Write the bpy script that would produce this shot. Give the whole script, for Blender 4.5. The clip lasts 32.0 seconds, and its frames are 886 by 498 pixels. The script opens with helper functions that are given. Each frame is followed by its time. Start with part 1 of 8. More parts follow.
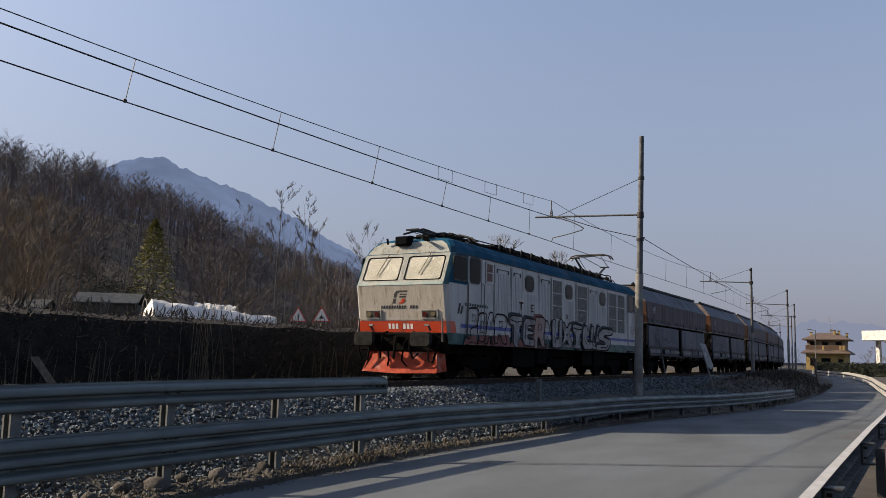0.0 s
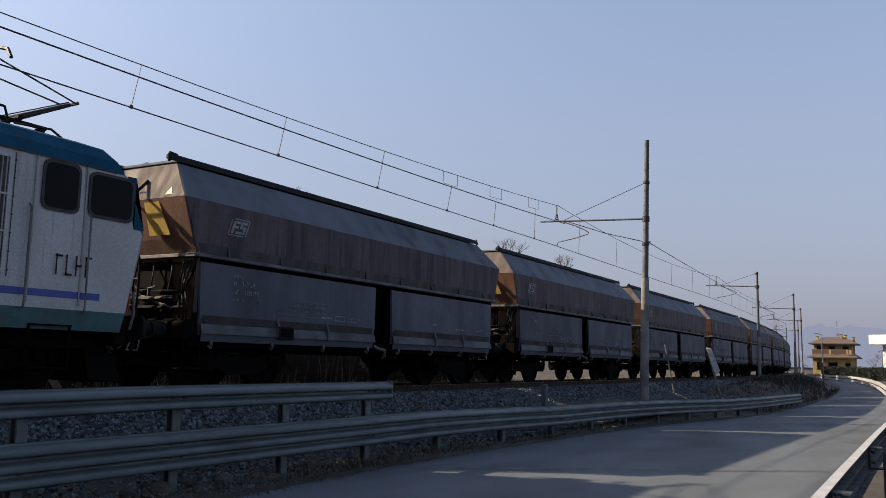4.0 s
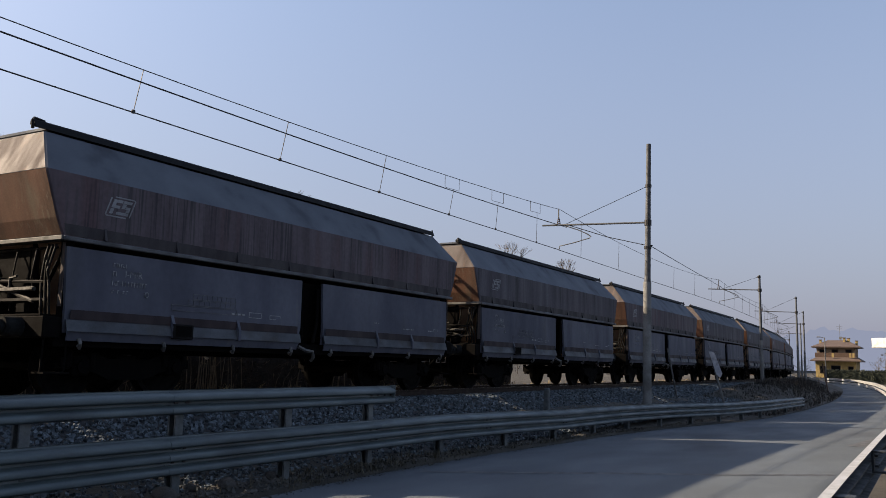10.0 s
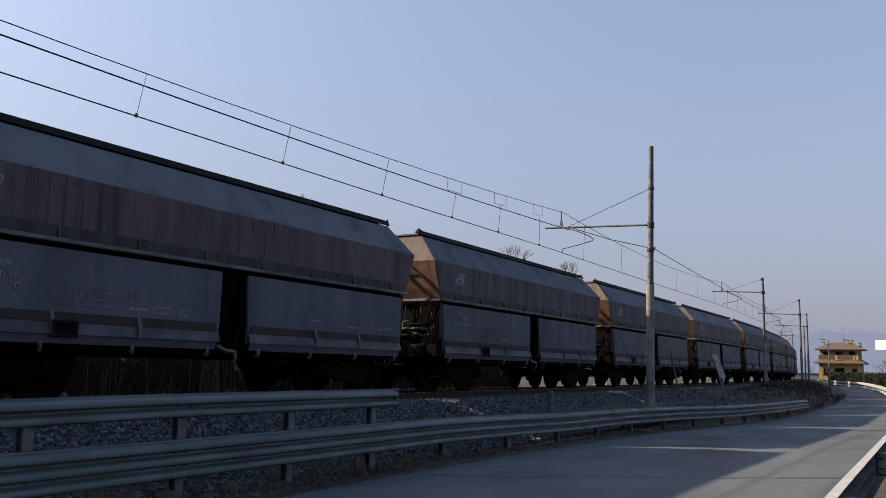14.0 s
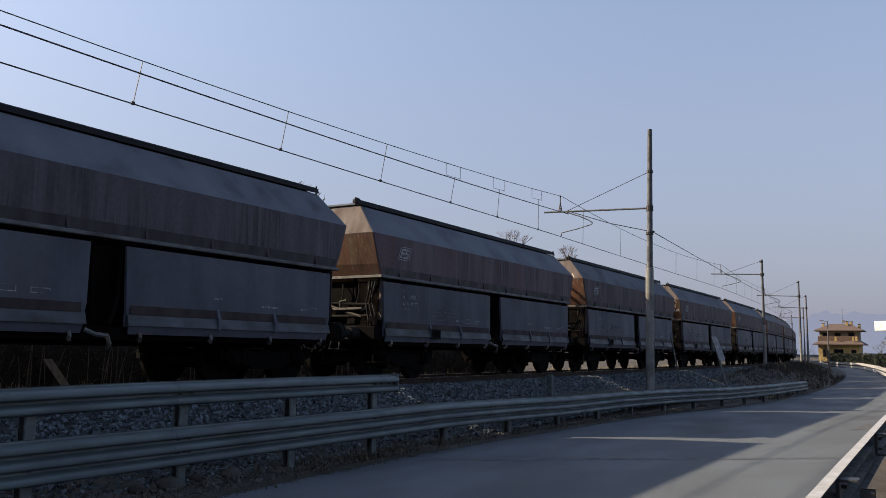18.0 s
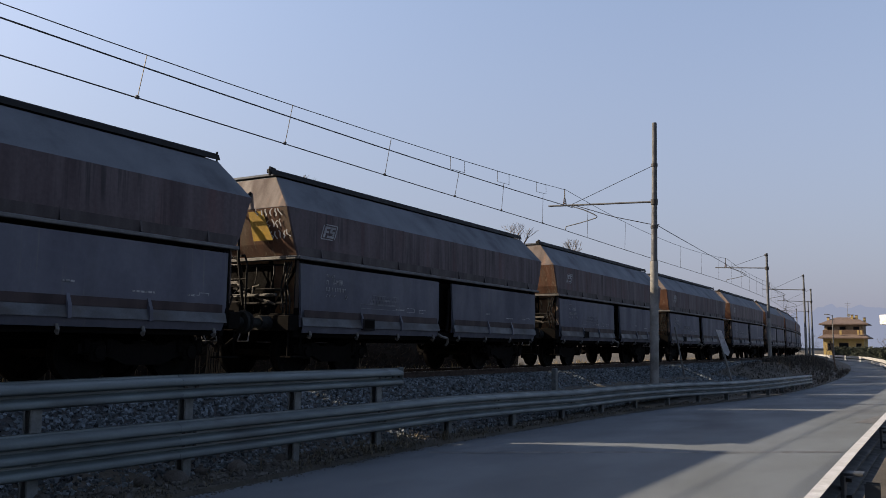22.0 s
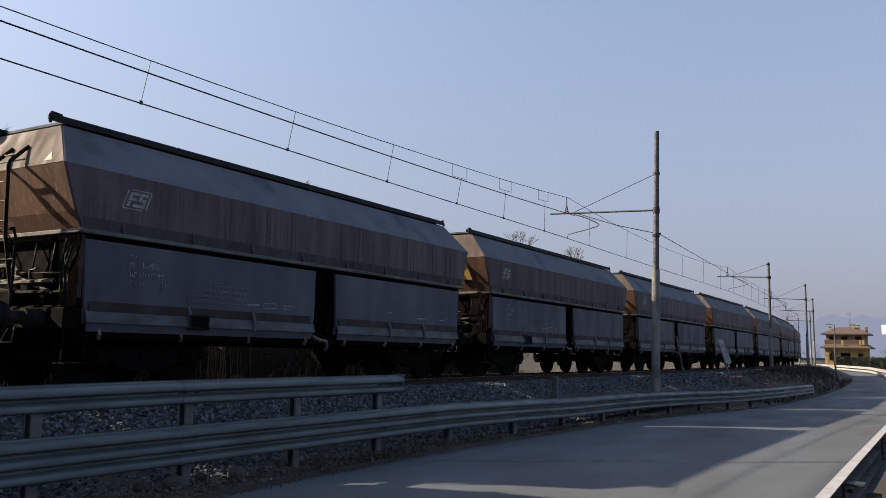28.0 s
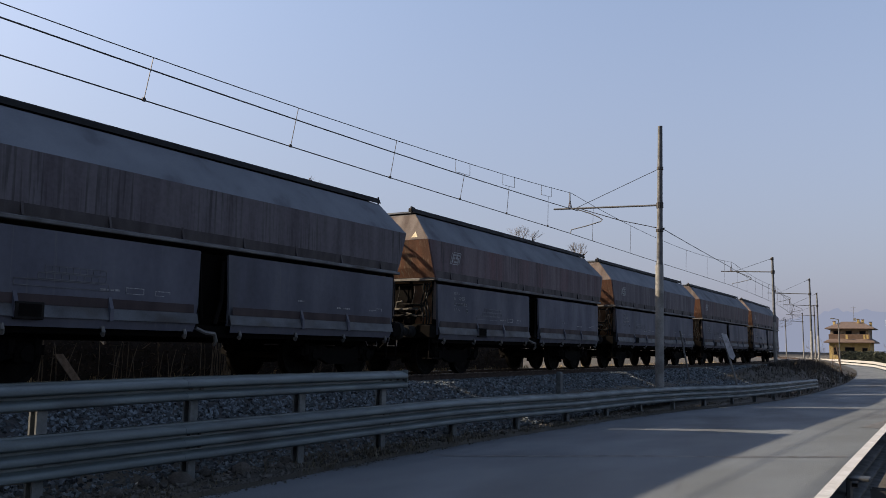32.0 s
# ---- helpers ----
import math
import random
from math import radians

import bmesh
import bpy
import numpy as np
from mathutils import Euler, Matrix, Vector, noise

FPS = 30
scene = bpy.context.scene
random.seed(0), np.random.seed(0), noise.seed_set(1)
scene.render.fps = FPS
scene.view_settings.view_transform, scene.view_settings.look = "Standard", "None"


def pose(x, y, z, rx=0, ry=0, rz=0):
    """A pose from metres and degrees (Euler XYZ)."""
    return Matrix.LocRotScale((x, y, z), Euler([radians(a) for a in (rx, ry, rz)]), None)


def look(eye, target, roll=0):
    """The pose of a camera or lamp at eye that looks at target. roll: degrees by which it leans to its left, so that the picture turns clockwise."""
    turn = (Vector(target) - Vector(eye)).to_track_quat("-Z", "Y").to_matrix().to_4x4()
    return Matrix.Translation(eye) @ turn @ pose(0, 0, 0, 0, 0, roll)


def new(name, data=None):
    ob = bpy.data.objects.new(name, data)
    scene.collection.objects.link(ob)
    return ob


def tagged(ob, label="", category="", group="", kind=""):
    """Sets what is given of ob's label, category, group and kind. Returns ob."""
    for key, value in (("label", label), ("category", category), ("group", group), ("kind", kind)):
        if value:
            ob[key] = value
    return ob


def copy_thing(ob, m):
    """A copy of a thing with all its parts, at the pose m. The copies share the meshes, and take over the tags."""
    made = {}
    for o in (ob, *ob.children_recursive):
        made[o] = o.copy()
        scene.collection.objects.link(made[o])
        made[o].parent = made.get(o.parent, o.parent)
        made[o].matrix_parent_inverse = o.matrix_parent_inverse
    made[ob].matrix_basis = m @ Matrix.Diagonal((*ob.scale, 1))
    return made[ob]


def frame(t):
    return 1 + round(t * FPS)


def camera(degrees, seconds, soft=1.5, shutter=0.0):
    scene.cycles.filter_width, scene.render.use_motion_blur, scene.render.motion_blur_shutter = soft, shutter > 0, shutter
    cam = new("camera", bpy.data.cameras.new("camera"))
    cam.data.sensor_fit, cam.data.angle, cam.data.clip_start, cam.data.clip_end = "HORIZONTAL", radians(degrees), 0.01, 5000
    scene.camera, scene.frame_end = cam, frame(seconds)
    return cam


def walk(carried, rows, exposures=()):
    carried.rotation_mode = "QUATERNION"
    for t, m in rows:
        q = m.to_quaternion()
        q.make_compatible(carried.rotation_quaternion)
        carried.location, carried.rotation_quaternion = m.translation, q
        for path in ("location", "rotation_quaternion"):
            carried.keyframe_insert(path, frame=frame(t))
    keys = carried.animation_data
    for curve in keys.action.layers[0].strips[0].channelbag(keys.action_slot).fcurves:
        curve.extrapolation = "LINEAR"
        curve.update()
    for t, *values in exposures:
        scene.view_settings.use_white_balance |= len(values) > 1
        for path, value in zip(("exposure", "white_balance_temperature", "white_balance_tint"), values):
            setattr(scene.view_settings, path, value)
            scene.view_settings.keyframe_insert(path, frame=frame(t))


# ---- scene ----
# The eye stays in one place, carried in the hand: seconds and the turn in degrees.
CAMERA_TURNS = [
    (0, 97.192, -1.353, 29.471), (0.5, 96.984, -1.281, 29.49), (1, 96.967, -1.206, 29.657), (1.5, 97.126, -0.971, 29.844),
    (2, 97.292, -1.007, 29.987), (2.5, 97.427, -1.061, 30.079), (3, 97.507, -1.104, 29.978), (3.5, 97.51, -1.234, 29.887),
    (5.5, 97.462, -1.32, 29.799), (6, 97.319, -1.263, 29.831), (6.5, 97.281, -1.217, 29.721), (7, 97.315, -1.17, 29.581),
    (7.5, 97.394, -1.098, 29.725), (8, 97.443, -1.072, 29.857), (8.5, 97.56, -1.086, 29.875), (9, 97.633, -1.154, 29.976),
    (9.5, 97.714, -1.194, 30.071), (10, 97.767, -1.173, 29.99), (10.5, 97.823, -1.141, 30.039), (11, 97.882, -1.107, 30.171),
    (11.5, 97.951, -1.079, 30.097), (12, 98.049, -1.134, 29.954), (12.5, 98.097, -1.161, 29.993), (13, 98.084, -1.162, 30.061),
    (13.5, 98.07, -1.117, 30.154), (14, 97.956, -1.091, 30.186), (14.5, 97.869, -1.144, 30.292), (16.5, 97.71, -0.888, 30.014),
    (17, 97.453, -0.763, 30.027), (17.5, 97.225, -0.645, 30.144), (18, 96.96, -0.531, 30.204), (18.5, 96.77, -0.499, 30.194),
    (19, 96.789, -0.546, 30.172), (19.5, 96.748, -0.59, 30.177), (20, 96.477, -0.609, 30.167), (20.5, 96.221, -0.625, 30.226),
    (21, 96.324, -0.547, 30.313), (21.5, 96.449, -0.496, 30.408), (22, 96.536, -0.529, 30.496), (22.5, 96.579, -0.575, 30.608),
    (23, 96.627, -0.641, 30.7), (23.5, 96.691, -0.635, 30.837), (24, 96.696, -0.652, 30.867), (24.5, 96.851, -0.572, 30.727),
    (25, 96.873, -0.569, 30.625), (25.5, 96.919, -0.582, 30.52), (27.5, 97.136, -0.807, 30.507), (28, 97.013, -0.923, 30.565),
    (28.5, 96.738, -0.881, 30.422), (29, 96.647, -0.872, 30.424), (29.5, 96.695, -0.875, 30.516), (30, 96.79, -0.875, 30.585),
    (30.5, 96.752, -0.861, 30.561), (31, 96.59, -0.877, 30.659), (31.5, 96.589, -0.78, 30.746), (32, 96.724, -0.742, 30.816),
]
cam = camera(55.19, 32.0, soft=0.5)
EYE = (0.0, 0.0, 0.64)
walk(cam, [(t, pose(*EYE, rx, ry, rz)) for t, rx, ry, rz in CAMERA_TURNS],
     exposures=[(0.0, 0.6, 7600, 14), (2.0, 0.62, 7600, 14), (3.2, 0.81, 7600, 14), (5.0, 0.84, 7600, 14), (32.0, 0.86, 7600, 14)])

# ---- light: a low winter sun behind the train, thin haze ----
SUN_ELEV, SUN_FROM = radians(29.8), (-1.0, -0.38)
world = bpy.data.worlds.new("sky")
scene.world = world
world.use_nodes = True
wn = world.node_tree.nodes
sky = wn.new("ShaderNodeTexSky")
sky.sky_type, sky.sun_disc = "NISHITA", False
sky.sun_elevation, sky.sun_rotation = SUN_ELEV, math.atan2(SUN_FROM[0], SUN_FROM[1])
sky.air_density, sky.dust_density, sky.ozone_density, sky.altitude = 1.0, 3.0, 2.0, 900
wn["Background"].inputs["Strength"].default_value = 0.15
haze = wn.new("ShaderNodeMix")      # thin winter haze, thick at the horizon and clear overhead
haze.data_type = "RGBA"
haze.inputs[7].default_value = (0.92, 1.06, 1.66, 1)
up = wn.new("ShaderNodeTexCoord")
height = wn.new("ShaderNodeSeparateXYZ")
thick = wn.new("ShaderNodeMapRange")
thick.inputs["From Min"].default_value, thick.inputs["From Max"].default_value = 0.0, 0.5
thick.inputs["To Min"].default_value, thick.inputs["To Max"].default_value = 0.97, 0.1
world.node_tree.links.new(up.outputs["Generated"], height.inputs[0])
world.node_tree.links.new(height.outputs["Z"], thick.inputs["Value"])
world.node_tree.links.new(thick.outputs[0], haze.inputs[0])
world.node_tree.links.new(sky.outputs["Color"], haze.inputs[6])
world.node_tree.links.new(haze.outputs[2], wn["Background"].inputs["Color"])
sun = new("sun", bpy.data.lights.new("sun", "SUN"))
sun.data.energy, sun.data.angle, sun.data.color = 5.0, radians(0.6), (1.0, 0.9, 0.75)
h = math.hypot(*SUN_FROM)
sun.matrix_world = look((SUN_FROM[0] / h * math.cos(SUN_ELEV) * 100, SUN_FROM[1] / h * math.cos(SUN_ELEV) * 100,
                         math.sin(SUN_ELEV) * 100), (0, 0, 0))


# ---- materials ----
def surface(name, base, other=None, scale=6.0, rough=0.7, metal=0.0, bump=0.0, bump_scale=40.0, stretch=(1, 1, 1),
            stain=None, stain_scale=1.2, stain_at=0.55, vary=0.0, spec=0.5, fine=0.25, detail=6.0, island=False, drip=None, drip_at=0.52):
    """A worn surface: base and other mixed by a grain, larger stains, fine relief; stretch < 1 draws the stains out."""
    m = bpy.data.materials.new(name)
    m.use_nodes = True
    nt, n, ln = m.node_tree, m.node_tree.nodes, m.node_tree.links
    bsdf = n["Principled BSDF"]
    co = n.new("ShaderNodeTexCoord")
    info = n.new("ShaderNodeObjectInfo")
    shift = n.new("ShaderNodeVectorMath")
    shift.operation = "MULTIPLY_ADD"
    mul = n.new("ShaderNodeCombineXYZ")
    for i in range(3):
        ln.new(info.outputs["Random"], mul.inputs[i])
    shift.inputs[1].default_value = (37.0, 37.0, 37.0)
    ln.new(mul.outputs[0], shift.inputs[0])
    ln.new(co.outputs["Object"], shift.inputs[2])
    mapped = n.new("ShaderNodeMapping")
    mapped.inputs["Scale"].default_value = stretch
    ln.new(shift.outputs[0], mapped.inputs["Vector"])

    def grain(vec, sc, lo, hi, det=detail):
        t = n.new("ShaderNodeTexNoise")
        t.inputs["Scale"].default_value, t.inputs["Detail"].default_value = sc, det
        ln.new(vec, t.inputs["Vector"])
        r = n.new("ShaderNodeMapRange")
        r.inputs["From Min"].default_value, r.inputs["From Max"].default_value = lo, hi
        ln.new(t.outputs["Fac"], r.inputs["Value"])
        return r.outputs["Result"], t

    def mix(fac, a, b):
        x = n.new("ShaderNodeMix")
        x.data_type = "RGBA"
        for sock, val in ((0, fac), (6, a), (7, b)):
            if isinstance(val, (tuple, list)):
                x.inputs[sock].default_value = (*val, 1)
            elif isinstance(val, float):
                x.inputs[sock].default_value = val
            else:
                ln.new(val, x.inputs[sock])
        return x.outputs[2]

    other = other or tuple(c * 0.72 for c in base)
    g, _ = grain(mapped.outputs[0], scale, 0.35, 0.68)
    col = mix(g, base, other)
    if stain:
        s, _ = grain(mapped.outputs[0], stain_scale, stain_at, stain_at + 0.16, 8.0)
        col = mix(s, col, stain)
    if drip:                            # thin runs down the sheet, in patches
        runs = n.new("ShaderNodeMapping")
        runs.inputs["Scale"].default_value = (9.0, 9.0, 0.3)
        ln.new(shift.outputs[0], runs.inputs["Vector"])
        s1, _ = grain(runs.outputs[0], 1.8, drip_at, drip_at + 0.12, 4.0)
        s2, _ = grain(shift.outputs[0], 0.55, 0.42, 0.6, 2.0)
        both = n.new("ShaderNodeMath")
        both.operation = "MULTIPLY"
        ln.new(s1, both.inputs[0])
        ln.new(s2, both.inputs[1])
        col = mix(both.outputs[0], col, drip)
    f, ft = grain(shift.outputs[0], bump_scale, 0.3, 0.7, 3.0)
    dark = n.new("ShaderNodeMix")
    dark.data_type, dark.blend_type = "RGBA", "MULTIPLY"
    dark.inputs[0].default_value = fine
    ln.new(col, dark.inputs[6])
    ln.new(f, dark.inputs[7])
    col = dark.outputs[2]
    if vary or island:
        hsv = n.new("ShaderNodeHueSaturation")
        r = n.new("ShaderNodeMapRange")
        r.inputs["To Min"].default_value, r.inputs["To Max"].default_value = 1 - vary, 1 + vary
        if island:
            geo = n.new("ShaderNodeNewGeometry")
            ln.new(geo.outputs["Random Per Island"], r.inputs["Value"])
        else:
            ln.new(info.outputs["Random"], r.inputs["Value"])
        ln.new(r.outputs[0], hsv.inputs["Value"])
        ln.new(col, hsv.inputs["Color"])
        col = hsv.outputs[0]
    ln.new(col, bsdf.inputs["Base Color"])
    rr = n.new("ShaderNodeMapRange")
    rr.inputs["To Min"].default_value, rr.inputs["To Max"].default_value = max(0.05, rough - 0.12), min(1, rough + 0.12)
    ln.new(g, rr.inputs["Value"])
    ln.new(rr.outputs[0], bsdf.inputs["Roughness"])
    bsdf.inputs["Metallic"].default_value = metal
    bsdf.inputs["Specular IOR Level"].default_value = spec
    if bump:
        b = n.new("ShaderNodeBump")
        b.inputs["Strength"].default_value, b.inputs["Distance"].default_value = bump, 0.02
        ln.new(ft.outputs["Fac"], b.inputs["Height"])
        ln.new(b.outputs[0], bsdf.inputs["Normal"])
    return m


ASPHALT = surface("asphalt", (0.121, 0.14, 0.156), (0.098, 0.113, 0.126), 0.7, 0.85, bump=0.5, bump_scale=90, stain=(0.078, 0.086, 0.097),
                  stain_scale=0.35, stain_at=0.56, fine=0.35, stretch=(1, 0.4, 1), spec=0.2)
SEAL = surface("tar seal", (0.068, 0.072, 0.076), rough=0.7, bump_scale=60)
PATCH = surface("old asphalt", (0.085, 0.088, 0.092), rough=0.85, bump=0.4, bump_scale=80)
ROADPAINT = surface("road paint", (0.6, 0.6, 0.57), (0.4, 0.4, 0.38), 9, 0.7, stain=(0.22, 0.215, 0.21), stain_scale=7, stain_at=0.55)
SOIL = surface("dry soil", (0.046, 0.04, 0.03), (0.027, 0.024, 0.019), 1.5, 0.95, bump=0.8, bump_scale=25, stain=(0.066, 0.057, 0.042),
               stain_scale=0.5, stain_at=0.5)
BALLAST = surface("ballast bed", (0.04, 0.04, 0.04), (0.02, 0.02, 0.02), 12, 0.95, bump=1.0, bump_scale=22)
STONE = surface("ballast stone", (0.102, 0.126, 0.141), (0.054, 0.068, 0.077), 20, 0.9, vary=0.8, island=True)
FIELDSTONE = surface("field stone", (0.068, 0.061, 0.053), (0.038, 0.034, 0.03), 9, 0.9, vary=0.25, bump=0.5, bump_scale=30)
GALV = surface("galvanised steel", (0.088, 0.117, 0.122), (0.064, 0.084, 0.09), 5, 0.55, metal=0.0, spec=0.5, stain=(0.045, 0.053, 0.055), stain_scale=2.2,
               stain_at=0.55, stretch=(1, 0.3, 1), fine=0.15, bump=0.05)
POSTSTEEL = surface("dull post steel", (0.1, 0.115, 0.118), (0.065, 0.075, 0.078), 8, 0.65, metal=0.3)
RAILSTEEL = surface("rail steel", (0.045, 0.03, 0.022), (0.03, 0.02, 0.016), 8, 0.8, spec=0.2)
RAILTOP = surface("polished rail head", (0.4, 0.4, 0.4), rough=0.28, metal=1.0)
SLEEPER = surface("concrete sleeper", (0.28, 0.25, 0.22), (0.2, 0.18, 0.16), 6, 0.9, bump=0.3)
CONCRETE = surface("pole concrete", (0.215, 0.215, 0.205), (0.16, 0.16, 0.152), 4, 0.85, bump=0.3, stain=(0.115, 0.112, 0.102), stain_scale=1.5)
POLESTEEL = surface("pole steel", (0.085, 0.09, 0.095), (0.055, 0.058, 0.062), 5, 0.7, metal=0.2)
WIRE = surface("wire", (0.035, 0.033, 0.032), rough=0.5, metal=0.6)
INSUL = surface("insulator", (0.12, 0.06, 0.04), rough=0.3)
WHITEPAINT = surface("white paint", (0.7, 0.7, 0.68), (0.55, 0.55, 0.53), 4, 0.5, stain=(0.42, 0.4, 0.36), stain_scale=1.5)
BLACK = surface("black rubber", (0.015, 0.015, 0.016), rough=0.6)


# ---- mesh building ----
class Mesh:
    """Collects corners and faces of one part."""

    def __init__(self):
        self.v, self.f = [], []

    def add(self, verts, faces):
        o = len(self.v)
        self.v.extend(verts)
        self.f.extend([tuple(i + o for i in f) for f in faces])
        return self

    def box(self, x0, x1, y0, y1, z0, z1, c=0.0):
        if x1 < x0: x0, x1 = x1, x0
        if y1 < y0: y0, y1 = y1, y0
        if not c:
            return self.add([(x0, y0, z0), (x1, y0, z0), (x1, y1, z0), (x0, y1, z0), (x0, y0, z1), (x1, y0, z1), (x1, y1, z1), (x0, y1, z1)],
                            [(3, 2, 1, 0), (4, 5, 6, 7), (0, 1, 5, 4), (1, 2, 6, 5), (2, 3, 7, 6), (3, 0, 4, 7)])
        c = min(c, (x1 - x0) * 0.45, (y1 - y0) * 0.45, (z1 - z0) * 0.45)
        ring = lambda d, z: [(x0 + d, y0 + c, z), (x0 + c, y0 + d, z), (x1 - c, y0 + d, z), (x1 - d, y0 + c, z), (x1 - d, y1 - c, z), (x1 - c, y1 - d, z),
                             (x0 + c, y1 - d, z), (x0 + d, y1 - c, z)]
        inner = lambda z: [(x0 + c, y0 + c, z), (x0 + c, y0 + c, z), (x1 - c, y0 + c, z), (x1 - c, y0 + c, z), (x1 - c, y1 - c, z), (x1 - c, y1 - c, z),
                           (x0 + c, y1 - c, z), (x0 + c, y1 - c, z)]
        v = ring(c, z0) + ring(0, z0 + c) + ring(0, z1 - c) + ring(c, z1)
        f = [tuple(range(7, -1, -1)), tuple(range(24, 32))]
        for k in range(3):
            for i in range(8):
                j = (i + 1) % 8
                f.append((k * 8 + i, k * 8 + j, k * 8 + 8 + j, k * 8 + 8 + i))
        return self.add(v, f)

    def tube(self, pts, r, n=6, cap=True):
        """A round bar through pts; r is a number or one for each point."""
        pts = [Vector(p) for p in pts]
        rs = r if isinstance(r, (list, tuple)) else [r] * len(pts)
        v, f = [], []
        up = None
        for i, p in enumerate(pts):
            d = (pts[min(i + 1, len(pts) - 1)] - pts[max(i - 1, 0)]).normalized()
            if up is None:
                up = d.orthogonal().normalized()
            up = (up - d * up.dot(d)).normalized()
            side = d.cross(up)
            for k in range(n):
                a = 2 * math.pi * k / n
                v.append(tuple(p + (up * math.cos(a) + side * math.sin(a)) * rs[i]))
        for i in range(len(pts) - 1):
            for k in range(n):
                f.append((i * n + k, i * n + (k + 1) % n, (i + 1) * n + (k + 1) % n, (i + 1) * n + k))
        if cap:
            f.append(tuple(range(n - 1, -1, -1)))
            f.append(tuple(range((len(pts) - 1) * n, len(pts) * n)))
        return self.add(v, f)

    def loft(self, rings, cap=True):
        n = len(rings[0])
        v = [p for r in rings for p in r]
        f = []
        for i in range(len(rings) - 1):
            for k in range(n):
                f.append((i * n + k, i * n + (k + 1) % n, (i + 1) * n + (k + 1) % n, (i + 1) * n + k))
        if cap:
            f += [tuple(range(n - 1, -1, -1)), tuple(range((len(rings) - 1) * n, len(rings) * n))]
        return self.add(v, f)

    def slab(self, pts, off):
        """A plate: the outline pts and the same moved by off."""
        o = Vector(off)
        a = [tuple(p) for p in pts]
        return self.loft([a, [tuple(Vector(p) + o) for p in pts]])

    def rounded(self, cx, cy, hx, hy, r, n=4):
        """A rounded rectangle's outline in the plane."""
        out = []
        for sx, sy, a0 in ((1, 1, 0), (-1, 1, 90), (-1, -1, 180), (1, -1, 270)):
            for k in range(n + 1):
                a = radians(a0 + 90 * k / n)
                out.append((cx + sx * (hx - r) + r * math.cos(a), cy + sy * (hy - r) + r * math.sin(a)))
        return out

    def ob(self, name, mat, parent=None, label="", smooth=False):
        me = bpy.data.meshes.new(name)
        me.from_pydata(self.v, [], self.f)
        bm = bmesh.new()
        bm.from_mesh(me)
        if len(bm.faces) < 4000:
            bmesh.ops.recalc_face_normals(bm, faces=bm.faces)
        bm.to_mesh(me)
        bm.free()
        if smooth:
            me.polygons.foreach_set("use_smooth", [True] * len(me.polygons))
            try:
                me.set_sharp_from_angle(angle=radians(40))
            except AttributeError:
                pass
        me.materials.append(mat)
        o = new(name, me)
        if parent:
            o.parent = parent
        if label:
            tagged(o, label)
        return o


def part(name, mesh, material, parent, label="", smooth=False):
    return mesh.ob(name, material, parent, label, smooth)


def split(name, mesh, material, parent, label=""):
    """Each separate piece of the mesh as a part of its own."""
    root = list(range(len(mesh.v)))

    def find(i):
        while root[i] != i:
            root[i] = root[root[i]]
            i = root[i]
        return i

    for f in mesh.f:
        for i in f[1:]:
            root[find(i)] = find(f[0])
    pieces = {}
    for f in mesh.f:
        pieces.setdefault(find(f[0]), []).append(f)
    for faces in pieces.values():
        used = sorted({i for f in faces for i in f})
        at = {i: k for k, i in enumerate(used)}
        m = Mesh()
        m.v, m.f = [mesh.v[i] for i in used], [tuple(at[i] for i in f) for f in faces]
        part(name, m, material, parent, label)


def thing(name, label, category, group="", m=None):
    e = new(name)
    tagged(e, label, category, group)
    e.matrix_basis = m or Matrix.Identity(4)
    return e


# ---- the plan: the line is straight, then bends left ----
TRACK_X, BEND_AT, BEND_R = -12.125, 48.0, 450.0


def line(s, u=0.0, z=0.0):
    """The place s metres along the line, u to its right."""
    if s <= BEND_AT:
        return Vector((TRACK_X + u, s, z))
    a = (s - BEND_AT) / BEND_R
    return Vector((TRACK_X - BEND_R * (1 - math.cos(a)) + u * math.cos(a), BEND_AT + BEND_R * math.sin(a) + u * math.sin(a), z))


def line_pose(s, u=0.0, z=0.0, turn=0.0):
    p = line(s, u, z)
    return pose(*p, 0, 0, math.degrees(max(0, s - BEND_AT) / BEND_R) + turn)


def road_z(y):
    return float(np.interp(y, [0, 8, 14, 22, 30, 38, 50, 62, 80, 110, 160, 400], [-0.97, -0.96, -0.98, -1.06, -1.17, -1.27, -1.3, -1.22, -1.08, -0.95, -0.9, -0.9]))


def smooth(a, b, x):
    t = min(1, max(0, (x - a) / (b - a)))
    return t * t * (3 - 2 * t)


def fall(u, s):
    """The road leans to its inner side."""
    k = 1 - smooth(60, 110, s)
    return (-0.13 + (0.026 + 0.012 * smooth(30, 55, s)) * (u - 4.2)) * k


ROAD_L = lambda y: float(np.interp(y, [0, 8, 10.5, 13, 22, 25, 28, 34, 40, 50, 62, 300], [4.75, 4.65, 4.4, 4.22, 4.2, 4.28, 4.45, 5.2, 5.78, 5.98, 6.2, 6.3]))
ROAD_R = lambda y: float(np.interp(y, [0, 20, 55, 300], [11.25, 11.2, 10.6, 10.4]))
STATIONS = [-240, -180, -120, -80, -60, -40, -25, -15, -8, -4, -2] + list(range(0, 60, 1)) + list(range(60, 120, 3)) + list(range(120, 340, 8))


def hill(x, y):
    top = float(np.interp(y, [-300, 0, 100, 150, 240, 330, 430, 600], [36, 33, 30, 25, 15, 9, 5, 2]))
    return top * smooth(42, 158, -x)


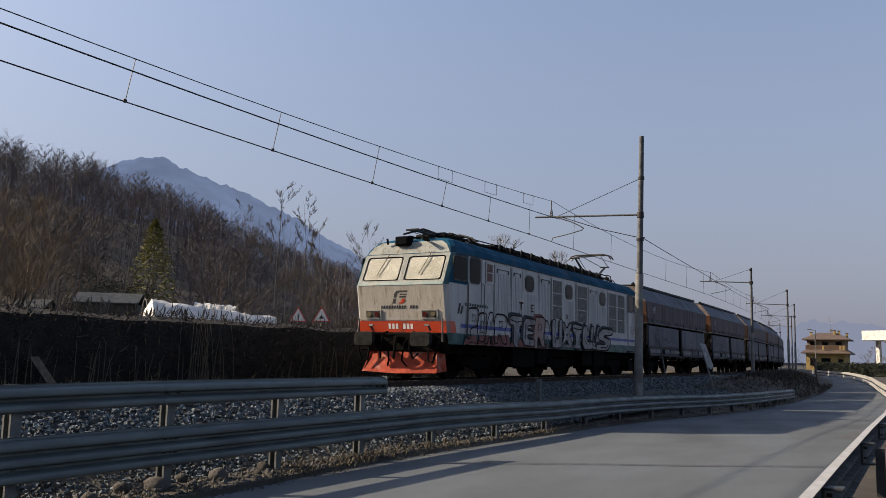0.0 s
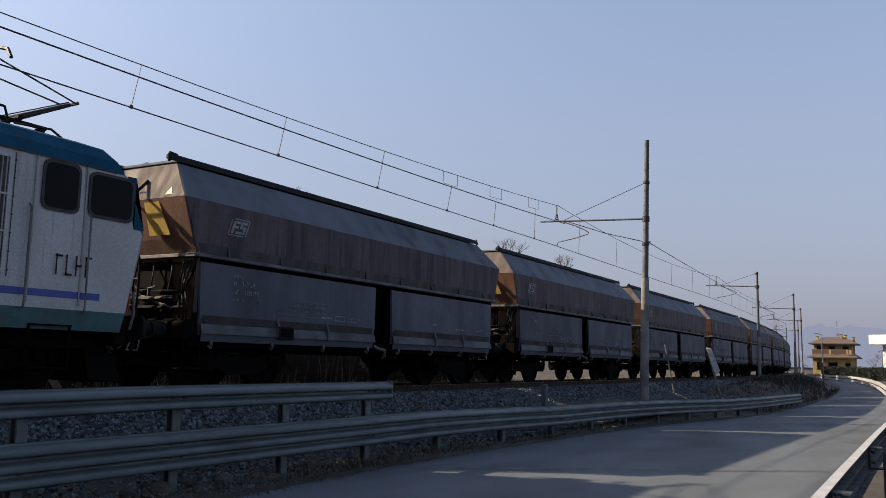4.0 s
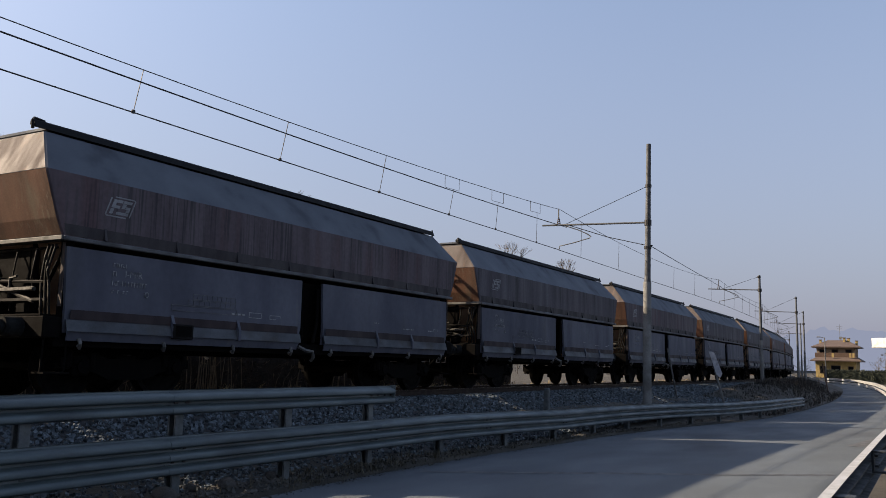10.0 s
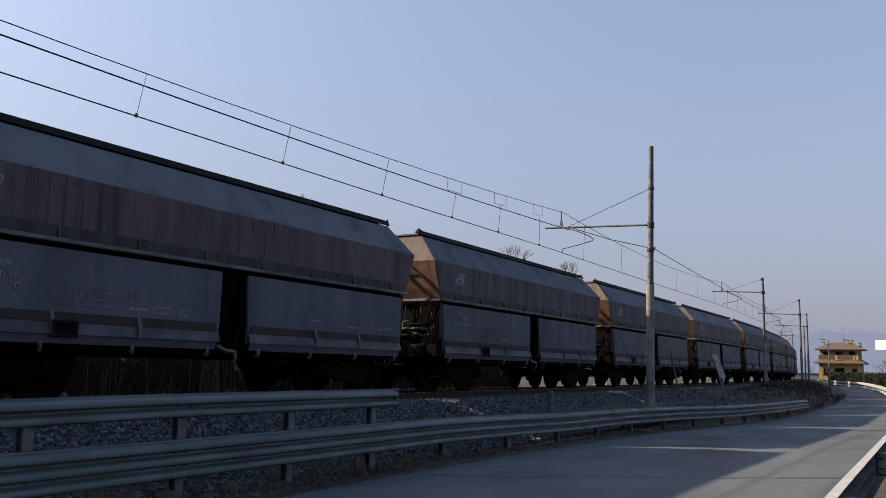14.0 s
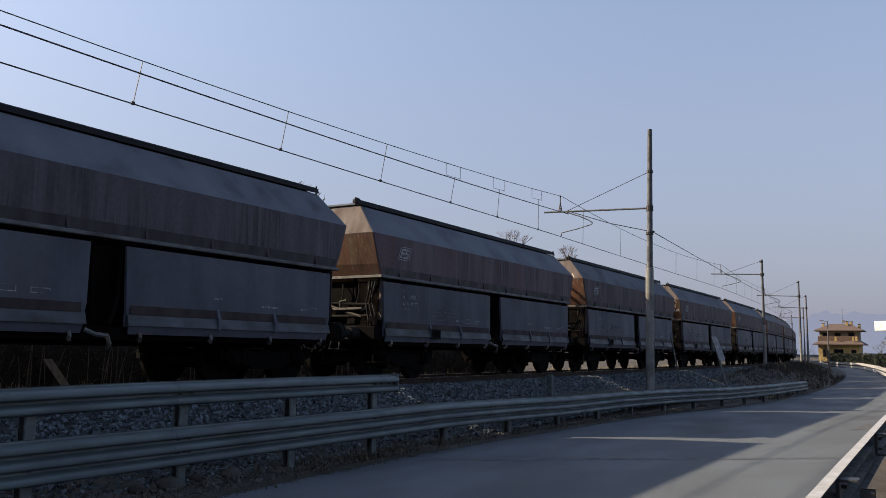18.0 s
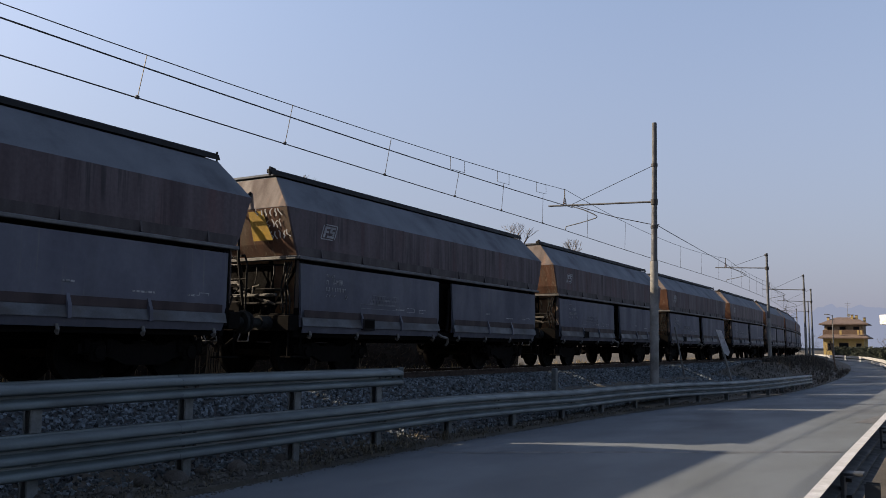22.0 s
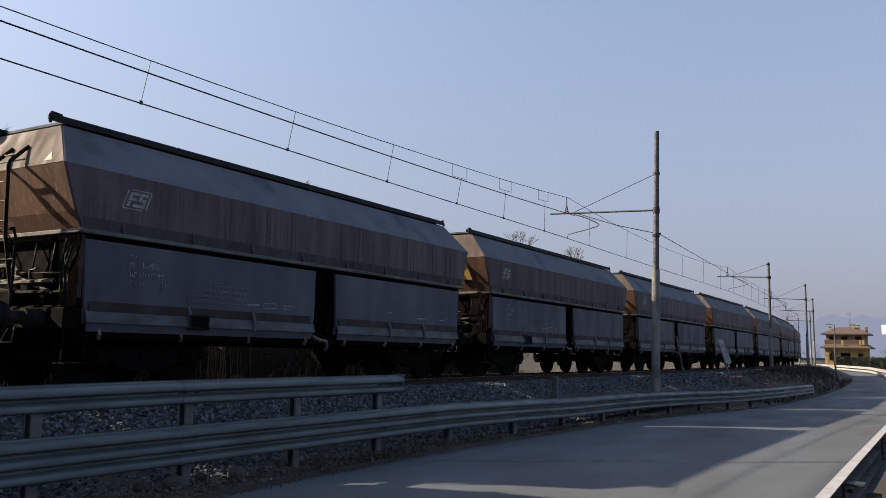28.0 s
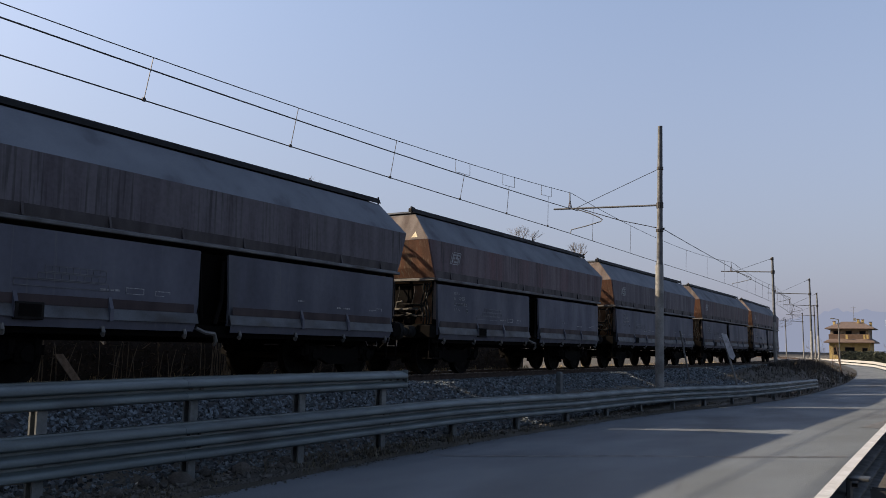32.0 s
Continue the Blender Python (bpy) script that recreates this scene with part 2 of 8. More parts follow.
def ground_z(s, u):
    """The bare ground under ballast and road."""
    rz = road_z(s)
    bank = smooth(40, 52, s)
    l, r = ROAD_L(s), ROAD_R(s)
    if u < -6:
        return 0.0 + hill(line(s, u).x, s) - 0.1
    if u < -2.6:
        return -0.1 - 0.45 * smooth(-6, -3.2, u) * (1 if u < -3.2 else 1 - smooth(-3.2, -2.6, u) * 0.3)
    if u < 2.6:
        return -0.5
    if u < l:
        a = -0.5 + (rz + 0.5 - 0.06) * smooth(2.6, 3.9, u)
        b = -0.12 + (rz + 0.12) * smooth(3.6, l, u)
        return a + (b - a) * bank
    if u <= r:
        return rz - 0.08 + fall(u, s)
    return rz + 0.02 + fall(r, s)


COLS = [-1500, -900, -600, -420, -320, -260, -220, -190, -165, -145, -128, -112, -98, -85, -73, -62, -52, -43, -35, -28, -22, -16, -11, -8, -6, -5, -4,
        -3.2, -2.6, 0, 2.6, 2.9, 3.2, 3.5, 3.8, 4.1, 4.4, None, None, None, None, 12, 13, 15, 20, 30, 50, 90, 160, 300, 600, 1000, 1500]


def build_ground():
    me = Mesh()
    rows = [-1200, -600, -300, -150] + STATIONS + [380, 430, 500, 600, 800, 1100, 1500]
    n = len(COLS)
    for s in rows:
        l, r = ROAD_L(s), ROAD_R(s)
        cols = COLS[:]
        cols[37:41] = [l - 0.02, l + 0.02, r - 0.02, r + 0.02]
        for u in cols:
            p = line(min(s, 340), u) if abs(u) < 30 else Vector((line(min(s, 340)).x * (1 if s < 341 else 1) + u, s, 0))
            if s > 340:
                p = Vector((p.x, s, 0))
            z = ground_z(s, u)
            if -6 < u < 4.4:
                z += 0.03 * noise.noise(Vector((u * 1.3, s * 0.7, 0)))
            me.v.append((p.x, p.y, z))
    for i in range(len(rows) - 1):
        for k in range(n - 1):
            a = i * n + k
            me.f.append((a, a + 1, a + n + 1, a + n))
    g = me.ob("ground", SOIL, smooth=True)
    tagged(g, "brown winter soil with dry grass beside the line", "ground", kind="structure")


build_ground()


def ribbon(name, us, zoff, mat, s0, s1, label, category, step=1.0, thick=0.12):
    """A strip along the line between two offsets that follows the road's height."""
    me = Mesh()
    ss = [s for s in STATIONS if s0 < s < s1]
    ss = [s0] + ss + [s1]
    for s in ss:
        a, b = us(s)
        for u, z in ((a, -thick), (a, 0), ((a + b) / 2, 0.02), (b, 0), (b, -thick)):
            me.v.append(tuple(line(s, u, road_z(s) + zoff + z + fall(u, s))))
    for i in range(len(ss) - 1):
        for k in range(4):
            q = i * 5 + k
            me.f.append((q, q + 1, q + 6, q + 5))
    o = me.ob(name, mat)
    return tagged(o, label, category, kind="structure")


road = ribbon("road", lambda s: (ROAD_L(s), ROAD_R(s)), 0.0, ASPHALT, -240, 330, "worn grey asphalt road with cracks and sealed seams", "road")

# ---- track: ballast bed, rails, sleepers ----
bed = Mesh()
prof = [(-3.5, -0.55), (-1.85, -0.2), (-1.3, -0.17), (1.3, -0.17), (1.85, -0.2), (3.75, -1.02)]
for s in STATIONS:
    k = smooth(38, 60, s)
    for u, z in prof:
        if u > 3:
            z = z + (0.25) * k
        me_p = line(s, u, z + 0.02 * noise.noise(Vector((u * 3, s * 2.1, 4))))
        bed.v.append(tuple(me_p))
for i in range(len(STATIONS) - 1):
    for k in range(5):
        a = i * 6 + k
        bed.f.append((a, a + 1, a + 7, a + 6))
tagged(bed.ob("ballast_bed", BALLAST, smooth=True), "grey crushed stone ballast bed under the track", "ballast", kind="structure")

track = thing("railway_track", "single railway track with worn steel rails on concrete sleepers", "track")
RAILPROF = [(-0.07, -0.17), (0.07, -0.17), (0.07, -0.15), (0.012, -0.135), (0.012, -0.045), (0.036, -0.035), (0.036, -0.006), (0.025, 0.0), (-0.025, 0.0), (-0.036, -0.006),
            (-0.036, -0.035), (-0.012, -0.045), (-0.012, -0.135), (-0.07, -0.15)]
for gu in (-0.7535, 0.7535):
    r = Mesh()
    r.loft([[tuple(line(s, gu + a, b)) for a, b in RAILPROF] for s in STATIONS if s >= -240])
    rail = part("rail", r, RAILSTEEL, track)
    t = Mesh()
    t.loft([[tuple(line(s, gu + a, b)) for a, b in ((-0.022, 0.0005), (0.022, 0.0005), (0.022, 0.003), (-0.022, 0.003))] for s in STATIONS if s >= -240])
    part("running_surface", t, RAILTOP, rail, "bright worn rail head")

# ---- guard rails ----
def wave(n, h, depth=0.1):
    """The face of a beam with n waves, h high: (out, up) pairs, each wave with a steep under side and a long sloping upper side."""
    one = [(0.0, 0.0), (0.05, 0.2), (0.1, 0.75), (0.17, 0.96), (0.23, 1.0), (0.46, 1.0), (0.56, 0.92), (0.66, 0.68), (0.74, 0.3), (0.82, 0.05), (0.95, 0.0)]
    out = [(depth * d, h * (k + t) / n) for k in range(n) for t, d in one]
    return out + [(depth * 0.1, h)]


def beam(waves, h, ys, place, side, thick=0.004):
    """A rolled beam along ys; place gives (x, y, z of the lower edge); side: the way its waves bulge."""
    me, pr = Mesh(), wave(waves, h)
    ring = [(a, b) for a, b in pr] + [(a - thick, b) for a, b in reversed(pr)]
    me.loft([[(p[0] + side * a, p[1], p[2] + b) for a, b in ring] for p in (place(y) for y in ys)])
    return me


# near rail: shade on the beam's back is put into this dark steel
SHADEGALV = surface("shade-toned steel", (0.035, 0.039, 0.042), (0.024, 0.027, 0.03), 6, 0.7, metal=0.3)
# near rail: sunlight on the top edge is put into this pale steel
SUNGALV = surface("sun-toned galvanised steel", (0.5, 0.5, 0.49), (0.4, 0.4, 0.39), 5, 0.6, metal=0.3)
POSTPALE = surface("pale galvanised post", (0.135, 0.15, 0.152), (0.09, 0.1, 0.103), 6, 0.65, metal=0.2)
GUARD_U = 4.07   # the posts' line beside the track
GUARD_BASE = -0.755
guard = thing("roadside_guard_rail", "galvanised guard rail with three-wave beam and upper beam", "guard rail")


def guard_place(y, lift=0.0):
    dip = float(np.interp(y, [0, 6, 12, 14, 17, 20, 24, 28, 34, 43, 51], [0.0, 0.0, 0.0, 0.0, -0.05, -0.12, -0.15, -0.2, -0.29, -0.335, -0.41]))
    u = GUARD_U + float(np.interp(y, [0, 22, 25, 29, 34, 40, 46, 52], [0, 0, 0.06, 0.36, 1.05, 1.6, 1.75, 1.8]))
    return (*line(y, u)[:2], GUARD_BASE + dip + lift)


POST_Y = [1.4 + 2.05 * k for k in range(6)] + [14.0 + 2.75 * k for k in range(14)]
for k in range(-1, 12):
    y0, y1 = 3.43 - 0.25 + 4.16 * k, 3.43 + 0.06 + 4.16 * (k + 1)
    if y0 > 48:
        break
    ys = [y0 + (y1 - y0) * i / 6 for i in range(7)]
    bar = part("lower_beam", beam(3, 0.475, ys, lambda y, k=k: (guard_place(y)[0] + 0.004 * (k % 2), *guard_place(y)[1:]), 1), GALV, guard, smooth=True)
    bolts = Mesh()
    for z in (0.16, 0.32):
        for dy in (0.02, 0.2):
            x, y, zz = guard_place(y1 - dy)
            bolts.box(x + 0.012, x + 0.028, y - 0.022, y + 0.022, zz + z - 0.014, zz + z + 0.014, 0.004)
    tagged(part("bolts", bolts, WIRE, bar), kind="stuff")
for k in range(-1, 3):
    y0, y1 = 3.43 - 0.25 + 4.16 * k, min(3.43 + 0.06 + 4.16 * (k + 1), 12.2)
    if y0 > 12:
        break
    ys = [y0 + (y1 - y0) * i / 6 for i in range(7)]
    bar = part("upper_beam", beam(2, 0.3, ys, lambda y, k=k: (guard_place(y)[0] + 0.004 * (k % 2), y, guard_place(y)[2] + 0.725 - 0.035 * (1 - smooth(3, 8, y))), 1), GALV, guard, smooth=True)
    bolts = Mesh()
    for dy in (0.02, 0.2):
        x, y, zz = guard_place(y1 - dy)
        bolts.box(x + 0.012, x + 0.03, y - 0.03, y + 0.03, zz + 0.87 - 0.014, zz + 0.87 + 0.014, 0.004)
    tagged(part("bolts", bolts, WIRE, bar), kind="stuff")
cap = Mesh()
x, y, z = guard_place(12.2)
cap.box(x - 0.02, x + 0.09, y - 0.012, y + 0.012, z + 0.72, z + 1.03, 0.004)
part("end_plate", cap, GALV, guard)
for y in POST_Y:
    x, yy, z = guard_place(y)
    tall = y < 12.2
    p = Mesh()
    top = z + (1.0 if tall else 0.47)
    foot = road_z(y) - 0.35
    p.box(x - 0.15, x - 0.145, yy - 0.06, yy + 0.06, foot, top)
    p.box(x - 0.145, x - 0.016, yy + 0.055, yy + 0.06, foot, top)
    p.box(x - 0.016, x - 0.011, yy - 0.06, yy + 0.06, foot, top)
    p.box(x - 0.145, x - 0.12, yy - 0.06, yy - 0.055, foot, top)
    p.box(x - 0.04, x - 0.016, yy - 0.06, yy - 0.055, foot, top)
    post = part("post", p, POSTSTEEL if not tall else POSTPALE, guard)
    if tall:
        b = Mesh().box(x - 0.012, x + 0.004, yy - 0.035, yy + 0.035, z + 0.1, z + 0.4, 0.003)
        part("spacer", b, POSTSTEEL, post)

# the rail on the camera's side of the road
near = thing("near_guard_rail", "galvanised steel guard rail with a three-wave beam", "guard rail")
NEAR_X, NEAR_Z, NEAR_UP = -0.69, -0.24, 0.0
for k in range(3):
    y0, y1 = 1.2 + 12 * k - (0.15 if k else 0), 1.2 + 12 * (k + 1)
    ys = [y0 + (y1 - y0) * i / 12 for i in range(13)]
    part("beam", beam(3, 0.475, ys, lambda y, k=k: (line(y, ROAD_R(y) + 0.17).x + 0.004 * k, y, NEAR_Z + NEAR_UP - 0.475 + (road_z(y) + 0.97)), -1), SHADEGALV, near, smooth=True)
# strip added along the top edge, sunlight painted in its colour
m = Mesh()
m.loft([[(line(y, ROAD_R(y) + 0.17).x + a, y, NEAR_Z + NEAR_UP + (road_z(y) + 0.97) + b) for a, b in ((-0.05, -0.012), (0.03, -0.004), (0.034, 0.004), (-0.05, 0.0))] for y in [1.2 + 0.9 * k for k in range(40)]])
part("top_flange", m, SUNGALV, near, "top flange painted pale for sunlight")
for k in range(8):
    y = 2.6 + 4.5 * k
    x, dz = line(y, ROAD_R(y) + 0.17).x, road_z(y) + 0.97
    p = Mesh()
    p.box(x + 0.16, x + 0.165, y - 0.05, y + 0.05, -1.4 + dz, NEAR_Z - 0.1 + dz)
    p.box(x + 0.165, x + 0.26, y - 0.05, y - 0.045, -1.4 + dz, NEAR_Z - 0.1 + dz)
    p.box(x + 0.165, x + 0.26, y + 0.045, y + 0.05, -1.4 + dz, NEAR_Z - 0.1 + dz)
    post = part("post", p, SHADEGALV, near)
    s = Mesh()
    s.box(x + 0.004, x + 0.16, y - 0.09, y + 0.09, NEAR_Z - 0.29 + dz, NEAR_Z - 0.27 + dz, 0.004)
    s.box(x + 0.004, x + 0.16, y - 0.09, y + 0.09, NEAR_Z - 0.05 + dz, NEAR_Z - 0.03 + dz, 0.004)
    s.box(x + 0.004, x + 0.03, y - 0.09, y + 0.09, NEAR_Z - 0.27 + dz, NEAR_Z - 0.05 + dz, 0.004)
    part("spacer", s, SHADEGALV, post)
    b = Mesh()
    for zz in (-0.1, -0.22):
        b.tube([(x + 0.03, y + 0.05, NEAR_Z + zz + dz), (x + 0.07, y + 0.05, NEAR_Z + zz + dz)], 0.016, 6)
    split("bolt", b, BLACK, post)

# ---- overhead line ----
CONTACT_Z = 5.02
MASTS = [(-22.0, 3.4, 8.75), (29.6, 3.47, 8.72), (57.5, 2.55, 6.8), (80.0, 2.8, 7.2), (100.0, 2.75, 7.25), (126.0, 2.9, 7.3), (150.0, 2.9, 7.3), (176.0, 2.9, 7.3)]


def mast(s, u, top, first=False):
    m = thing("catenary_mast", "grey overhead line mast with a bracket arm beside track", "mast",
              "overhead line masts", line_pose(s))
    foot = -1.0
    b = Mesh()
    lean = 0.2 if first else 0.0
    n = 14
    mid = 3.7 if first else 2.6
    b.tube([(u - lean * 0.9, 0, foot), (u - lean * 0.55, 0, mid)], [0.155, 0.138] if first else [0.125, 0.105], n)
    part("concrete_base", b, CONCRETE, m, "weathered concrete lower mast", smooth=True)
    b = Mesh()
    b.tube([(u - lean * 0.55, 0, mid), (u - lean * 0.5, 0, mid + 0.12), (u, 0, top)], [0.12, 0.108, 0.082] if first else [0.095, 0.09, 0.07], n)
    part("tube", b, POLESTEEL, m, smooth=True)
    az = 5.82
    b = Mesh()
    b.tube([(u - 0.05, 0, az + 0.02), (-0.68, 0, az + 0.17)], 0.034, 8)
    arm = part("bracket_arm", b, POLESTEEL, m, smooth=True)
    c = Mesh()
    c.tube([(u - lean * 0.3, 0, az - 0.09), (u - lean * 0.3, 0, az + 0.11)], 0.125, 12)
    part("clamp", c, WIRE, arm)
    b = Mesh()
    b.tube([(u - 0.05, 0, 7.17 if first else top - 0.1), (0.2, 0, az + 0.14)], 0.011, 5)
    part("stay_wire", b, WIRE, m)
    c = Mesh()
    zz = 7.17 if first else top - 0.12
    c.tube([(u - 0.03, 0, zz - 0.05), (u - 0.03, 0, zz + 0.05)], 0.115, 12)
    if first:
        c.tube([(u - 0.08, 0, 4.88), (u - 0.08, 0, 4.98)], 0.13, 12)
        c.tube([(u - 0.02, 0, 5.0), (u + 0.1, 0, 5.0)], 0.02, 6)
    split("band", c, WIRE, m)
    b = Mesh()
    for dx in (-0.07, 0.07):
        b.tube([(dx - 0.02, 0, az + 0.16), (-0.02, 0, az + 0.5)], 0.016, 5)
    b.tube([(-0.02, 0, az + 0.42), (-0.02, 0, az + 0.78)], 0.022, 6)
    stand = part("wire_support", b, WIRE, m)
    c = Mesh()
    for k in range(3):
        c.tube([(-0.02, 0, az + 0.2 + 0.07 * k), (-0.02, 0, az + 0.23 + 0.07 * k)], 0.05, 8)
    part("insulator", c, INSUL, stand)
    b = Mesh()
    b.tube([(0.25, 0, az + 0.1), (0.75, 0, az - 0.08), (1.1, 0, az - 0.25), (1.26, 0, az - 0.36), (1.2, 0, az - 0.42), (0.6, 0, az - 0.56), (0.03, 0, az - 0.66),
            (0.0, 0, CONTACT_Z + 0.02)], 0.021, 6)
    part("registration_arm", b, POLESTEEL, m)
    return m


for i, (s, u, top) in enumerate(MASTS):
    mast(s, u, top, i <= 1)

catenary = thing("overhead_line", "thin overhead contact wire hung by droppers from two carrying wires", "overhead line")


def sag(s, a, b, za, zb, low):
    t = (s - a) / (b - a)
    return za + (zb - za) * t - 4 * low * t * (1 - t)


for i in range(len(MASTS) - 1):
    a, b = MASTS[i][0], MASTS[i + 1][0]
    n = 20 if i < 2 else 8
    ss = [a + (b - a) * k / n for k in range(n + 1)]
    long = b - a
    low1, low2 = (0.86, 0.45) if i == 0 else (0.00058 * long ** 2, 0.0003 * long ** 2)
    lean_at = lambda s: (0.17 * smooth(0, 1, min(s - a, b - s) / 12) if i == 0 else 0.04)
    part("contact_wire", Mesh().tube([line(s, -lean_at(s) * 0.5, CONTACT_Z - 0.03 * math.sin(math.pi * (s - a) / long)) for s in ss], 0.013, 5), WIRE, catenary)
    part("carrying_wire", Mesh().tube([line(s, lean_at(s) * 0.5, sag(s, a, b, 6.57, 6.57, low1)) for s in ss], 0.010, 5), WIRE, catenary)
    if i == 1:
        part("feeder_wire", Mesh().tube([line(29.6, 0.3, 5.97), line(29.6, 1.9, 5.4), line(29.6, 3.52, 4.97)], 0.0145, 5), WIRE, catenary)
        part("feeder_wire", Mesh().tube([line(29.6 + 27.9 * k / 10, 3.52 - 3.22 * k / 10, 4.97 + k / 10 - 0.1 * (k / 10) * (1 - k / 10)) for k in range(11)], 0.0145, 5), WIRE, catenary)
    else:
        part("feeder_wire", Mesh().tube([line(s, 0.3, sag(s, a, b, 5.98, 5.98, low2) - (0.12 if i == 0 else 0)) for s in ss], 0.0145, 5), WIRE, catenary)
    drops = [9.9, 13.85, 17.7, 21.3, 24.3, 27.5, 5.5, 0.5, -5] if i == 0 else [a + long * (k + 0.5) / 6 for k in range(6)]
    for s in drops:
        z1 = sag(s, a, b, 6.57, 6.57, low1) - (0.36 if i == 0 and 20 < s < 28 else 0)
        z0 = CONTACT_Z - 0.03 * math.sin(math.pi * (s - a) / long)
        drop = part("dropper", Mesh().tube([line(s, -lean_at(s) * 0.5, z0), line(s + 0.02, lean_at(s) * 0.5, z1)], 0.008, 4), WIRE, catenary)
        if i == 0:
            x, y, _ = line(s, -lean_at(s) * 0.5)
            part("clamp", Mesh().box(x - 0.02, x + 0.02, y - 0.035, y + 0.035, z0 - 0.02, z0 + 0.045, 0.006), WIRE, drop)
    if i == 0:
        for s in (21.2, 24.2, 27.2):
            w = 0.42
            part("wire_clip", Mesh().tube([line(s - w, 0.08, sag(s - w, a, b, 6.57, 6.57, low1)), line(s - w, 0.08, sag(s - w, a, b, 6.57, 6.57, low1) - 0.36),
                                           line(s + w, 0.08, sag(s + w, a, b, 6.57, 6.57, low1) - 0.36), line(s + w, 0.08, sag(s + w, a, b, 6.57, 6.57, low1))], 0.008, 4), WIRE, catenary)

# ---- the hopper wagons ----
WAGONUP = surface("dirty brown wagon paint", (0.074, 0.065, 0.077), (0.055, 0.047, 0.056), 2.2, 0.75, stretch=(1, 1.6, 0.18), stain=(0.095, 0.091, 0.104),
                  stain_scale=1.3, stain_at=0.56, drip=(0.027, 0.023, 0.027), drip_at=0.5, vary=0.18, bump=0.1, bump_scale=14)
WAGONRED = surface("dull red-brown wagon paint", (0.082, 0.06, 0.068), (0.054, 0.039, 0.045), 2.2, 0.75, stretch=(1, 1.6, 0.18), stain=(0.094, 0.052, 0.056),
                   stain_scale=1.1, stain_at=0.53, drip=(0.028, 0.022, 0.026), drip_at=0.5, vary=0.18, bump=0.1, bump_scale=14)
# paler and greyer than the body sheet
WAGONTOP = surface("grey wagon top", (0.118, 0.134, 0.156), (0.1, 0.114, 0.134), 1.6, 0.85, stretch=(1, 0.8, 0.6), stain=(0.075, 0.082, 0.096), stain_scale=1.6,
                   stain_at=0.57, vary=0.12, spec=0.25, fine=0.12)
WAGONLOW = surface("dirty wagon door", (0.066, 0.072, 0.098), (0.054, 0.057, 0.077), 1.4, 0.72, stretch=(1, 1.2, 0.4), drip=(0.082, 0.086, 0.096), drip_at=0.6, stain=(0.052, 0.055, 0.066), stain_scale=0.8,
                   stain_at=0.6, vary=0.16, bump=0.08, bump_scale=10, fine=0.15)
STRIPE = surface("dull red stripe", (0.024, 0.0105, 0.0115), (0.017, 0.0095, 0.0105), 3, 0.75, stretch=(1, 1, 0.3), vary=0.2)
FLANGE = surface("worn door flange", (0.06, 0.069, 0.081), (0.037, 0.041, 0.048), 3.5, 0.65, stretch=(1, 0.6, 1), stain=(0.034, 0.031, 0.031), stain_scale=2.5, stain_at=0.5)
RUST = surface("rusty end wall", (0.185, 0.075, 0.038), (0.105, 0.05, 0.03), 2.2, 0.85, stretch=(1.6, 1, 0.16), stain=(0.16, 0.105, 0.066), stain_scale=2.0, stain_at=0.53, drip=(0.21, 0.15, 0.1), drip_at=0.55,
               vary=0.25, bump=0.1)
DUSTEND = surface("dust streaked end wall", (0.1, 0.078, 0.07), (0.075, 0.055, 0.048), 3, 0.85, stretch=(1.6, 1, 0.2), stain=(0.16, 0.095, 0.065), stain_scale=2.2, stain_at=0.6,
                  vary=0.15)
INNER = surface("rusty hopper sheet", (0.42, 0.26, 0.16), (0.28, 0.16, 0.1), 4, 0.85, stretch=(1.3, 1, 0.3), vary=0.2)
DUSTGEAR = surface("dusty brake steel", (0.06, 0.055, 0.047), (0.025, 0.023, 0.02), 9, 0.75)
# body paint darkened for the shadow along the belt
BELTSHADE = surface("belt shade tone", (0.04, 0.032, 0.034), (0.028, 0.022, 0.024), 4, 0.75, stretch=(1, 1, 0.3), vary=0.2)
# grease black, taken darker to hold the deep shade under the train
GREASE = surface("grease in deep shade", (0.0035, 0.0033, 0.0032), (0.007, 0.006, 0.0055), 6, 0.9, bump=0.2, vary=0.2, spec=0.04)
# worn grey, set paler to paint the highlight along the ledge's edge
LEDGE = surface("worn ledge with highlight tone", (0.12, 0.125, 0.13), (0.06, 0.06, 0.063), 5, 0.7, stretch=(1, 0.5, 1), stain=(0.05, 0.042, 0.04), stain_scale=2)
BUFFER = surface("worn buffer steel", (0.022, 0.024, 0.024), (0.01, 0.01, 0.01), 7, 0.85, spec=0.1)
GREYPART = surface("worn grey fitting", (0.13, 0.13, 0.125), (0.06, 0.058, 0.056), 7, 0.65)
LADDER = surface("dark ladder steel", (0.013, 0.012, 0.0115), (0.008, 0.0072, 0.007), 8, 0.75, spec=0.1)
MARK = surface("faded white lettering", (0.29, 0.295, 0.3), (0.16, 0.165, 0.17), 14, 0.7, stain=(0.055, 0.06, 0.068), stain_scale=7, stain_at=0.5)
PALEMARK = surface("pale yellow mark", (0.6, 0.52, 0.34), (0.45, 0.38, 0.25), 9, 0.7)
EMBLEM = surface("faded white emblem paint", (0.27, 0.28, 0.29), (0.17, 0.175, 0.18), 5, 0.7)
YELLOW = surface("faded yellow plate", (0.55, 0.33, 0.04), (0.4, 0.25, 0.05), 4, 0.7, vary=0.1)
GUTTER = surface("black roof rim", (0.009, 0.009, 0.0095), (0.014, 0.0135, 0.013), 5, 0.7, spec=0.15)
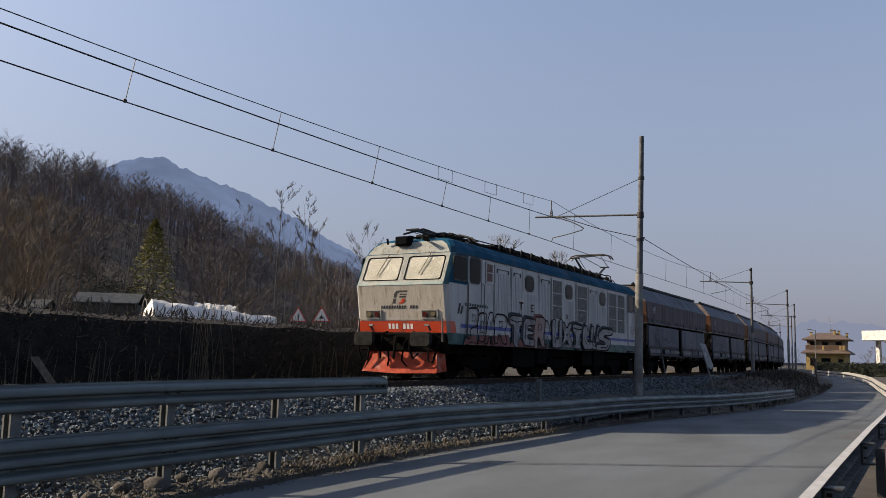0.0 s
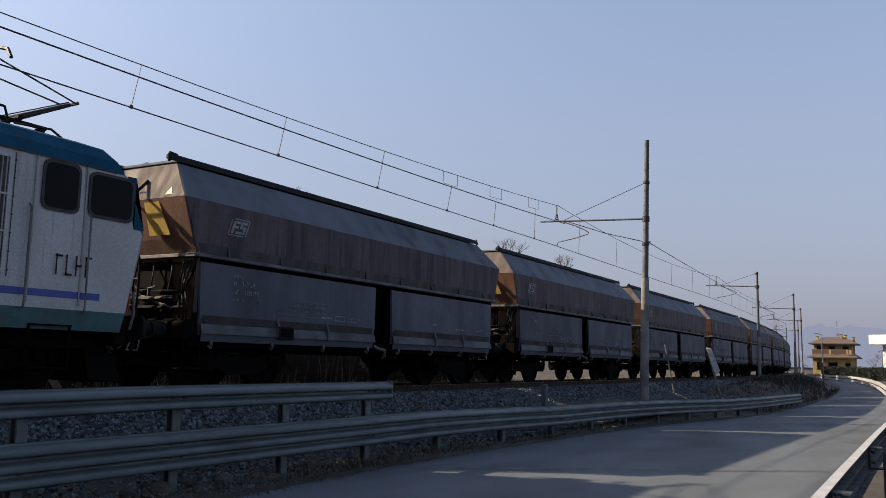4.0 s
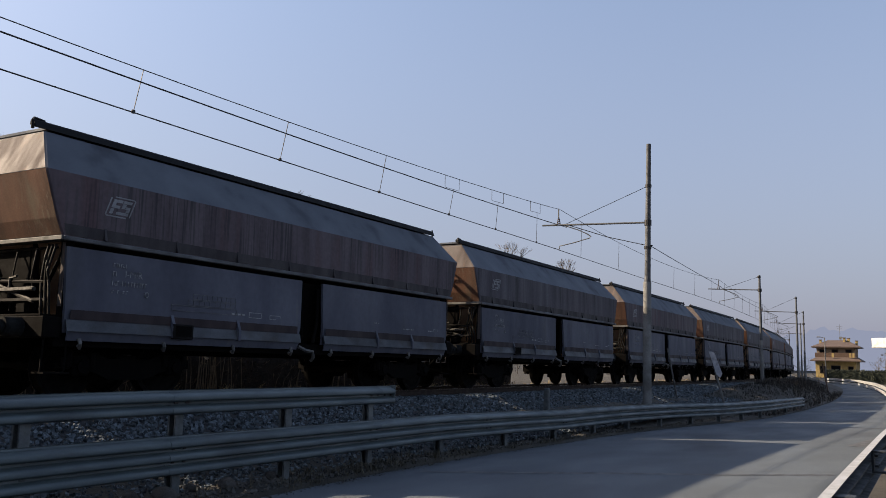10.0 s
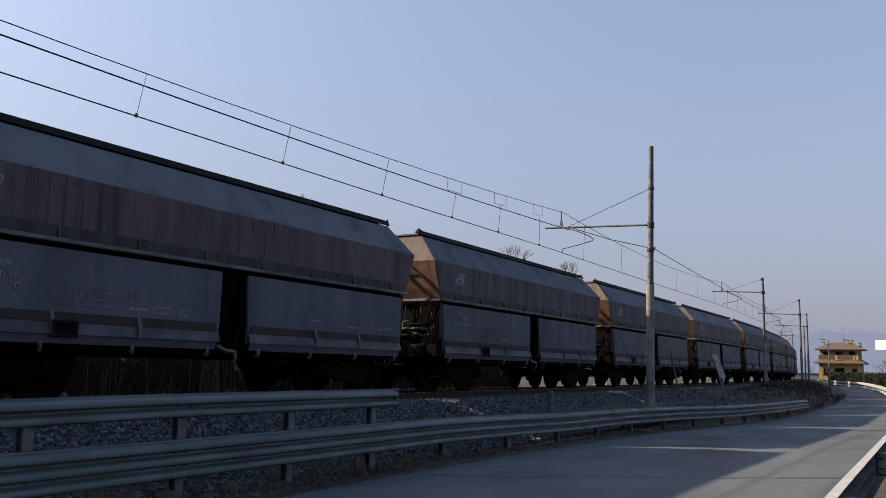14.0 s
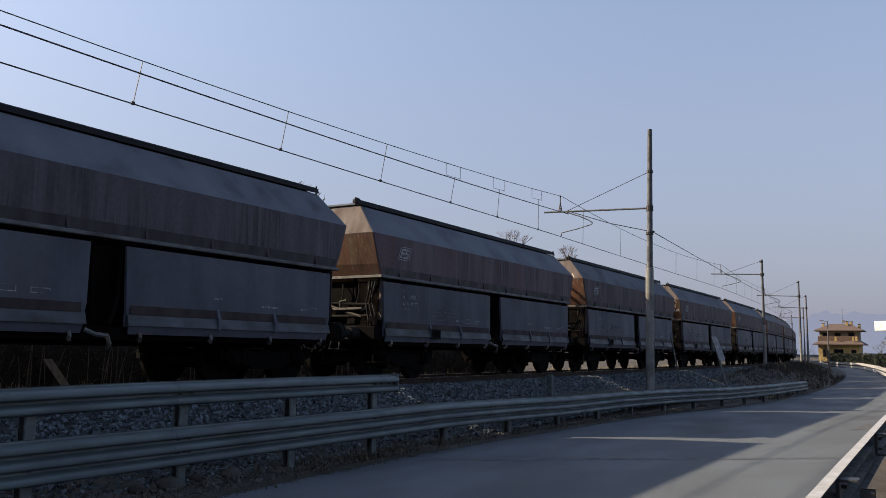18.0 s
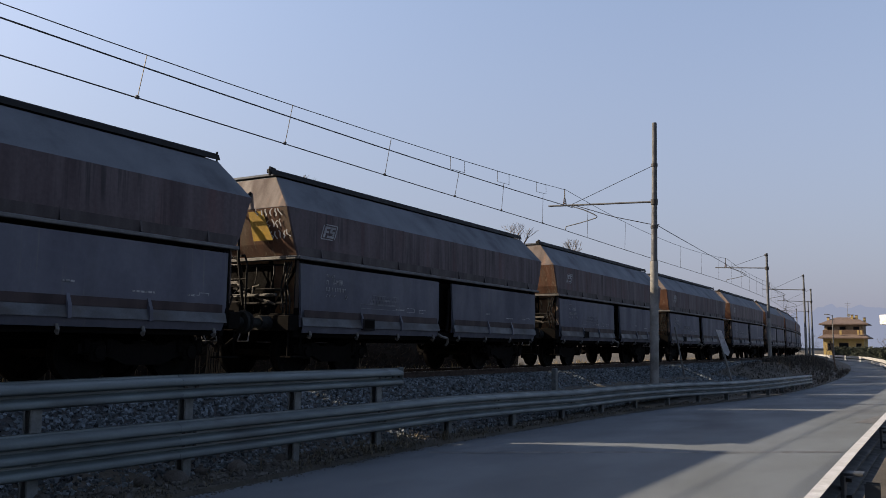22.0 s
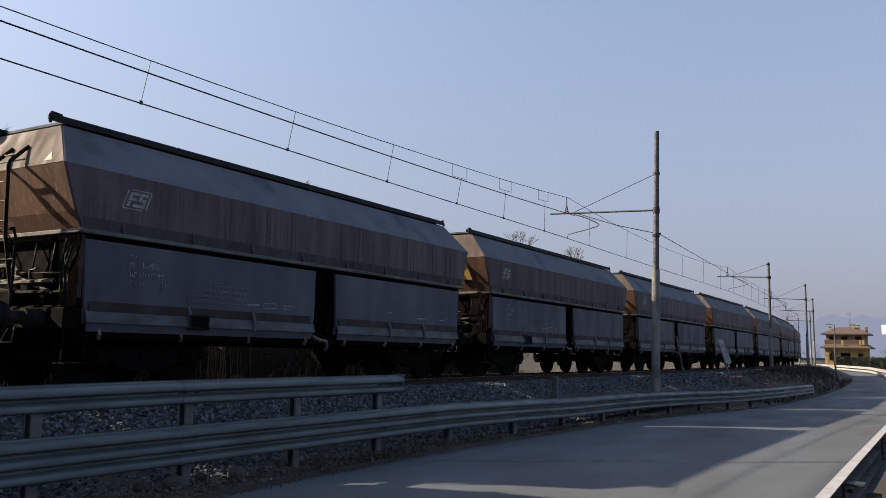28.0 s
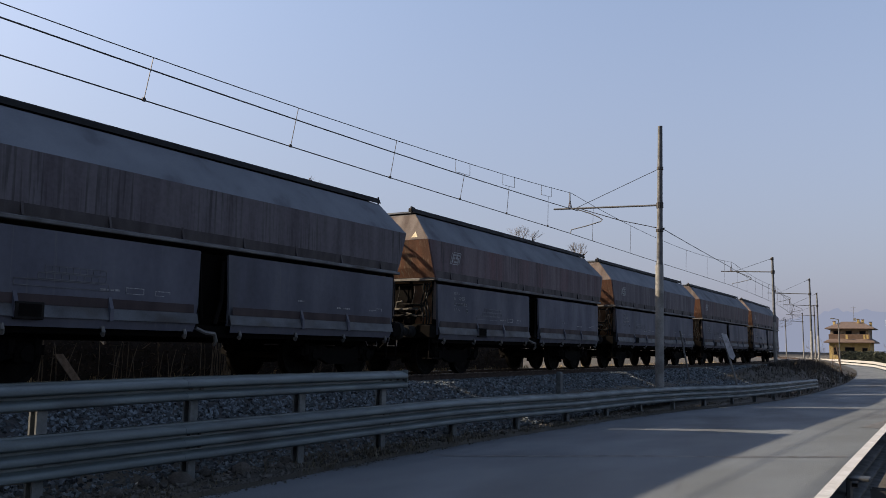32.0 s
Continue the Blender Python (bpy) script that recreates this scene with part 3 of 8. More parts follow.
# darker than bare steel: shade under the floor is in the colour
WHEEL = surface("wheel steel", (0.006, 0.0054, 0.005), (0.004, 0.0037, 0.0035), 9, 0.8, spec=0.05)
TREAD = surface("bright tread", (0.4, 0.39, 0.38), rough=0.3, metal=1.0)

FAINT = surface("nearly gone white paint", (0.13, 0.135, 0.15), (0.085, 0.09, 0.1), 10, 0.7, stain=(0.065, 0.07, 0.083), stain_scale=4, stain_at=0.45, vary=0.3)

PITCH = 12.85


def written(text):
    """A word in the built-in font as a flat mesh, one unit high."""
    curve = bpy.data.curves.new("word", "FONT")
    curve.body, curve.size, curve.resolution_u = text, 1.4, 2
    ob = bpy.data.objects.new("word", curve)
    me = bpy.data.meshes.new_from_object(ob)
    m = Mesh().add([tuple(v.co) for v in me.vertices], [tuple(f.vertices) for f in me.polygons])
    bpy.data.objects.remove(ob)
    bpy.data.curves.remove(curve)
    bpy.data.meshes.remove(me)
    return m


WORD = written("I-MIR")


def wheelset(parent, y, r, name="wheelset"):
    """Two wheels on an axle: the axle lies along x, at height r."""
    w = Mesh()
    for sx in (-1, 1):
        x = 0.72 * sx
        prof = [(0.0, 0.09), (0.10, 0.10), (0.10, 0.12), (0.03, 0.16), (0.025, r - 0.09), (0.055, r - 0.06), (0.06, r - 0.002), (-0.055, r + 0.004), (-0.06, r + 0.028),
                (-0.085, r + 0.02), (-0.085, r - 0.06), (-0.02, r - 0.09), (-0.015, 0.16), (-0.08, 0.12), (-0.08, 0.0)]
        n = 28
        rings = []
        for dx, rr in prof:
            rings.append([(x + sx * dx, rr * math.cos(2 * math.pi * k / n), rr * math.sin(2 * math.pi * k / n)) for k in range(n)])
        w.loft(rings)
    w.tube([(-0.72, 0, 0), (0.72, 0, 0)], 0.085, 10)
    o = part(name, w, WHEEL, parent, smooth=True)
    o.location = (0, y, r)
    return o


def bogie(parent, y, r=0.5, base=0.9):
    b = Mesh()
    for sx in (-1, 1):
        x = 1.0 * sx
        b.slab([(x, y - base - 0.32, 0.62), (x, y - base - 0.32, 0.48), (x, y - base + 0.25, 0.42), (x, y - 0.35, 0.3), (x, y + 0.35, 0.3), (x, y + base - 0.25, 0.42),
                (x, y + base + 0.32, 0.48), (x, y + base + 0.32, 0.62), (x, y + base - 0.3, 0.7), (x, y + 0.4, 0.62), (x, y - 0.4, 0.62), (x, y - base + 0.3, 0.7)], (0.1 * sx, 0, 0))
        for dy in (-base, base):
            b.box(x - 0.02, x + 0.16 * sx, y + dy - 0.14, y + dy + 0.14, 0.36, 0.62, 0.03)
            b.tube([(x + 0.14 * sx, y + dy, r), (x + 0.2 * sx, y + dy, r)], 0.1, 10)
    b.box(-1.05, 1.05, y - 0.2, y + 0.2, 0.45, 0.68, 0.03)
    for dy in (-base - 0.28, base + 0.28):
        b.box(-1.0, 1.0, y + dy - 0.05, y + dy + 0.05, 0.45, 0.55, 0.01)
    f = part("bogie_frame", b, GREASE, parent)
    s = Mesh()
    for sx in (-1, 1):
        for dy in (-base, base):
            for k in (-0.2, 0.2):
                s.tube([(1.1 * sx, y + dy + k, 0.5), (1.1 * sx, y + dy + k, 0.7)], 0.06, 8)
        for dy in (-0.45, 0.45):
            s.box(0.65 * sx, 0.84 * sx, y + dy - 0.06, y + dy + 0.06, 0.25, 0.6, 0.02)
    split("spring", s, GREASE, f)
    return [wheelset(parent, y + dy, r) for dy in (-base, base)]


BELLY, CORNER, TOPY = 5.94, 5.58, 5.64     # half lengths at the belly, the belt and the roof
HW = 1.45


def ring_at(z, hy, hx, c=0.02):
    return [(-hx, -hy + c, z), (-hx + c, -hy, z), (hx - c, -hy, z), (hx, -hy + c, z), (hx, hy - c, z), (hx - c, hy, z), (-hx + c, hy, z), (-hx, hy - c, z)]


def make_wagon(ladder, plate, warn):
    w = thing("hopper_wagon", "dirty brown and grey hopper wagon with rusty end walls", "freight wagon", "hopper wagons of the train")
    m = Mesh()
    m.loft([ring_at(2.36, CORNER + 0.02, HW), ring_at(2.60, CORNER + 0.13, HW + 0.005), ring_at(3.27, BELLY, HW)])
    body = part("hopper_body", m, WAGONUP if ladder and not plate and not warn else WAGONRED, w)
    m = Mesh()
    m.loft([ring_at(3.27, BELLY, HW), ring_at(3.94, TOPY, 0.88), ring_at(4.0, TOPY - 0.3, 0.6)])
    top = part("hopper_top", m, WAGONTOP, w, "slate grey sloping upper sheet")
    for sy in (-1, 1):
        e = Mesh()
        q = lambda z, hy, hx: [(-hx, sy * (hy + 0.004), z), (hx, sy * (hy + 0.004), z)]
        a, b, c = q(2.37, CORNER + 0.025, HW - 0.03), q(2.60, CORNER + 0.131, HW - 0.025), q(3.265, BELLY, HW - 0.03)
        for lo, hi in ((a, b), (b, c)):
            e.add([*lo, hi[1], hi[0]], [(0, 1, 2, 3)])
        ew = part("end_wall", e, RUST, w, "rust streaked sloping end wall")
        e = Mesh()
        lo, hi = q(3.275, BELLY, HW - 0.03), q(3.93, TOPY + 0.005, 0.87)
        e.add([*lo, hi[1], hi[0]], [(0, 1, 2, 3)])
        part("upper_end_wall", e, DUSTEND, w, "dusty pale upper end wall")
        e = Mesh()
        e.add([(-0.87, sy * (TOPY + 0.004), 3.942), (0.87, sy * (TOPY + 0.004), 3.942), (0.72, sy * (TOPY - 0.3), 4.012), (-0.72, sy * (TOPY - 0.3), 4.012)], [(0, 1, 2, 3)])
        part("end_cap", e, DUSTEND, w)
        e = Mesh()
        e.box(-HW - 0.03, HW + 0.03, sy * (CORNER - 0.25), sy * (CORNER + 0.06), 2.29, 2.355, 0.008)
        part("end_ledge", e, GREYPART, w, "pale end ledge")
        # open end below the hopper
        # drawn out to full width so that it stops low sun as well
        e = Mesh()
        e.slab([(-1.38, sy * 5.48, 2.3), (1.38, sy * 5.48, 2.3), (1.38, sy * 4.9, 1.0), (-1.38, sy * 4.9, 1.0)], (0, -sy * 0.03, 0))
        part("hopper_slope", e, INNER, w, "rusty sloping hopper sheet")
        e = Mesh()
        for sx in (-1, 1):
            e.box(sx * 1.28, sx * 1.4, sy * 5.35, sy * 5.5, 0.95, 2.29, 0.01)
            e.box(sx * 0.62, sx * 0.7, sy * 5.42, sy * 5.5, 1.15, 2.29, 0.01)
            e.tube([(sx * 1.34, sy * 5.45, 2.25), (sx * 0.66, sy * 5.46, 1.2)], 0.03, 6)
        split("end_post", e, GREASE, w)
        e = Mesh()
        e.tube([(-1.25, sy * 5.52, 2.2), (1.25, sy * 5.52, 2.2)], 0.018, 6)
        e.tube([(-1.3, sy * 5.62, 1.5), (-0.4, sy * 5.66, 1.5), (0.2, sy * 5.66, 1.44), (1.2, sy * 5.62, 1.44)], 0.03, 7)
        e.tube([(-0.2, sy * 5.6, 1.75), (1.1, sy * 5.6, 1.7)], 0.025, 6)
        for x in (-0.9, -0.35, 0.35, 0.8, 1.05):
            e.tube([(x, sy * 5.54, 2.2), (x + 0.05, sy * 5.6, 2.0), (x - 0.04, sy * 5.58, 1.7), (x, sy * 5.6, 1.3)], 0.014, 5)
        for k, x in enumerate((1.1, 1.19, 1.27)):
            e.tube([(x, sy * 5.56, 2.24), (x + 0.05 - 0.05 * k, sy * 5.64, 2.05 - 0.1 * k), (x - 0.06, sy * 5.6, 1.72), (x + 0.06, sy * 5.66, 1.35 + 0.06 * k), (x, sy * 5.6, 1.2)], 0.02, 5)
        split("brake_pipe", e, LADDER, w, "dark worn brake pipe")
        # pale strips added to paint sunlight on the corner posts
        e = Mesh()
        for sx in (-1, 1):
            e.slab([(sx * 1.33, sy * 5.51, 1.35), (sx * 1.41, sy * 5.51, 1.35), (sx * 1.41, sy * 5.51, 2.27), (sx * 1.35, sy * 5.51, 2.27)], (0, sy * 0.012, 0))
        split("corner_plate", e, DUSTEND, w, "pale strip painting the sunlit edge of the corner post")
        # added plate: blocks low sun between wagons, painted as a dark opening
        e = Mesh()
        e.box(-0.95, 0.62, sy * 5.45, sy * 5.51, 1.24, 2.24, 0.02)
        part("brake_housing", e, GREASE, w, "black plate added to stop light at the wagon end")
        e = Mesh()
        e.box(-0.5, 0.1, sy * 5.45, sy * 5.72, 1.24, 1.48, 0.03)
        e.box(0.55, 0.8, sy * 5.45, sy * 5.65, 1.24, 1.6, 0.03)
        e.slab([(-0.3, sy * 5.2, 1.25), (0.4, sy * 5.2, 1.25), (0.3, sy * 5.2, 1.95), (-0.2, sy * 5.2, 1.95)], (0, -sy * 0.04, 0))
        part("brake_gear", e, GREASE, w)
        e = Mesh()
        e.tube([(-1.2, sy * 5.6, 1.86), (-0.1, sy * 5.6, 1.86), (0.02, sy * 5.6, 1.78), (0.02, sy * 5.6, 1.5)], 0.045, 7)
        e.tube([(-1.1, sy * 5.66, 1.58), (0.98, sy * 5.66, 1.6)], 0.035, 7)
        e.tube([(-0.1, sy * 5.62, 1.72), (0.95, sy * 5.64, 1.42)], 0.03, 6)
        e.tube([(0.3, sy * 5.6, 1.5), (0.34, sy * 5.62, 1.78), (0.5, sy * 5.62, 1.8)], 0.022, 6)
        split("brake_rigging", e, DUSTGEAR, w, "dusty grey brake rod")
        e = Mesh()
        e.tube([(-0.55, sy * 5.35, 1.72), (0.55, sy * 5.35, 1.72)], 0.13, 12)
        part("brake_cylinder", e, LADDER, w, smooth=True)
        e = Mesh()
        e.box(-1.42, 1.42, sy * 5.5, sy * 5.78, 0.9, 1.2, 0.015)
        e.box(-1.3, 1.3, sy * 5.2, sy * 5.75, 1.2, 1.235, 0.008)
        sill = part("end_sill", e, GREASE, w)
        for sx in (-1, 1):
            e = Mesh()
            e.tube([(sx * 0.875, sy * 5.78, 1.05), (sx * 0.875, sy * 6.05, 1.05), (sx * 0.875, sy * 6.05, 1.05), (sx * 0.875, sy * 6.36, 1.05)], [0.15, 0.14, 0.1, 0.1], 14)
            bu = part("buffer", e, BUFFER, w, smooth=True)
            h = Mesh().tube([(sx * 0.875, sy * 6.34, 1.05), (sx * 0.875, sy * 6.39, 1.05), (sx * 0.875, sy * 6.415, 1.05)], [0.2, 0.22, 0.19], 18)
            part("buffer_head", h, BUFFER, bu, smooth=True)
            e = Mesh()
            x = sx * 1.35
            e.tube([(x, sy * 5.7, 0.95), (x, sy * 5.72, 0.42), (x, sy * 5.35, 0.42), (x, sy * 5.33, 0.95)], 0.018, 5)
            e.box(x - 0.16, x + 0.1, sy * 5.33, sy * 5.74, 0.4, 0.425)
            part("step", e, GREASE, w)
            e = Mesh()
            e.tube([(sx * 0.62, sy * 5.8, 0.98), (sx * 0.62, sy * 5.98, 0.92), (sx * 0.62, sy * 6.02, 0.7), (sx * 0.35, sy * 6.02, 0.7), (sx * 0.33, sy * 5.9, 0.9)], 0.014, 5)
            part("handrail", e, MARK, w, "pale bent grab handle")
        e = Mesh()
        e.box(-0.06, 0.06, sy * 5.75, sy * 6.25, 0.98, 1.1, 0.01)
        e.tube([(0, sy * 6.2, 1.05), (0.05, sy * 6.38, 0.85), (-0.04, sy * 6.42, 0.7)], 0.03, 6)
        for x in (-0.25, 0.28):
            e.tube([(x, sy * 5.8, 0.95), (x, sy * 6.05, 0.75), (x, sy * 6.3, 0.6), (x, sy * 6.42, 0.75)], 0.025, 6)
        part("coupling", e, GREASE, w)
    # the ledge, the lower doors, the sole bar on both sides
    for sx in (-1, 1):
        e = Mesh()
        e.box(sx * (HW - 0.05), sx * (HW + 0.06), -CORNER - 0.03, CORNER + 0.03, 2.285, 2.35, 0.012)
        part("belt_ledge", e, LEDGE, w)
        e = Mesh()
        for k in range(8):
            y = -4.9 + 1.4 * k
            e.slab([(sx * (HW + 0.002), y - 0.02, 2.36), (sx * (HW + 0.05), y - 0.02, 2.36), (sx * (HW + 0.004), y - 0.02, 2.55)], (0, 0.04, 0))
        split("gusset", e, BELTSHADE, w)
        # dark band painted where the belt lies in shadow
        e = Mesh()
        e.slab([(sx * (HW + 0.003), -5.55, 2.37), (sx * (HW + 0.003), 5.55, 2.37), (sx * (HW + 0.006), 5.6, 2.53), (sx * (HW + 0.006), -5.6, 2.53)], (sx * 0.002, 0, 0))
        part("lower_stripe", e, BELTSHADE, body)
        for y0, y1 in ((-5.52, -0.28), (0.36, 5.4)):
            e = Mesh()
            xo, xi = sx * (HW + 0.0), sx * (HW - 0.06)
            e.slab([(xo, y0, 2.21), (xo, y1, 2.21), (sx * (HW + 0.02), y1 - 0.03, 1.3), (sx * (HW - 0.02), y1 - 0.06, 0.98), (sx * (HW - 0.02), y0 + 0.06, 0.98), (sx * (HW + 0.02), y0 + 0.03, 1.3)],
                   (-sx * 0.05, 0, 0))
            door = part("side_door", e, WAGONLOW, w, "dirty grey lower discharge door")
            e = Mesh()
            e.slab([(sx * (HW + 0.024), y0 + 0.12, 1.31), (sx * (HW + 0.024), y1 - 0.12, 1.31), (sx * (HW + 0.023), y1 - 0.12, 1.17), (sx * (HW + 0.023), y0 + 0.12, 1.17)], (sx * 0.003, 0, 0))
            part("stripe", e, STRIPE, door)
            e = Mesh()
            e.slab([(sx * (HW + 0.03), y0 + 0.05, 1.165), (sx * (HW + 0.03), y1 - 0.05, 1.165), (sx * (HW + 0.075), y1 - 0.05, 1.0), (sx * (HW + 0.075), y0 + 0.05, 1.0)], (-sx * 0.02, 0, 0))
            part("door_flange", e, FLANGE, door, "bright worn lower flange")
            e = Mesh()
            e.slab([(sx * (HW + 0.04), y0 + 0.08, 1.0), (sx * (HW + 0.04), y1 - 0.08, 1.0), (sx * (HW - 0.0), y1 - 0.1, 0.87), (sx * (HW - 0.0), y0 + 0.1, 0.87)], (-sx * 0.02, 0, 0))
            part("door_apron", e, WAGONLOW, door)
            e = Mesh()
            for k in range(1, 3):
                y = y0 + (y1 - y0) * k / 3 + (0.25 if k == 1 else 0)
                e.slab([(sx * (HW + 0.02), y - 0.03, 1.34), (sx * (HW + 0.09), y - 0.03, 1.16), (sx * (HW + 0.09), y - 0.03, 0.98), (sx * (HW - 0.0), y - 0.03, 0.98)], (0, 0.06, 0))
            split("rib", e, WAGONLOW, door)
            for k in range(4):
                y = y0 + 0.3 + (y1 - y0 - 0.6) * k / 3
                hk = Mesh()
                hk.tube([(sx * (HW + 0.02), y, 0.9), (sx * (HW + 0.05), y, 0.83), (sx * (HW + 0.0), y + 0.03, 0.77), (sx * (HW - 0.06), y + 0.05, 0.8)], 0.028, 6)
                part("hinge_hook", hk, GREYPART, door)
        e = Mesh()
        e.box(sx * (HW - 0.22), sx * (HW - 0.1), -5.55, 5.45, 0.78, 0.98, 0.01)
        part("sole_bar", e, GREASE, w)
        e = Mesh()
        e.slab([(sx * (HW - 0.35), -0.28, 2.2), (sx * (HW - 0.35), 0.36, 2.2), (sx * (HW - 0.35), 0.36, 0.95), (sx * (HW - 0.35), -0.28, 0.95)], (-sx * 0.02, 0, 0))
        e.tube([(sx * (HW - 0.08), 0.32, 2.1), (sx * (HW - 0.06), 0.28, 1.4), (sx * (HW + 0.0), 0.1, 1.0)], 0.035, 6)
        e.tube([(sx * (HW - 0.1), -0.2, 2.0), (sx * (HW - 0.12), -0.1, 1.1)], 0.03, 6)
        split("door_gear", e, GREASE, w)
        e = Mesh()
        e.tube([(sx * (HW - 0.02), -0.3, 0.93), (sx * (HW + 0.04), -0.15, 0.86), (sx * (HW + 0.05), 0.05, 0.84), (sx * (HW + 0.02), 0.12, 0.72), (sx * (HW - 0.05), 0.14, 0.66)], 0.035, 6)
        part("lock_arm", e, GREYPART, w)
        e = Mesh()
        e.box(sx * (HW + 0.03), sx * (HW + 0.1), -3.55, -3.12, 0.96, 1.2, 0.01)
        bx = part("label_box", e, LADDER, w, "dark label holder")
        e = Mesh()
        e.box(sx * (HW + 0.1), sx * (HW + 0.106), -3.5, -3.17, 1.0, 1.17)
        part("frame", e, GREASE, bx)
        # faded marks on the body and the doors
        x = sx * (HW + 0.007)
        y0, z0 = -4.95, 2.75

        def lean(e, pts):
            """A slanted shape of the emblem in its unit field."""
            e.slab([(x, y0 + 0.46 * a + 0.12 * b, z0 + 0.32 * b) for a, b in pts], (sx * 0.004, 0, 0))

        e = Mesh()
        for pts in ([(0.08, 0), (0.85, 0), (0.85, 0.06), (0.08, 0.06)], [(0.15, 0.94), (0.92, 0.94), (0.92, 1), (0.15, 1)], [(0, 0.08), (0.05, 0.08), (0.05, 0.92), (0, 0.92)],
                    [(0.95, 0.08), (1, 0.08), (1, 0.92), (0.95, 0.92)], [(0, 0.08), (0.08, 0), (0.1, 0.05), (0.05, 0.1)], [(0.95, 0.9), (0.9, 0.95), (0.92, 1), (1, 0.92)]):
            lean(e, pts)
        badge = part("emblem", e, EMBLEM, body, "faded white slanted emblem frame")
        e = Mesh()
        for pts in ([(0.14, 0.14), (0.27, 0.14), (0.27, 0.4), (0.14, 0.4)], [(0.14, 0.44), (0.46, 0.44), (0.46, 0.58), (0.27, 0.58), (0.27, 0.72), (0.5, 0.72), (0.5, 0.86), (0.14, 0.86)],
                    [(0.54, 0.72), (0.88, 0.72), (0.88, 0.86), (0.54, 0.86)], [(0.54, 0.46), (0.68, 0.46), (0.68, 0.7), (0.54, 0.7)], [(0.7, 0.44), (0.88, 0.44), (0.88, 0.58), (0.7, 0.58)],
                    [(0.75, 0.3), (0.88, 0.3), (0.88, 0.43), (0.75, 0.43)], [(0.4, 0.14), (0.88, 0.14), (0.88, 0.28), (0.4, 0.28)]):
            lean(e, pts)
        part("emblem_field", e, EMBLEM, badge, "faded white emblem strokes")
        rr = random.Random(7 if sx > 0 else 9)
        x = sx * (HW + 0.014)

        def bars(e, yy, end, z, hh):
            while yy < end:
                k = rr.random()
                e.box(x - 0.001, x + sx * 0.003, yy, yy + 0.013, z, z + hh * (1 if k < 0.7 else 0.55))
                if k > 0.3:
                    e.box(x - 0.001, x + sx * 0.003, yy + 0.013, yy + 0.04, z + hh * (0.82 if k < 0.8 else 0.0), z + hh * (1.0 if k < 0.8 else 0.18))
                yy += rr.choice((0.04, 0.055, 0.055, 0.1))

        e = Mesh()
        for yy0, yy1, z, hh in ((-4.72, -4.42, 2.0, 0.055), (-4.72, -4.58, 1.86, 0.075), (-4.72, -4.1, 1.72, 0.075), (-4.72, -4.45, 1.6, 0.05)):
            bars(e, yy0, yy1, z, hh)
        e.tube([(x, -4.06 + 0.035 * math.cos(k * 0.7), 1.62 + 0.04 * math.sin(k * 0.7)) for k in range(10)], 0.008, 4)
        wide = (max(v[0] for v in WORD.v)) * 0.11
        e.add([(x + sx * 0.002, -4.5 + (v[0] * 0.11 if sx > 0 else wide - v[0] * 0.11), 1.86 + v[1] * 0.11) for v in WORD.v], WORD.f)
        for yy0, z, n in ((2.2, 1.5, 3), (3.4, 1.42, 6), (4.5, 1.42, 3), (-2.2, 1.43, 4)):
            yy = yy0
            for _ in range(n):
                l = rr.uniform(0.03, 0.1)
                e.box(x - 0.001, x + sx * 0.003, yy, yy + l, z, z + 0.03)
                yy += l + 0.02
        for yy0, z, w2, h2 in ((-1.75, 1.4, 0.34, 0.1), (-1.2, 1.4, 0.3, 0.08), (4.75, 1.42, 0.22, 0.07)):     # small outlined boxes
            for a, b, c, d in ((0, w2, 0, 0.012), (0, w2, h2 - 0.012, h2), (0, 0.012, 0, h2), (w2 - 0.012, w2, 0, h2)):
                e.box(x - 0.001, x + sx * 0.003, yy0 + a, yy0 + b, z + c, z + d)
        tagged(part("lettering", e, MARK, w, "small faded white lettering"), kind="stuff")
        e = Mesh()                          # the load table: a long low frame with a row of cells on it
        for yy0, z, w2, h2, n in ((-3.55, 1.42, 1.5, 0.1, 1), (-3.2, 1.53, 1.1, 0.09, 9), (-3.1, 1.63, 1.0, 0.09, 9)):
            for a, b, c, d in ((0, w2, 0, 0.01), (0, w2, h2 - 0.01, h2)):
                e.box(x - 0.001, x + sx * 0.003, yy0 + a, yy0 + b, z + c, z + d)
            for k in range(n + 1):
                yy = yy0 + (w2 - 0.01) * k / n
                e.box(x - 0.001, x + sx * 0.003, yy, yy + 0.01, z, z + h2)
        tagged(part("load_table", e, FAINT, w, "faint outlined load table"), kind="stuff")
    # roof rim and hatch rails
    for sx in (-1, 1):
        e = Mesh()
        e.box(sx * 0.74, sx * 0.86, -5.8, 5.66, 4.0, 4.09, 0.02)
        e.slab([(sx * 0.86, -5.8, 4.07), (sx * 0.9, -5.8, 3.97), (sx * 0.9, 5.66, 3.97), (sx * 0.86, 5.66, 4.07)], (-sx * 0.02, 0, 0))
        rim = part("roof_rim", e, GUTTER, w, "black overhanging roof rim")
        e = Mesh()
        e.tube([(sx * 0.86, -5.82, 3.94), (sx * 0.86, -5.83, 4.06), (sx * 0.82, -5.78, 4.11), (sx * 0.8, -5.6, 4.1)], 0.025, 6)
        e.tube([(sx * 0.85, 5.62, 3.9), (sx * 0.85, 5.62, 4.12)], 0.02, 5)
        split("rim_bracket", e, GUTTER, rim)
    e = Mesh()
    e.slab([(-0.76, -5.5, 4.02), (0.76, -5.5, 4.02), (0.76, 5.5, 4.02), (-0.76, 5.5, 4.02)], (0, 0, 0.04))
    part("roof_hatch", e, WAGONTOP, w)
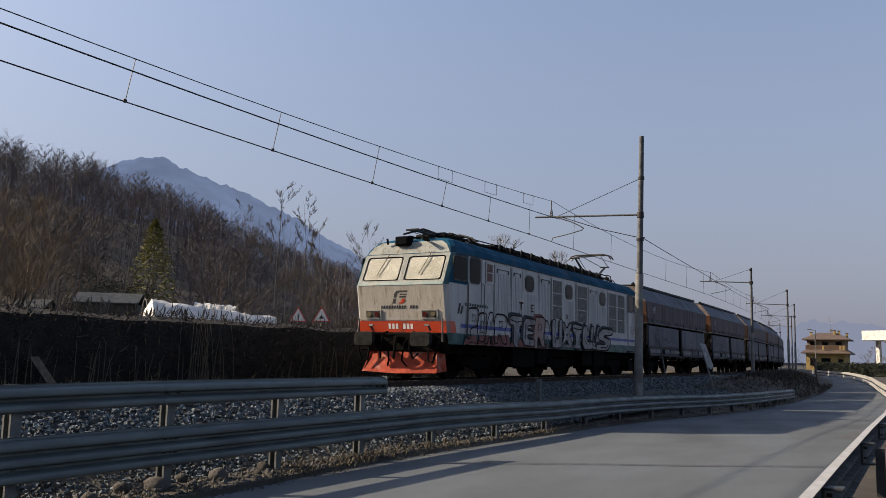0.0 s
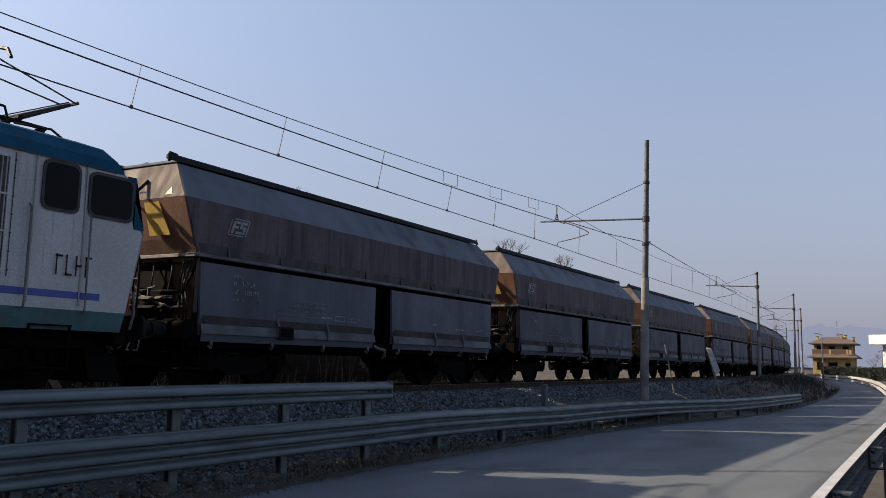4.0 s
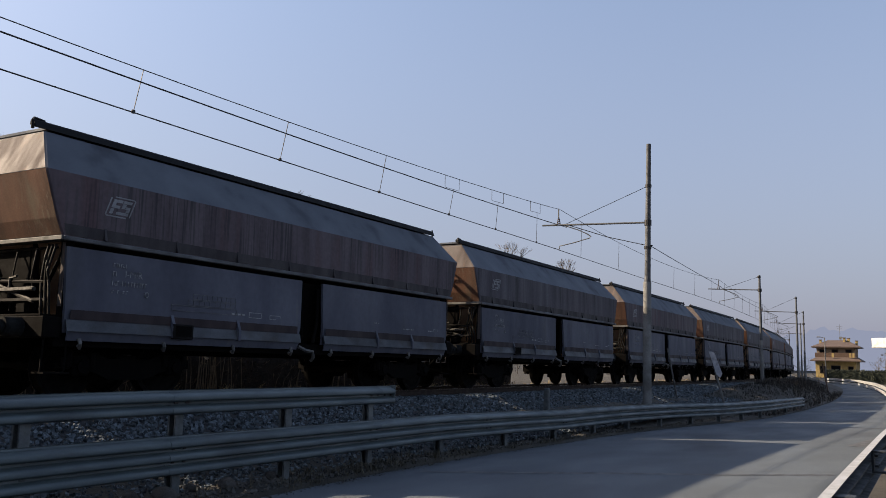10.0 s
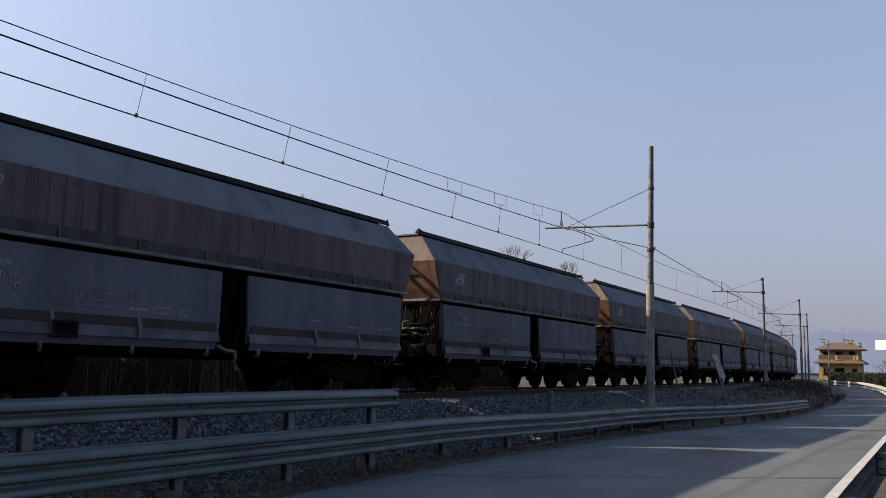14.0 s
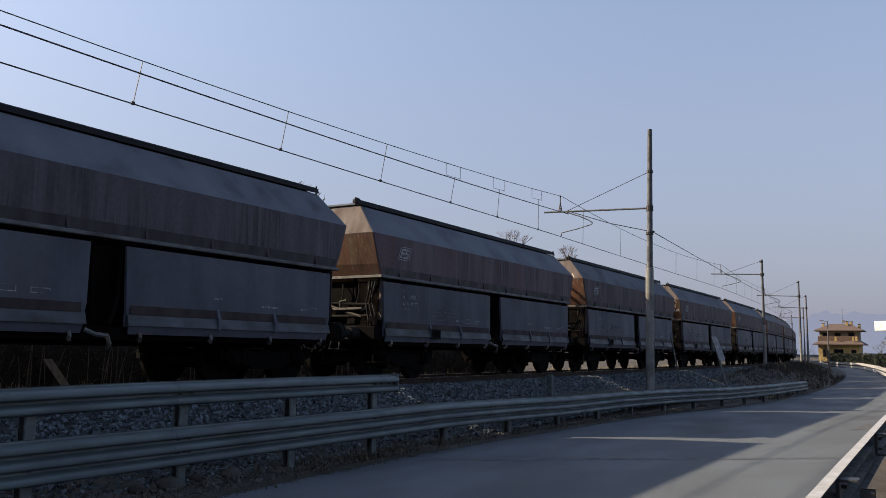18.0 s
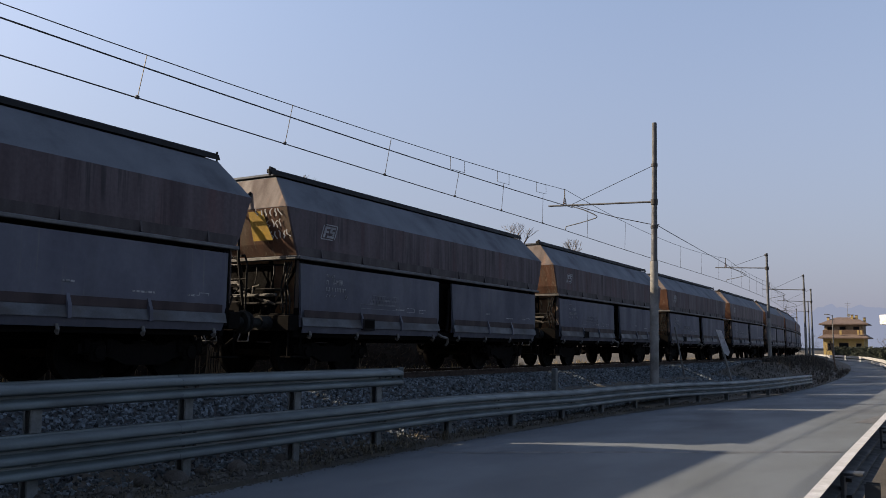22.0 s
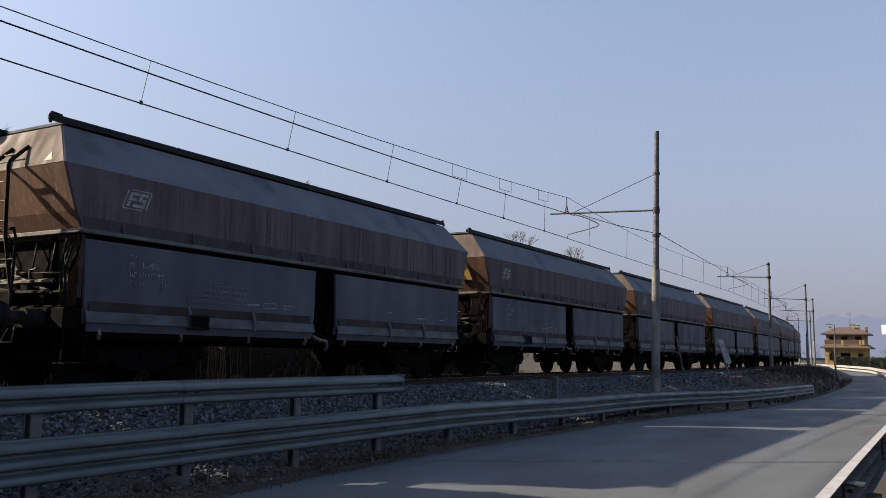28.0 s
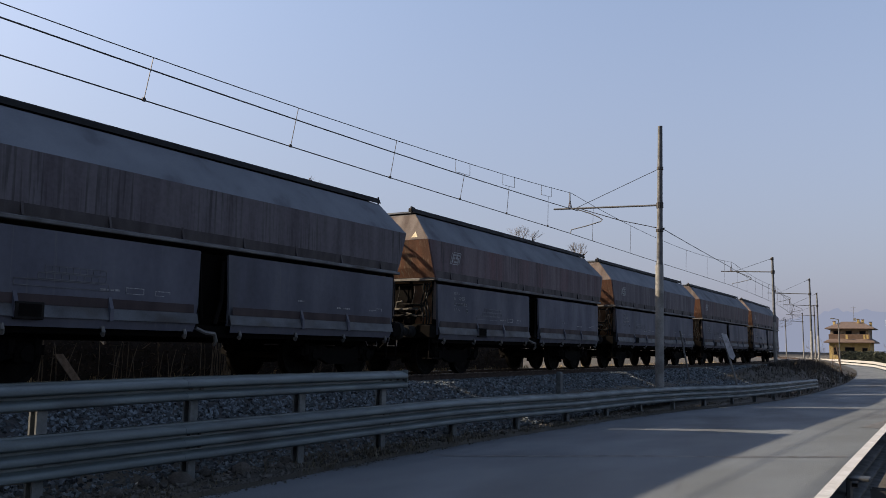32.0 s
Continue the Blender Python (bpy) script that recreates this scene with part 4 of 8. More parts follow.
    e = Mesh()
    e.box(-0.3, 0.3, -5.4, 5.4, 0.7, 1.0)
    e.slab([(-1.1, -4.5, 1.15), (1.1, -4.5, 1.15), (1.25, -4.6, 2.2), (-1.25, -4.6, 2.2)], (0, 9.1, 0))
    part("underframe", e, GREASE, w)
    if ladder:
        e, rungs = Mesh(), Mesh()
        for x in (-0.06, 0.34):
            e.tube([(x, -5.9, 1.4), (x, -6.06, 2.3), (x, -6.09, 3.3), (x, -6.07, 3.36), (x, -5.79, 3.64)], 0.03, 6)
        for k in range(7):
            z = 1.6 + 0.29 * k
            yy = -5.9 - 0.16 * min(1, (z - 1.4) / 0.9) - max(0, z - 2.3) * 0.03
            rungs.tube([(-0.06, yy, z), (0.34, yy, z)], 0.013, 5)
        rungs.tube([(-0.06, -5.93, 3.5), (0.34, -5.93, 3.5)], 0.013, 5)
        lad = part("ladder", e, LADDER, w, "dark steel end ladder")
        split("rung", rungs, DUSTGEAR, lad)
        e = Mesh()
        e.tube([(-0.12 + 0.42 * math.cos(2 * math.pi * k / 18), -5.9, 1.98 + 0.42 * math.sin(2 * math.pi * k / 18)) for k in range(19)], 0.017, 5)
        e.tube([(-0.3, -6.0, 1.45), (-0.3, -6.0, 2.3), (0.45, -6.0, 2.36), (0.52, -6.0, 2.2), (0.5, -6.0, 1.2)], 0.022, 6)
        e.tube([(-0.3, -6.0, 1.9), (0.5, -6.0, 1.9)], 0.018, 5)
        part("guard_hoop", e, LADDER, w, "dark steel hand rail hoop")
    if plate:
        e = Mesh()
        e.add([(0.46, -(CORNER + 0.19), 2.66), (0.96, -(CORNER + 0.19), 2.66), (0.8, -(BELLY - 0.015), 3.22), (0.44, -(BELLY - 0.015), 3.22)], [(0, 1, 2, 3)])
        e.add([(-0.8, -(CORNER + 0.19), 2.66), (-0.3, -(CORNER + 0.19), 2.66), (-0.28, -(BELLY - 0.015), 3.22), (-0.64, -(BELLY - 0.015), 3.22)], [(0, 1, 2, 3)])
        e.v = [(x, y - 0.012, z) for x, y, z in e.v]
        split("end_plate", e, YELLOW, w, "faded yellow panel")
    if warn:
        e = Mesh()
        at = lambda x, z: (x, -(BELLY + (TOPY - BELLY) * (z - 3.27) / 0.67) - 0.012, z)
        e.add([at(0.93, 3.33), at(1.11, 3.33), at(1.01, 3.48)], [(0, 1, 2)])
        part("warning_mark", e, PALEMARK, w, "pale triangular mark")
    sets = bogie(w, -4.0) + bogie(w, 4.0)
    return w


FIRST, COUNT = -2, 20


def way(t):
    """How far the train has come at t seconds."""
    return -1.21386306e-05 * t ** 4 + 6.10164866e-04 * t ** 3 + 1.76976717e-03 * t ** 2 + 6.76067646 * t - 40.7400825


# which wagons carry a ladder, a yellow panel, a warning mark at their leading end
WAGON_ENDS = {-2: (1, 1, 1), -1: (1, 1, 0), 2: (1, 0, 0), 4: (1, 0, 0), 5: (1, 0, 0), 7: (1, 0, 1), 8: (1, 1, 0), 11: (1, 0, 1), 12: (1, 1, 0), 13: (1, 0, 0),
              14: (1, 0, 1), 15: (1, 0, 0)}
proto = {}
wagons = []
for n in range(FIRST, FIRST + COUNT):
    kind = WAGON_ENDS.get(n, (0, 0, 0))
    at = line_pose(22.29 + 5.6 + PITCH * n)
    if kind in proto:
        o = copy_thing(proto[kind], at)
    else:
        o = make_wagon(*kind)
        o.matrix_basis = at
        proto[kind] = o
    wagons.append((n, o))

# white scribbles over the end wall of one wagon
e = Mesh()
rr = random.Random(8)
for row in range(3):
    x = 0.62 + 0.07 * row
    while x < 1.24 + 0.05 * row:
        l, z = rr.uniform(0.06, 0.1), 3.1 - 0.2 * row + rr.uniform(-0.02, 0.02)
        y = lambda zz: -(CORNER + 0.131 + (BELLY - CORNER - 0.131) * (zz - 2.6) / 0.665) - 0.016
        pts = [(x + l * rr.uniform(-0.2, 1.0), zz) for zz in (z, z + 0.045, z + 0.09, z + 0.14)]
        for (xa, za), (xb, zb) in zip(pts, pts[1:]):
            e.slab([(xa, y(za), za), (xa + 0.032, y(za), za), (xb + 0.032, y(zb), zb), (xb, y(zb), zb)], (0, -0.002, 0))
        x += l + 0.04
scrawl = part("scrawl", e, WHITEPAINT, dict(wagons)[8], "white spray scribbles")
tagged(scrawl, kind="stuff")

# ---- the locomotive ----
LWHITE = surface("dirty white engine paint", (0.42, 0.425, 0.425), (0.36, 0.36, 0.355), 2.0, 0.5, stretch=(1, 1, 0.35), drip=(0.27, 0.26, 0.24), drip_at=0.56, stain=(0.19, 0.175, 0.155), stain_scale=1.6, stain_at=0.6,
                 bump=0.05)
LFRONT = surface("streaked cream front paint", (0.44, 0.415, 0.37), (0.37, 0.345, 0.3), 3.0, 0.75, spec=0.2, stretch=(2.4, 1, 0.25), drip=(0.25, 0.22, 0.175), drip_at=0.55, stain=(0.17, 0.14, 0.1), stain_scale=2.2, stain_at=0.6)
LBLUE = surface("engine blue paint", (0.004, 0.075, 0.14), (0.003, 0.055, 0.1), 2.0, 0.75, spec=0.06, stretch=(1, 1, 0.5), stain=(0.0275, 0.055, 0.0715), stain_scale=1.5)
LTEAL = surface("engine teal paint", (0.021, 0.112, 0.119), (0.014, 0.07, 0.077), 3.0, 0.5, stain=(0.042, 0.063, 0.063), stain_scale=2)
LTEALPALE = surface("faded teal paint", (0.15, 0.25, 0.245), (0.11, 0.18, 0.178), 4, 0.5, stain=(0.26, 0.27, 0.24), stain_scale=3)
LSURROUND = surface("grimy cream cab paint", (0.34, 0.36, 0.335), (0.26, 0.28, 0.265), 4, 0.8, spec=0.15, stain=(0.19, 0.22, 0.205), stain_scale=2.5, drip=(0.2, 0.17, 0.12), drip_at=0.55)
LRED = surface("engine red paint", (0.55, 0.06, 0.02), (0.42, 0.045, 0.02), 3.0, 0.4, stain=(0.2, 0.04, 0.02), stain_scale=2.5)
PLOUGH = surface("faded red plough paint", (0.4, 0.07, 0.04), (0.24, 0.04, 0.024), 3.0, 0.8, spec=0.1, stain=(0.42, 0.2, 0.16), stain_scale=2.2, stain_at=0.5, drip=(0.1, 0.045, 0.035), drip_at=0.5)
LSTRIPE = surface("blue stripe", (0.03, 0.06, 0.3), (0.025, 0.05, 0.22), 3.0, 0.5)
GRILLE = surface("grille backing", (0.03, 0.03, 0.03), rough=0.7)
SLAT = surface("grille slat", (0.3, 0.3, 0.29), (0.22, 0.22, 0.21), 6, 0.55)
BROWNGRID = surface("brown grid", (0.12, 0.045, 0.03), rough=0.6)
ROOFGEAR = surface("roof gear", (0.012, 0.0115, 0.011), (0.022, 0.019, 0.017), 6, 0.85, spec=0.08)
ROOFRIB = surface("worn roof cable", (0.05, 0.045, 0.042), (0.02, 0.018, 0.017), 6, 0.7, spec=0.15)
PANTO = surface("pantograph steel", (0.022, 0.02, 0.02), rough=0.6, metal=0.2)
SPRAYB = surface("black spray paint", (0.014, 0.01, 0.011), (0.05, 0.04, 0.04), 5, 0.9, spec=0.05)
SPRAYW = surface("white spray paint", (0.27, 0.27, 0.28), (0.15, 0.145, 0.15), 3, 0.6, stain=(0.1, 0.07, 0.07), stain_scale=2.0)
SPRAYD = surface("faded red spray paint", (0.24, 0.09, 0.075), (0.3, 0.26, 0.25), 2.5, 0.6, stretch=(1, 1, 0.5), stain=(0.12, 0.03, 0.03), stain_scale=1.6)
SPRAYL = surface("pale grey spray paint", (0.25, 0.25, 0.255), (0.18, 0.18, 0.185), 4, 0.6)
SPRAYG = surface("grey spray paint", (0.06, 0.065, 0.075), (0.04, 0.043, 0.052), 5, 0.8, spec=0.1)
SPRAYR = surface("red spray paint", (0.16, 0.028, 0.022), (0.1, 0.022, 0.018), 4, 0.6)
LAMPGLASS = surface("lamp glass", (0.14, 0.12, 0.07), rough=0.15)
TAILLENS = surface("red tail lens", (0.06, 0.006, 0.006), rough=0.2)
# pale tone that paints the bright reflection in the windscreens
SCREENPALE = surface("windscreen reflection tone", (0.36, 0.36, 0.32), (0.29, 0.29, 0.25), 3, 0.7)

glass = bpy.data.materials.new("dark cab glass")
glass.use_nodes = True
gb = glass.node_tree.nodes["Principled BSDF"]
gb.inputs["Base Color"].default_value = (0.006, 0.007, 0.008, 1)
gb.inputs["Roughness"].default_value = 0.08
gb.inputs["Specular IOR Level"].default_value = 0.05
screen_glass = bpy.data.materials.new("windscreen glass")
screen_glass.use_nodes = True
gb = screen_glass.node_tree.nodes["Principled BSDF"]
gb.inputs["Base Color"].default_value = (0.85, 0.88, 0.88, 1)
gb.inputs["Roughness"].default_value = 0.04
gb.inputs["Transmission Weight"].default_value = 1.0

LEN = 17.94
LOW, RIDGE, BROW = 0.58, 0.34, 0.78     # how far the front stands back from the buffers at each height


# block letters in a unit field: the outline, then the closed or open strokes inside it
LETTERS = {
    "P": ([(0.1, 0), (0.4, 0), (0.42, 0.34), (0.85, 0.38), (1, 0.65), (0.92, 0.92), (0.7, 1), (0, 0.98), (0.02, 0.74), (0.12, 0.7)], [[(0.42, 0.58), (0.68, 0.58), (0.68, 0.78), (0.42, 0.78)]]),
    "O": ([(0.2, 0.04), (0.8, 0), (1, 0.3), (1, 0.7), (0.8, 1), (0.2, 1), (0, 0.7), (0, 0.3)], [[(0.42, 0.3), (0.6, 0.3), (0.62, 0.68), (0.42, 0.7)]]),
    "A": ([(0, 0), (0.3, 0), (0.36, 0.22), (0.64, 0.22), (0.7, 0), (1, 0), (0.7, 1), (0.3, 1)], [[(0.42, 0.44), (0.58, 0.44), (0.53, 0.7), (0.48, 0.7)]]),
    "R": ([(0, 0), (0.3, 0), (0.32, 0.3), (0.45, 0.3), (0.72, 0), (1.05, 0.02), (0.76, 0.38), (0.96, 0.62), (0.9, 0.9), (0.65, 1), (0, 1)], [[(0.34, 0.56), (0.6, 0.58), (0.6, 0.76), (0.34, 0.76)]]),
    "T": ([(0.33, 0), (0.68, 0), (0.67, 0.64), (1, 0.66), (1, 1), (0, 1), (0, 0.66), (0.33, 0.64)], [[(0.1, 0.86), (0.5, 0.8), (0.9, 0.85)]]),
    "E": ([(0, 0), (1, 0), (1, 0.25), (0.4, 0.27), (0.4, 0.4), (0.85, 0.4), (0.85, 0.6), (0.4, 0.6), (0.4, 0.74), (1, 0.76), (1, 1), (0, 1)], [[(0.18, 0.2), (0.2, 0.5), (0.16, 0.8)]]),
    "N": ([(0, 0), (0.28, 0), (0.3, 0.5), (0.65, 0), (1, 0), (1, 1), (0.72, 1), (0.7, 0.48), (0.35, 1), (0, 1)], []),
    "U": ([(0.1, 0.08), (0.3, 0), (0.7, 0), (0.92, 0.1), (1, 1), (0.68, 1), (0.64, 0.32), (0.38, 0.32), (0.34, 1), (0, 1)], [[(0.16, 0.8), (0.22, 0.4), (0.4, 0.16)]]),
    "X": ([(0, 0), (0.3, 0.02), (0.5, 0.3), (0.72, 0), (1.04, 0.04), (0.7, 0.52), (1.02, 1), (0.7, 0.98), (0.5, 0.7), (0.28, 1), (-0.04, 0.96), (0.3, 0.5)], [[(0.4, 0.5), (0.5, 0.44), (0.6, 0.52)]]),
    "L": ([(0, 0), (1.02, 0), (1, 0.34), (0.4, 0.36), (0.38, 1), (-0.04, 1.02)], [[(0.18, 0.8), (0.2, 0.4), (0.5, 0.18)]]),
    "S": ([(0, 0), (0.85, 0), (1, 0.22), (0.95, 0.52), (0.4, 0.62), (0.4, 0.72), (0.95, 0.72), (1, 1), (0.2, 1), (0, 0.8), (0.05, 0.5), (0.6, 0.38), (0.6, 0.28), (0, 0.28)], [[(0.3, 0.14), (0.75, 0.14), (0.8, 0.3)]]),
}


def make_engine():
    g = thing("electric_locomotive", "white and blue electric locomotive covered with graffiti, pulling the train", "locomotive")
    Y = lambda y: y - LEN / 2
    W = 1.44

    def ring(z, y0, hx, c=0.1):
        y1 = LEN - y0
        return [(-hx, Y(y0 + c), z), (-hx + c, Y(y0), z), (hx - c, Y(y0), z), (hx, Y(y0 + c), z), (hx, Y(y1 - c), z), (hx - c, Y(y1), z), (-hx + c, Y(y1), z), (-hx, Y(y1 - c), z)]

    m = Mesh()
    m.loft([ring(1.24, LOW, W), ring(2.48, RIDGE, W), ring(3.36, 0.73, W - 0.01)])
    body = part("body_shell", m, LWHITE, g, "dirty white body shell")
    m = Mesh()
    m.loft([ring(0.95, LOW + 0.05, W - 0.03), ring(1.24, LOW, W)])
    part("skirt", m, LTEAL, g, "teal lower skirt")
    m = Mesh()
    m.loft([ring(3.36, 0.73, W - 0.01), ring(3.55, 0.83, W - 0.08), ring(3.74, 0.98, W - 0.26), ring(3.84, 1.25, W - 0.55), ring(3.88, 1.7, 0.4)])
    roof = part("roof", m, LBLUE, g, "blue cambered roof")

    def face(sy, x0, x1, z0, z1, off=0.004):
        """A plate on the front (sy -1) or rear face between two heights."""
        def yy(z):
            y = LOW + (RIDGE - LOW) * (z - 1.24) / 1.24 if z <= 2.48 else RIDGE + (0.73 - RIDGE) * (z - 2.48) / 0.88
            return sy * (LEN / 2 - y + off)
        return [(x0, yy(z0), z0), (x1, yy(z0), z0), (x1, yy(z1), z1), (x0, yy(z1), z1)]

    for sy in (-1, 1):
        tl = "" if sy > 0 else "cream front panel with rain streaks"
        e = Mesh().slab(face(sy, -W + 0.1, W - 0.1, 1.56, 2.475), (0, sy * 0.004, 0))
        part("front_panel", e, LFRONT, g, tl)
        e = Mesh()
        # window surround with two openings left for the screens
        for a, b, c, d in ((-W + 0.1, W - 0.1, 2.485, 2.62), (-W + 0.1, W - 0.1, 3.27, 3.355), (-W + 0.1, -1.24, 2.62, 3.27), (1.24, W - 0.1, 2.62, 3.27), (-0.08, 0.08, 2.62, 3.27)):
            e.slab(face(sy, a, b, c, d), (0, sy * 0.012, 0))
        part("screen_surround", e, LSURROUND, g, "grimy cream window surround")
        for sx in (-1, 1):
            ce = Mesh()
            pts = []
            for z in (2.49, 3.355):
                y = RIDGE + (0.73 - RIDGE) * (z - 2.48) / 0.88
                pts.append([(sx * (W - 0.106), sy * (LEN / 2 - y + 0.012), z), (sx * (W + 0.006), sy * (LEN / 2 - y - 0.106), z)])
            ce.slab([pts[0][0], pts[0][1], pts[1][1], pts[1][0]], (sx * 0.006, sy * 0.006, 0))
            part("cab_corner", ce, LTEAL, g, "teal cab corner strip")
        ce = Mesh().slab(face(sy, -W + 0.12, W - 0.12, 2.488, 2.57, 0.018), (0, sy * 0.004, 0))
        part("sill_strip", ce, LTEALPALE, g, "faded teal strip below the screens")
        e = Mesh().slab(face(sy, -W + 0.08, W - 0.08, 1.24, 1.54, 0.006), (0, sy * 0.008, 0))
        for sx in (-1, 1) if sy < 0 else ():
            e.slab([(sx * (W + 0.004), sy * (LEN / 2 - LOW - 0.02), 1.24), (sx * (W + 0.004), sy * (LEN / 2 - LOW - 0.35), 1.24), (sx * (W + 0.004), sy * (LEN / 2 - LOW - 0.25), 1.54),
                    (sx * (W + 0.004), sy * (LEN / 2 - 0.53), 1.54)], (sx * 0.004, 0, 0))
        band = part("buffer_band", e, LRED, g, "red band above the buffers")
        e = Mesh()
        rr = random.Random(3)
        x = -0.42
        for k in range(7):
            if k != 3:
                e.slab(face(sy, x, x + 0.075, 1.33, 1.47, 0.016), (0, sy * 0.002, 0))
            x += 0.115
        part("number_bar", e, WHITEPAINT, band, "white number bars")
        # emblem and name as plain shapes
        e = Mesh()
        def badge_part(boxes, off):
            e = Mesh()
            for a, b, c, d in boxes:
                e.slab([(x + 0.3 * (z - 2.17), y, z) for x, y, z in face(sy, a, b, c, d, off)], (0, sy * 0.002, 0))
            return e

        badge = part("emblem", badge_part(((-0.2, -0.1, 2.0, 2.05), (-0.2, -0.11, 2.05, 2.13), (-0.2, -0.11, 2.155, 2.2), (-0.2, -0.1, 2.2, 2.27), (-0.18, -0.06, 2.27, 2.3), (-0.15, 0.2, 2.3, 2.34)), 0.01), GRILLE, g, "dark slanted emblem strokes")
        part("emblem_bar", badge_part(((-0.02, 0.18, 2.155, 2.2), (-0.02, 0.2, 2.225, 2.255)), 0.01), GRILLE, badge)
        part("emblem_stripe", badge_part(((0.07, 0.18, 2.06, 2.13), (0.05, 0.17, 2.03, 2.06), (0.0, 0.14, 2.0, 2.03)), 0.013), LRED, badge, "red emblem stroke")
        e = Mesh()
        x = -0.62
        for k in range(14):
            l = 0.035 + 0.03 * rr.random()
            if k not in (10,):
                q = face(sy, x, x + l, 1.865, 1.95, 0.014)
                e.slab([(x1 + 0.25 * (z1 - 1.9), y1, z1) for x1, y1, z1 in q], (0, sy * 0.002, 0))
            x += l + 0.035
        part("name_bar", e, GRILLE, g, "dark name bars")
        for sx in (-1, 1):
            cx = sx * 0.66
            e = Mesh()
            q = face(sy, cx - 0.58, cx + 0.58, 2.6, 3.29, 0.0)
            ctr = sum((Vector(p) for p in q), Vector()) / 4
            ex, ez = Vector((1, 0, 0)), (Vector(q[3]) - Vector(q[0])).normalized()
            nrm = ex.cross(ez) * (1 if ex.cross(ez).y * sy > 0 else -1)
            hz = (Vector(q[3]) - Vector(q[0])).length / 2
            loop = lambda hx, hy, r: [ctr + ex * a + ez * b for a, b in Mesh().rounded(0, 0, hx, hy, r)]
            o, i = loop(0.572, hz - 0.006, 0.1), loop(0.545, hz - 0.034, 0.08)
            n = len(o)
            for k in range(n):
                j = (k + 1) % n
                e.add([tuple(p + nrm * 0.02) for p in (o[k], o[j], i[j], i[k])] + [tuple(p) for p in (o[k], o[j], i[j], i[k])],
                      [(0, 1, 2, 3), (0, 4, 5, 1), (2, 6, 7, 3)])
            scr = part("screen_frame", e, GREASE, g, "dark rubber window frame")
            pn = Mesh().add([tuple(p + nrm * 0.012) for p in loop(0.55, hz - 0.03, 0.08)], [tuple(range(n))])
            po = part("windscreen", pn, screen_glass, scr, "clear windscreen")
            po.visible_shadow = False
            # sheet added behind the glass to give its reflection by colour
            bl = Mesh().add([tuple(p + nrm * 0.004 - ez * 0.02) for p in loop(0.53, hz - 0.05, 0.06)], [tuple(range(n))])
            part("sun_blind", bl, SCREENPALE, scr, "pale sheet painted for the reflection in the windscreen")
            wp = Mesh().tube([ctr + nrm * 0.05 + ez * (hz + 0.04) + ex * 0.1, ctr + nrm * 0.045 + ex * -0.05, ctr + nrm * 0.04 - ez * 0.2 - ex * 0.12], 0.012, 5)
            part("wiper", wp, BLACK, scr)
            e = Mesh()
            lo = face(sy, cx + sx * 0.22 - 0.26, cx + sx * 0.22 + 0.26, 1.6, 1.84, 0.008)
            e.slab(lo, (0, sy * 0.035, 0))
            hl = part("headlamp_box", e, LFRONT, g)
            part("lamp_recess", Mesh().slab([(x1, y1 + sy * 0.036, z1) for x1, y1, z1 in face(sy, cx + sx * 0.22 - 0.22, cx + sx * 0.22 + 0.22, 1.63, 1.81, 0.008)], (0, sy * 0.002, 0)), GRILLE, hl)
            for dx in (-0.12, 0.12):
                c = sum((Vector(p) for p in lo), Vector()) / 4 + Vector((dx, sy * 0.04, 0))
                e = Mesh()
                ringp = [(c.x + 0.07 * math.cos(a), c.y + sy * 0.002, c.z + 0.07 * math.sin(a)) for a in [2 * math.pi * i / 14 for i in range(14)]]
                e.slab(ringp, (0, sy * 0.006, 0))
                part("lamp_lens", e, (LAMPGLASS if dx * sx > 0 else TAILLENS), hl)
            # buffers
            bx = sx * 0.875
            Yb = lambda y: sy * (LEN / 2 - y)
            e = Mesh().tube([(bx, Yb(0.7), 1.05), (bx, Yb(0.35), 1.05), (bx, Yb(0.35), 1.05), (bx, Yb(0.08), 1.05)], [0.19, 0.17, 0.12, 0.12], 14)
            bu = part("buffer", e, GREASE, g, smooth=True)
            e = Mesh()
            for a, b, grow in ((0.09, 0.04, 0.0), (0.04, 0.0, -0.02)):
                e.loft([[(bx + p, Yb(a), 1.05 + q2) for p, q2 in Mesh().rounded(0, 0, 0.31, 0.19, 0.09)], [(bx + p, Yb(b), 1.05 + q2) for p, q2 in Mesh().rounded(0, 0, 0.31 + grow, 0.19 + grow, 0.09)]])
            part("buffer_head", e, BUFFER, bu)
            e = Mesh()
            e.tube([(sx * 0.42, Yb(0.5), 1.25), (sx * 0.42, Yb(0.28), 1.2), (sx * 0.45, Yb(0.22), 0.8), (sx * 0.5, Yb(0.3), 0.55), (sx * 0.6, Yb(0.42), 0.7)], 0.028, 6)
            e.tube([(sx * 0.25, Yb(0.5), 1.1), (sx * 0.26, Yb(0.25), 0.95), (sx * 0.2, Yb(0.25), 0.5), (sx * 0.3, Yb(0.35), 0.35)], 0.025, 6)
            e.tube([(sx * 1.2, Yb(0.45), 1.0), (sx * 1.22, Yb(0.3), 0.8), (sx * 1.1, Yb(0.3), 0.45), (sx * 0.95, Yb(0.35), 0.5), (sx * 0.92, Yb(0.4), 0.8)], 0.03, 6)
            part("brake_hose", e, GREASE, g)
            e = Mesh()
            e.tube([(sx * 1.3, Yb(0.45), 1.0), (sx * 1.32, Yb(0.4), 1.25), (sx * 1.3, Yb(0.42), 1.6)], 0.022, 6)
            e.tube([(sx * 0.9, Yb(0.5), 1.3), (sx * 0.92, Yb(0.36), 1.42), (sx * 0.8, Yb(0.36), 1.42)], 0.03, 6)
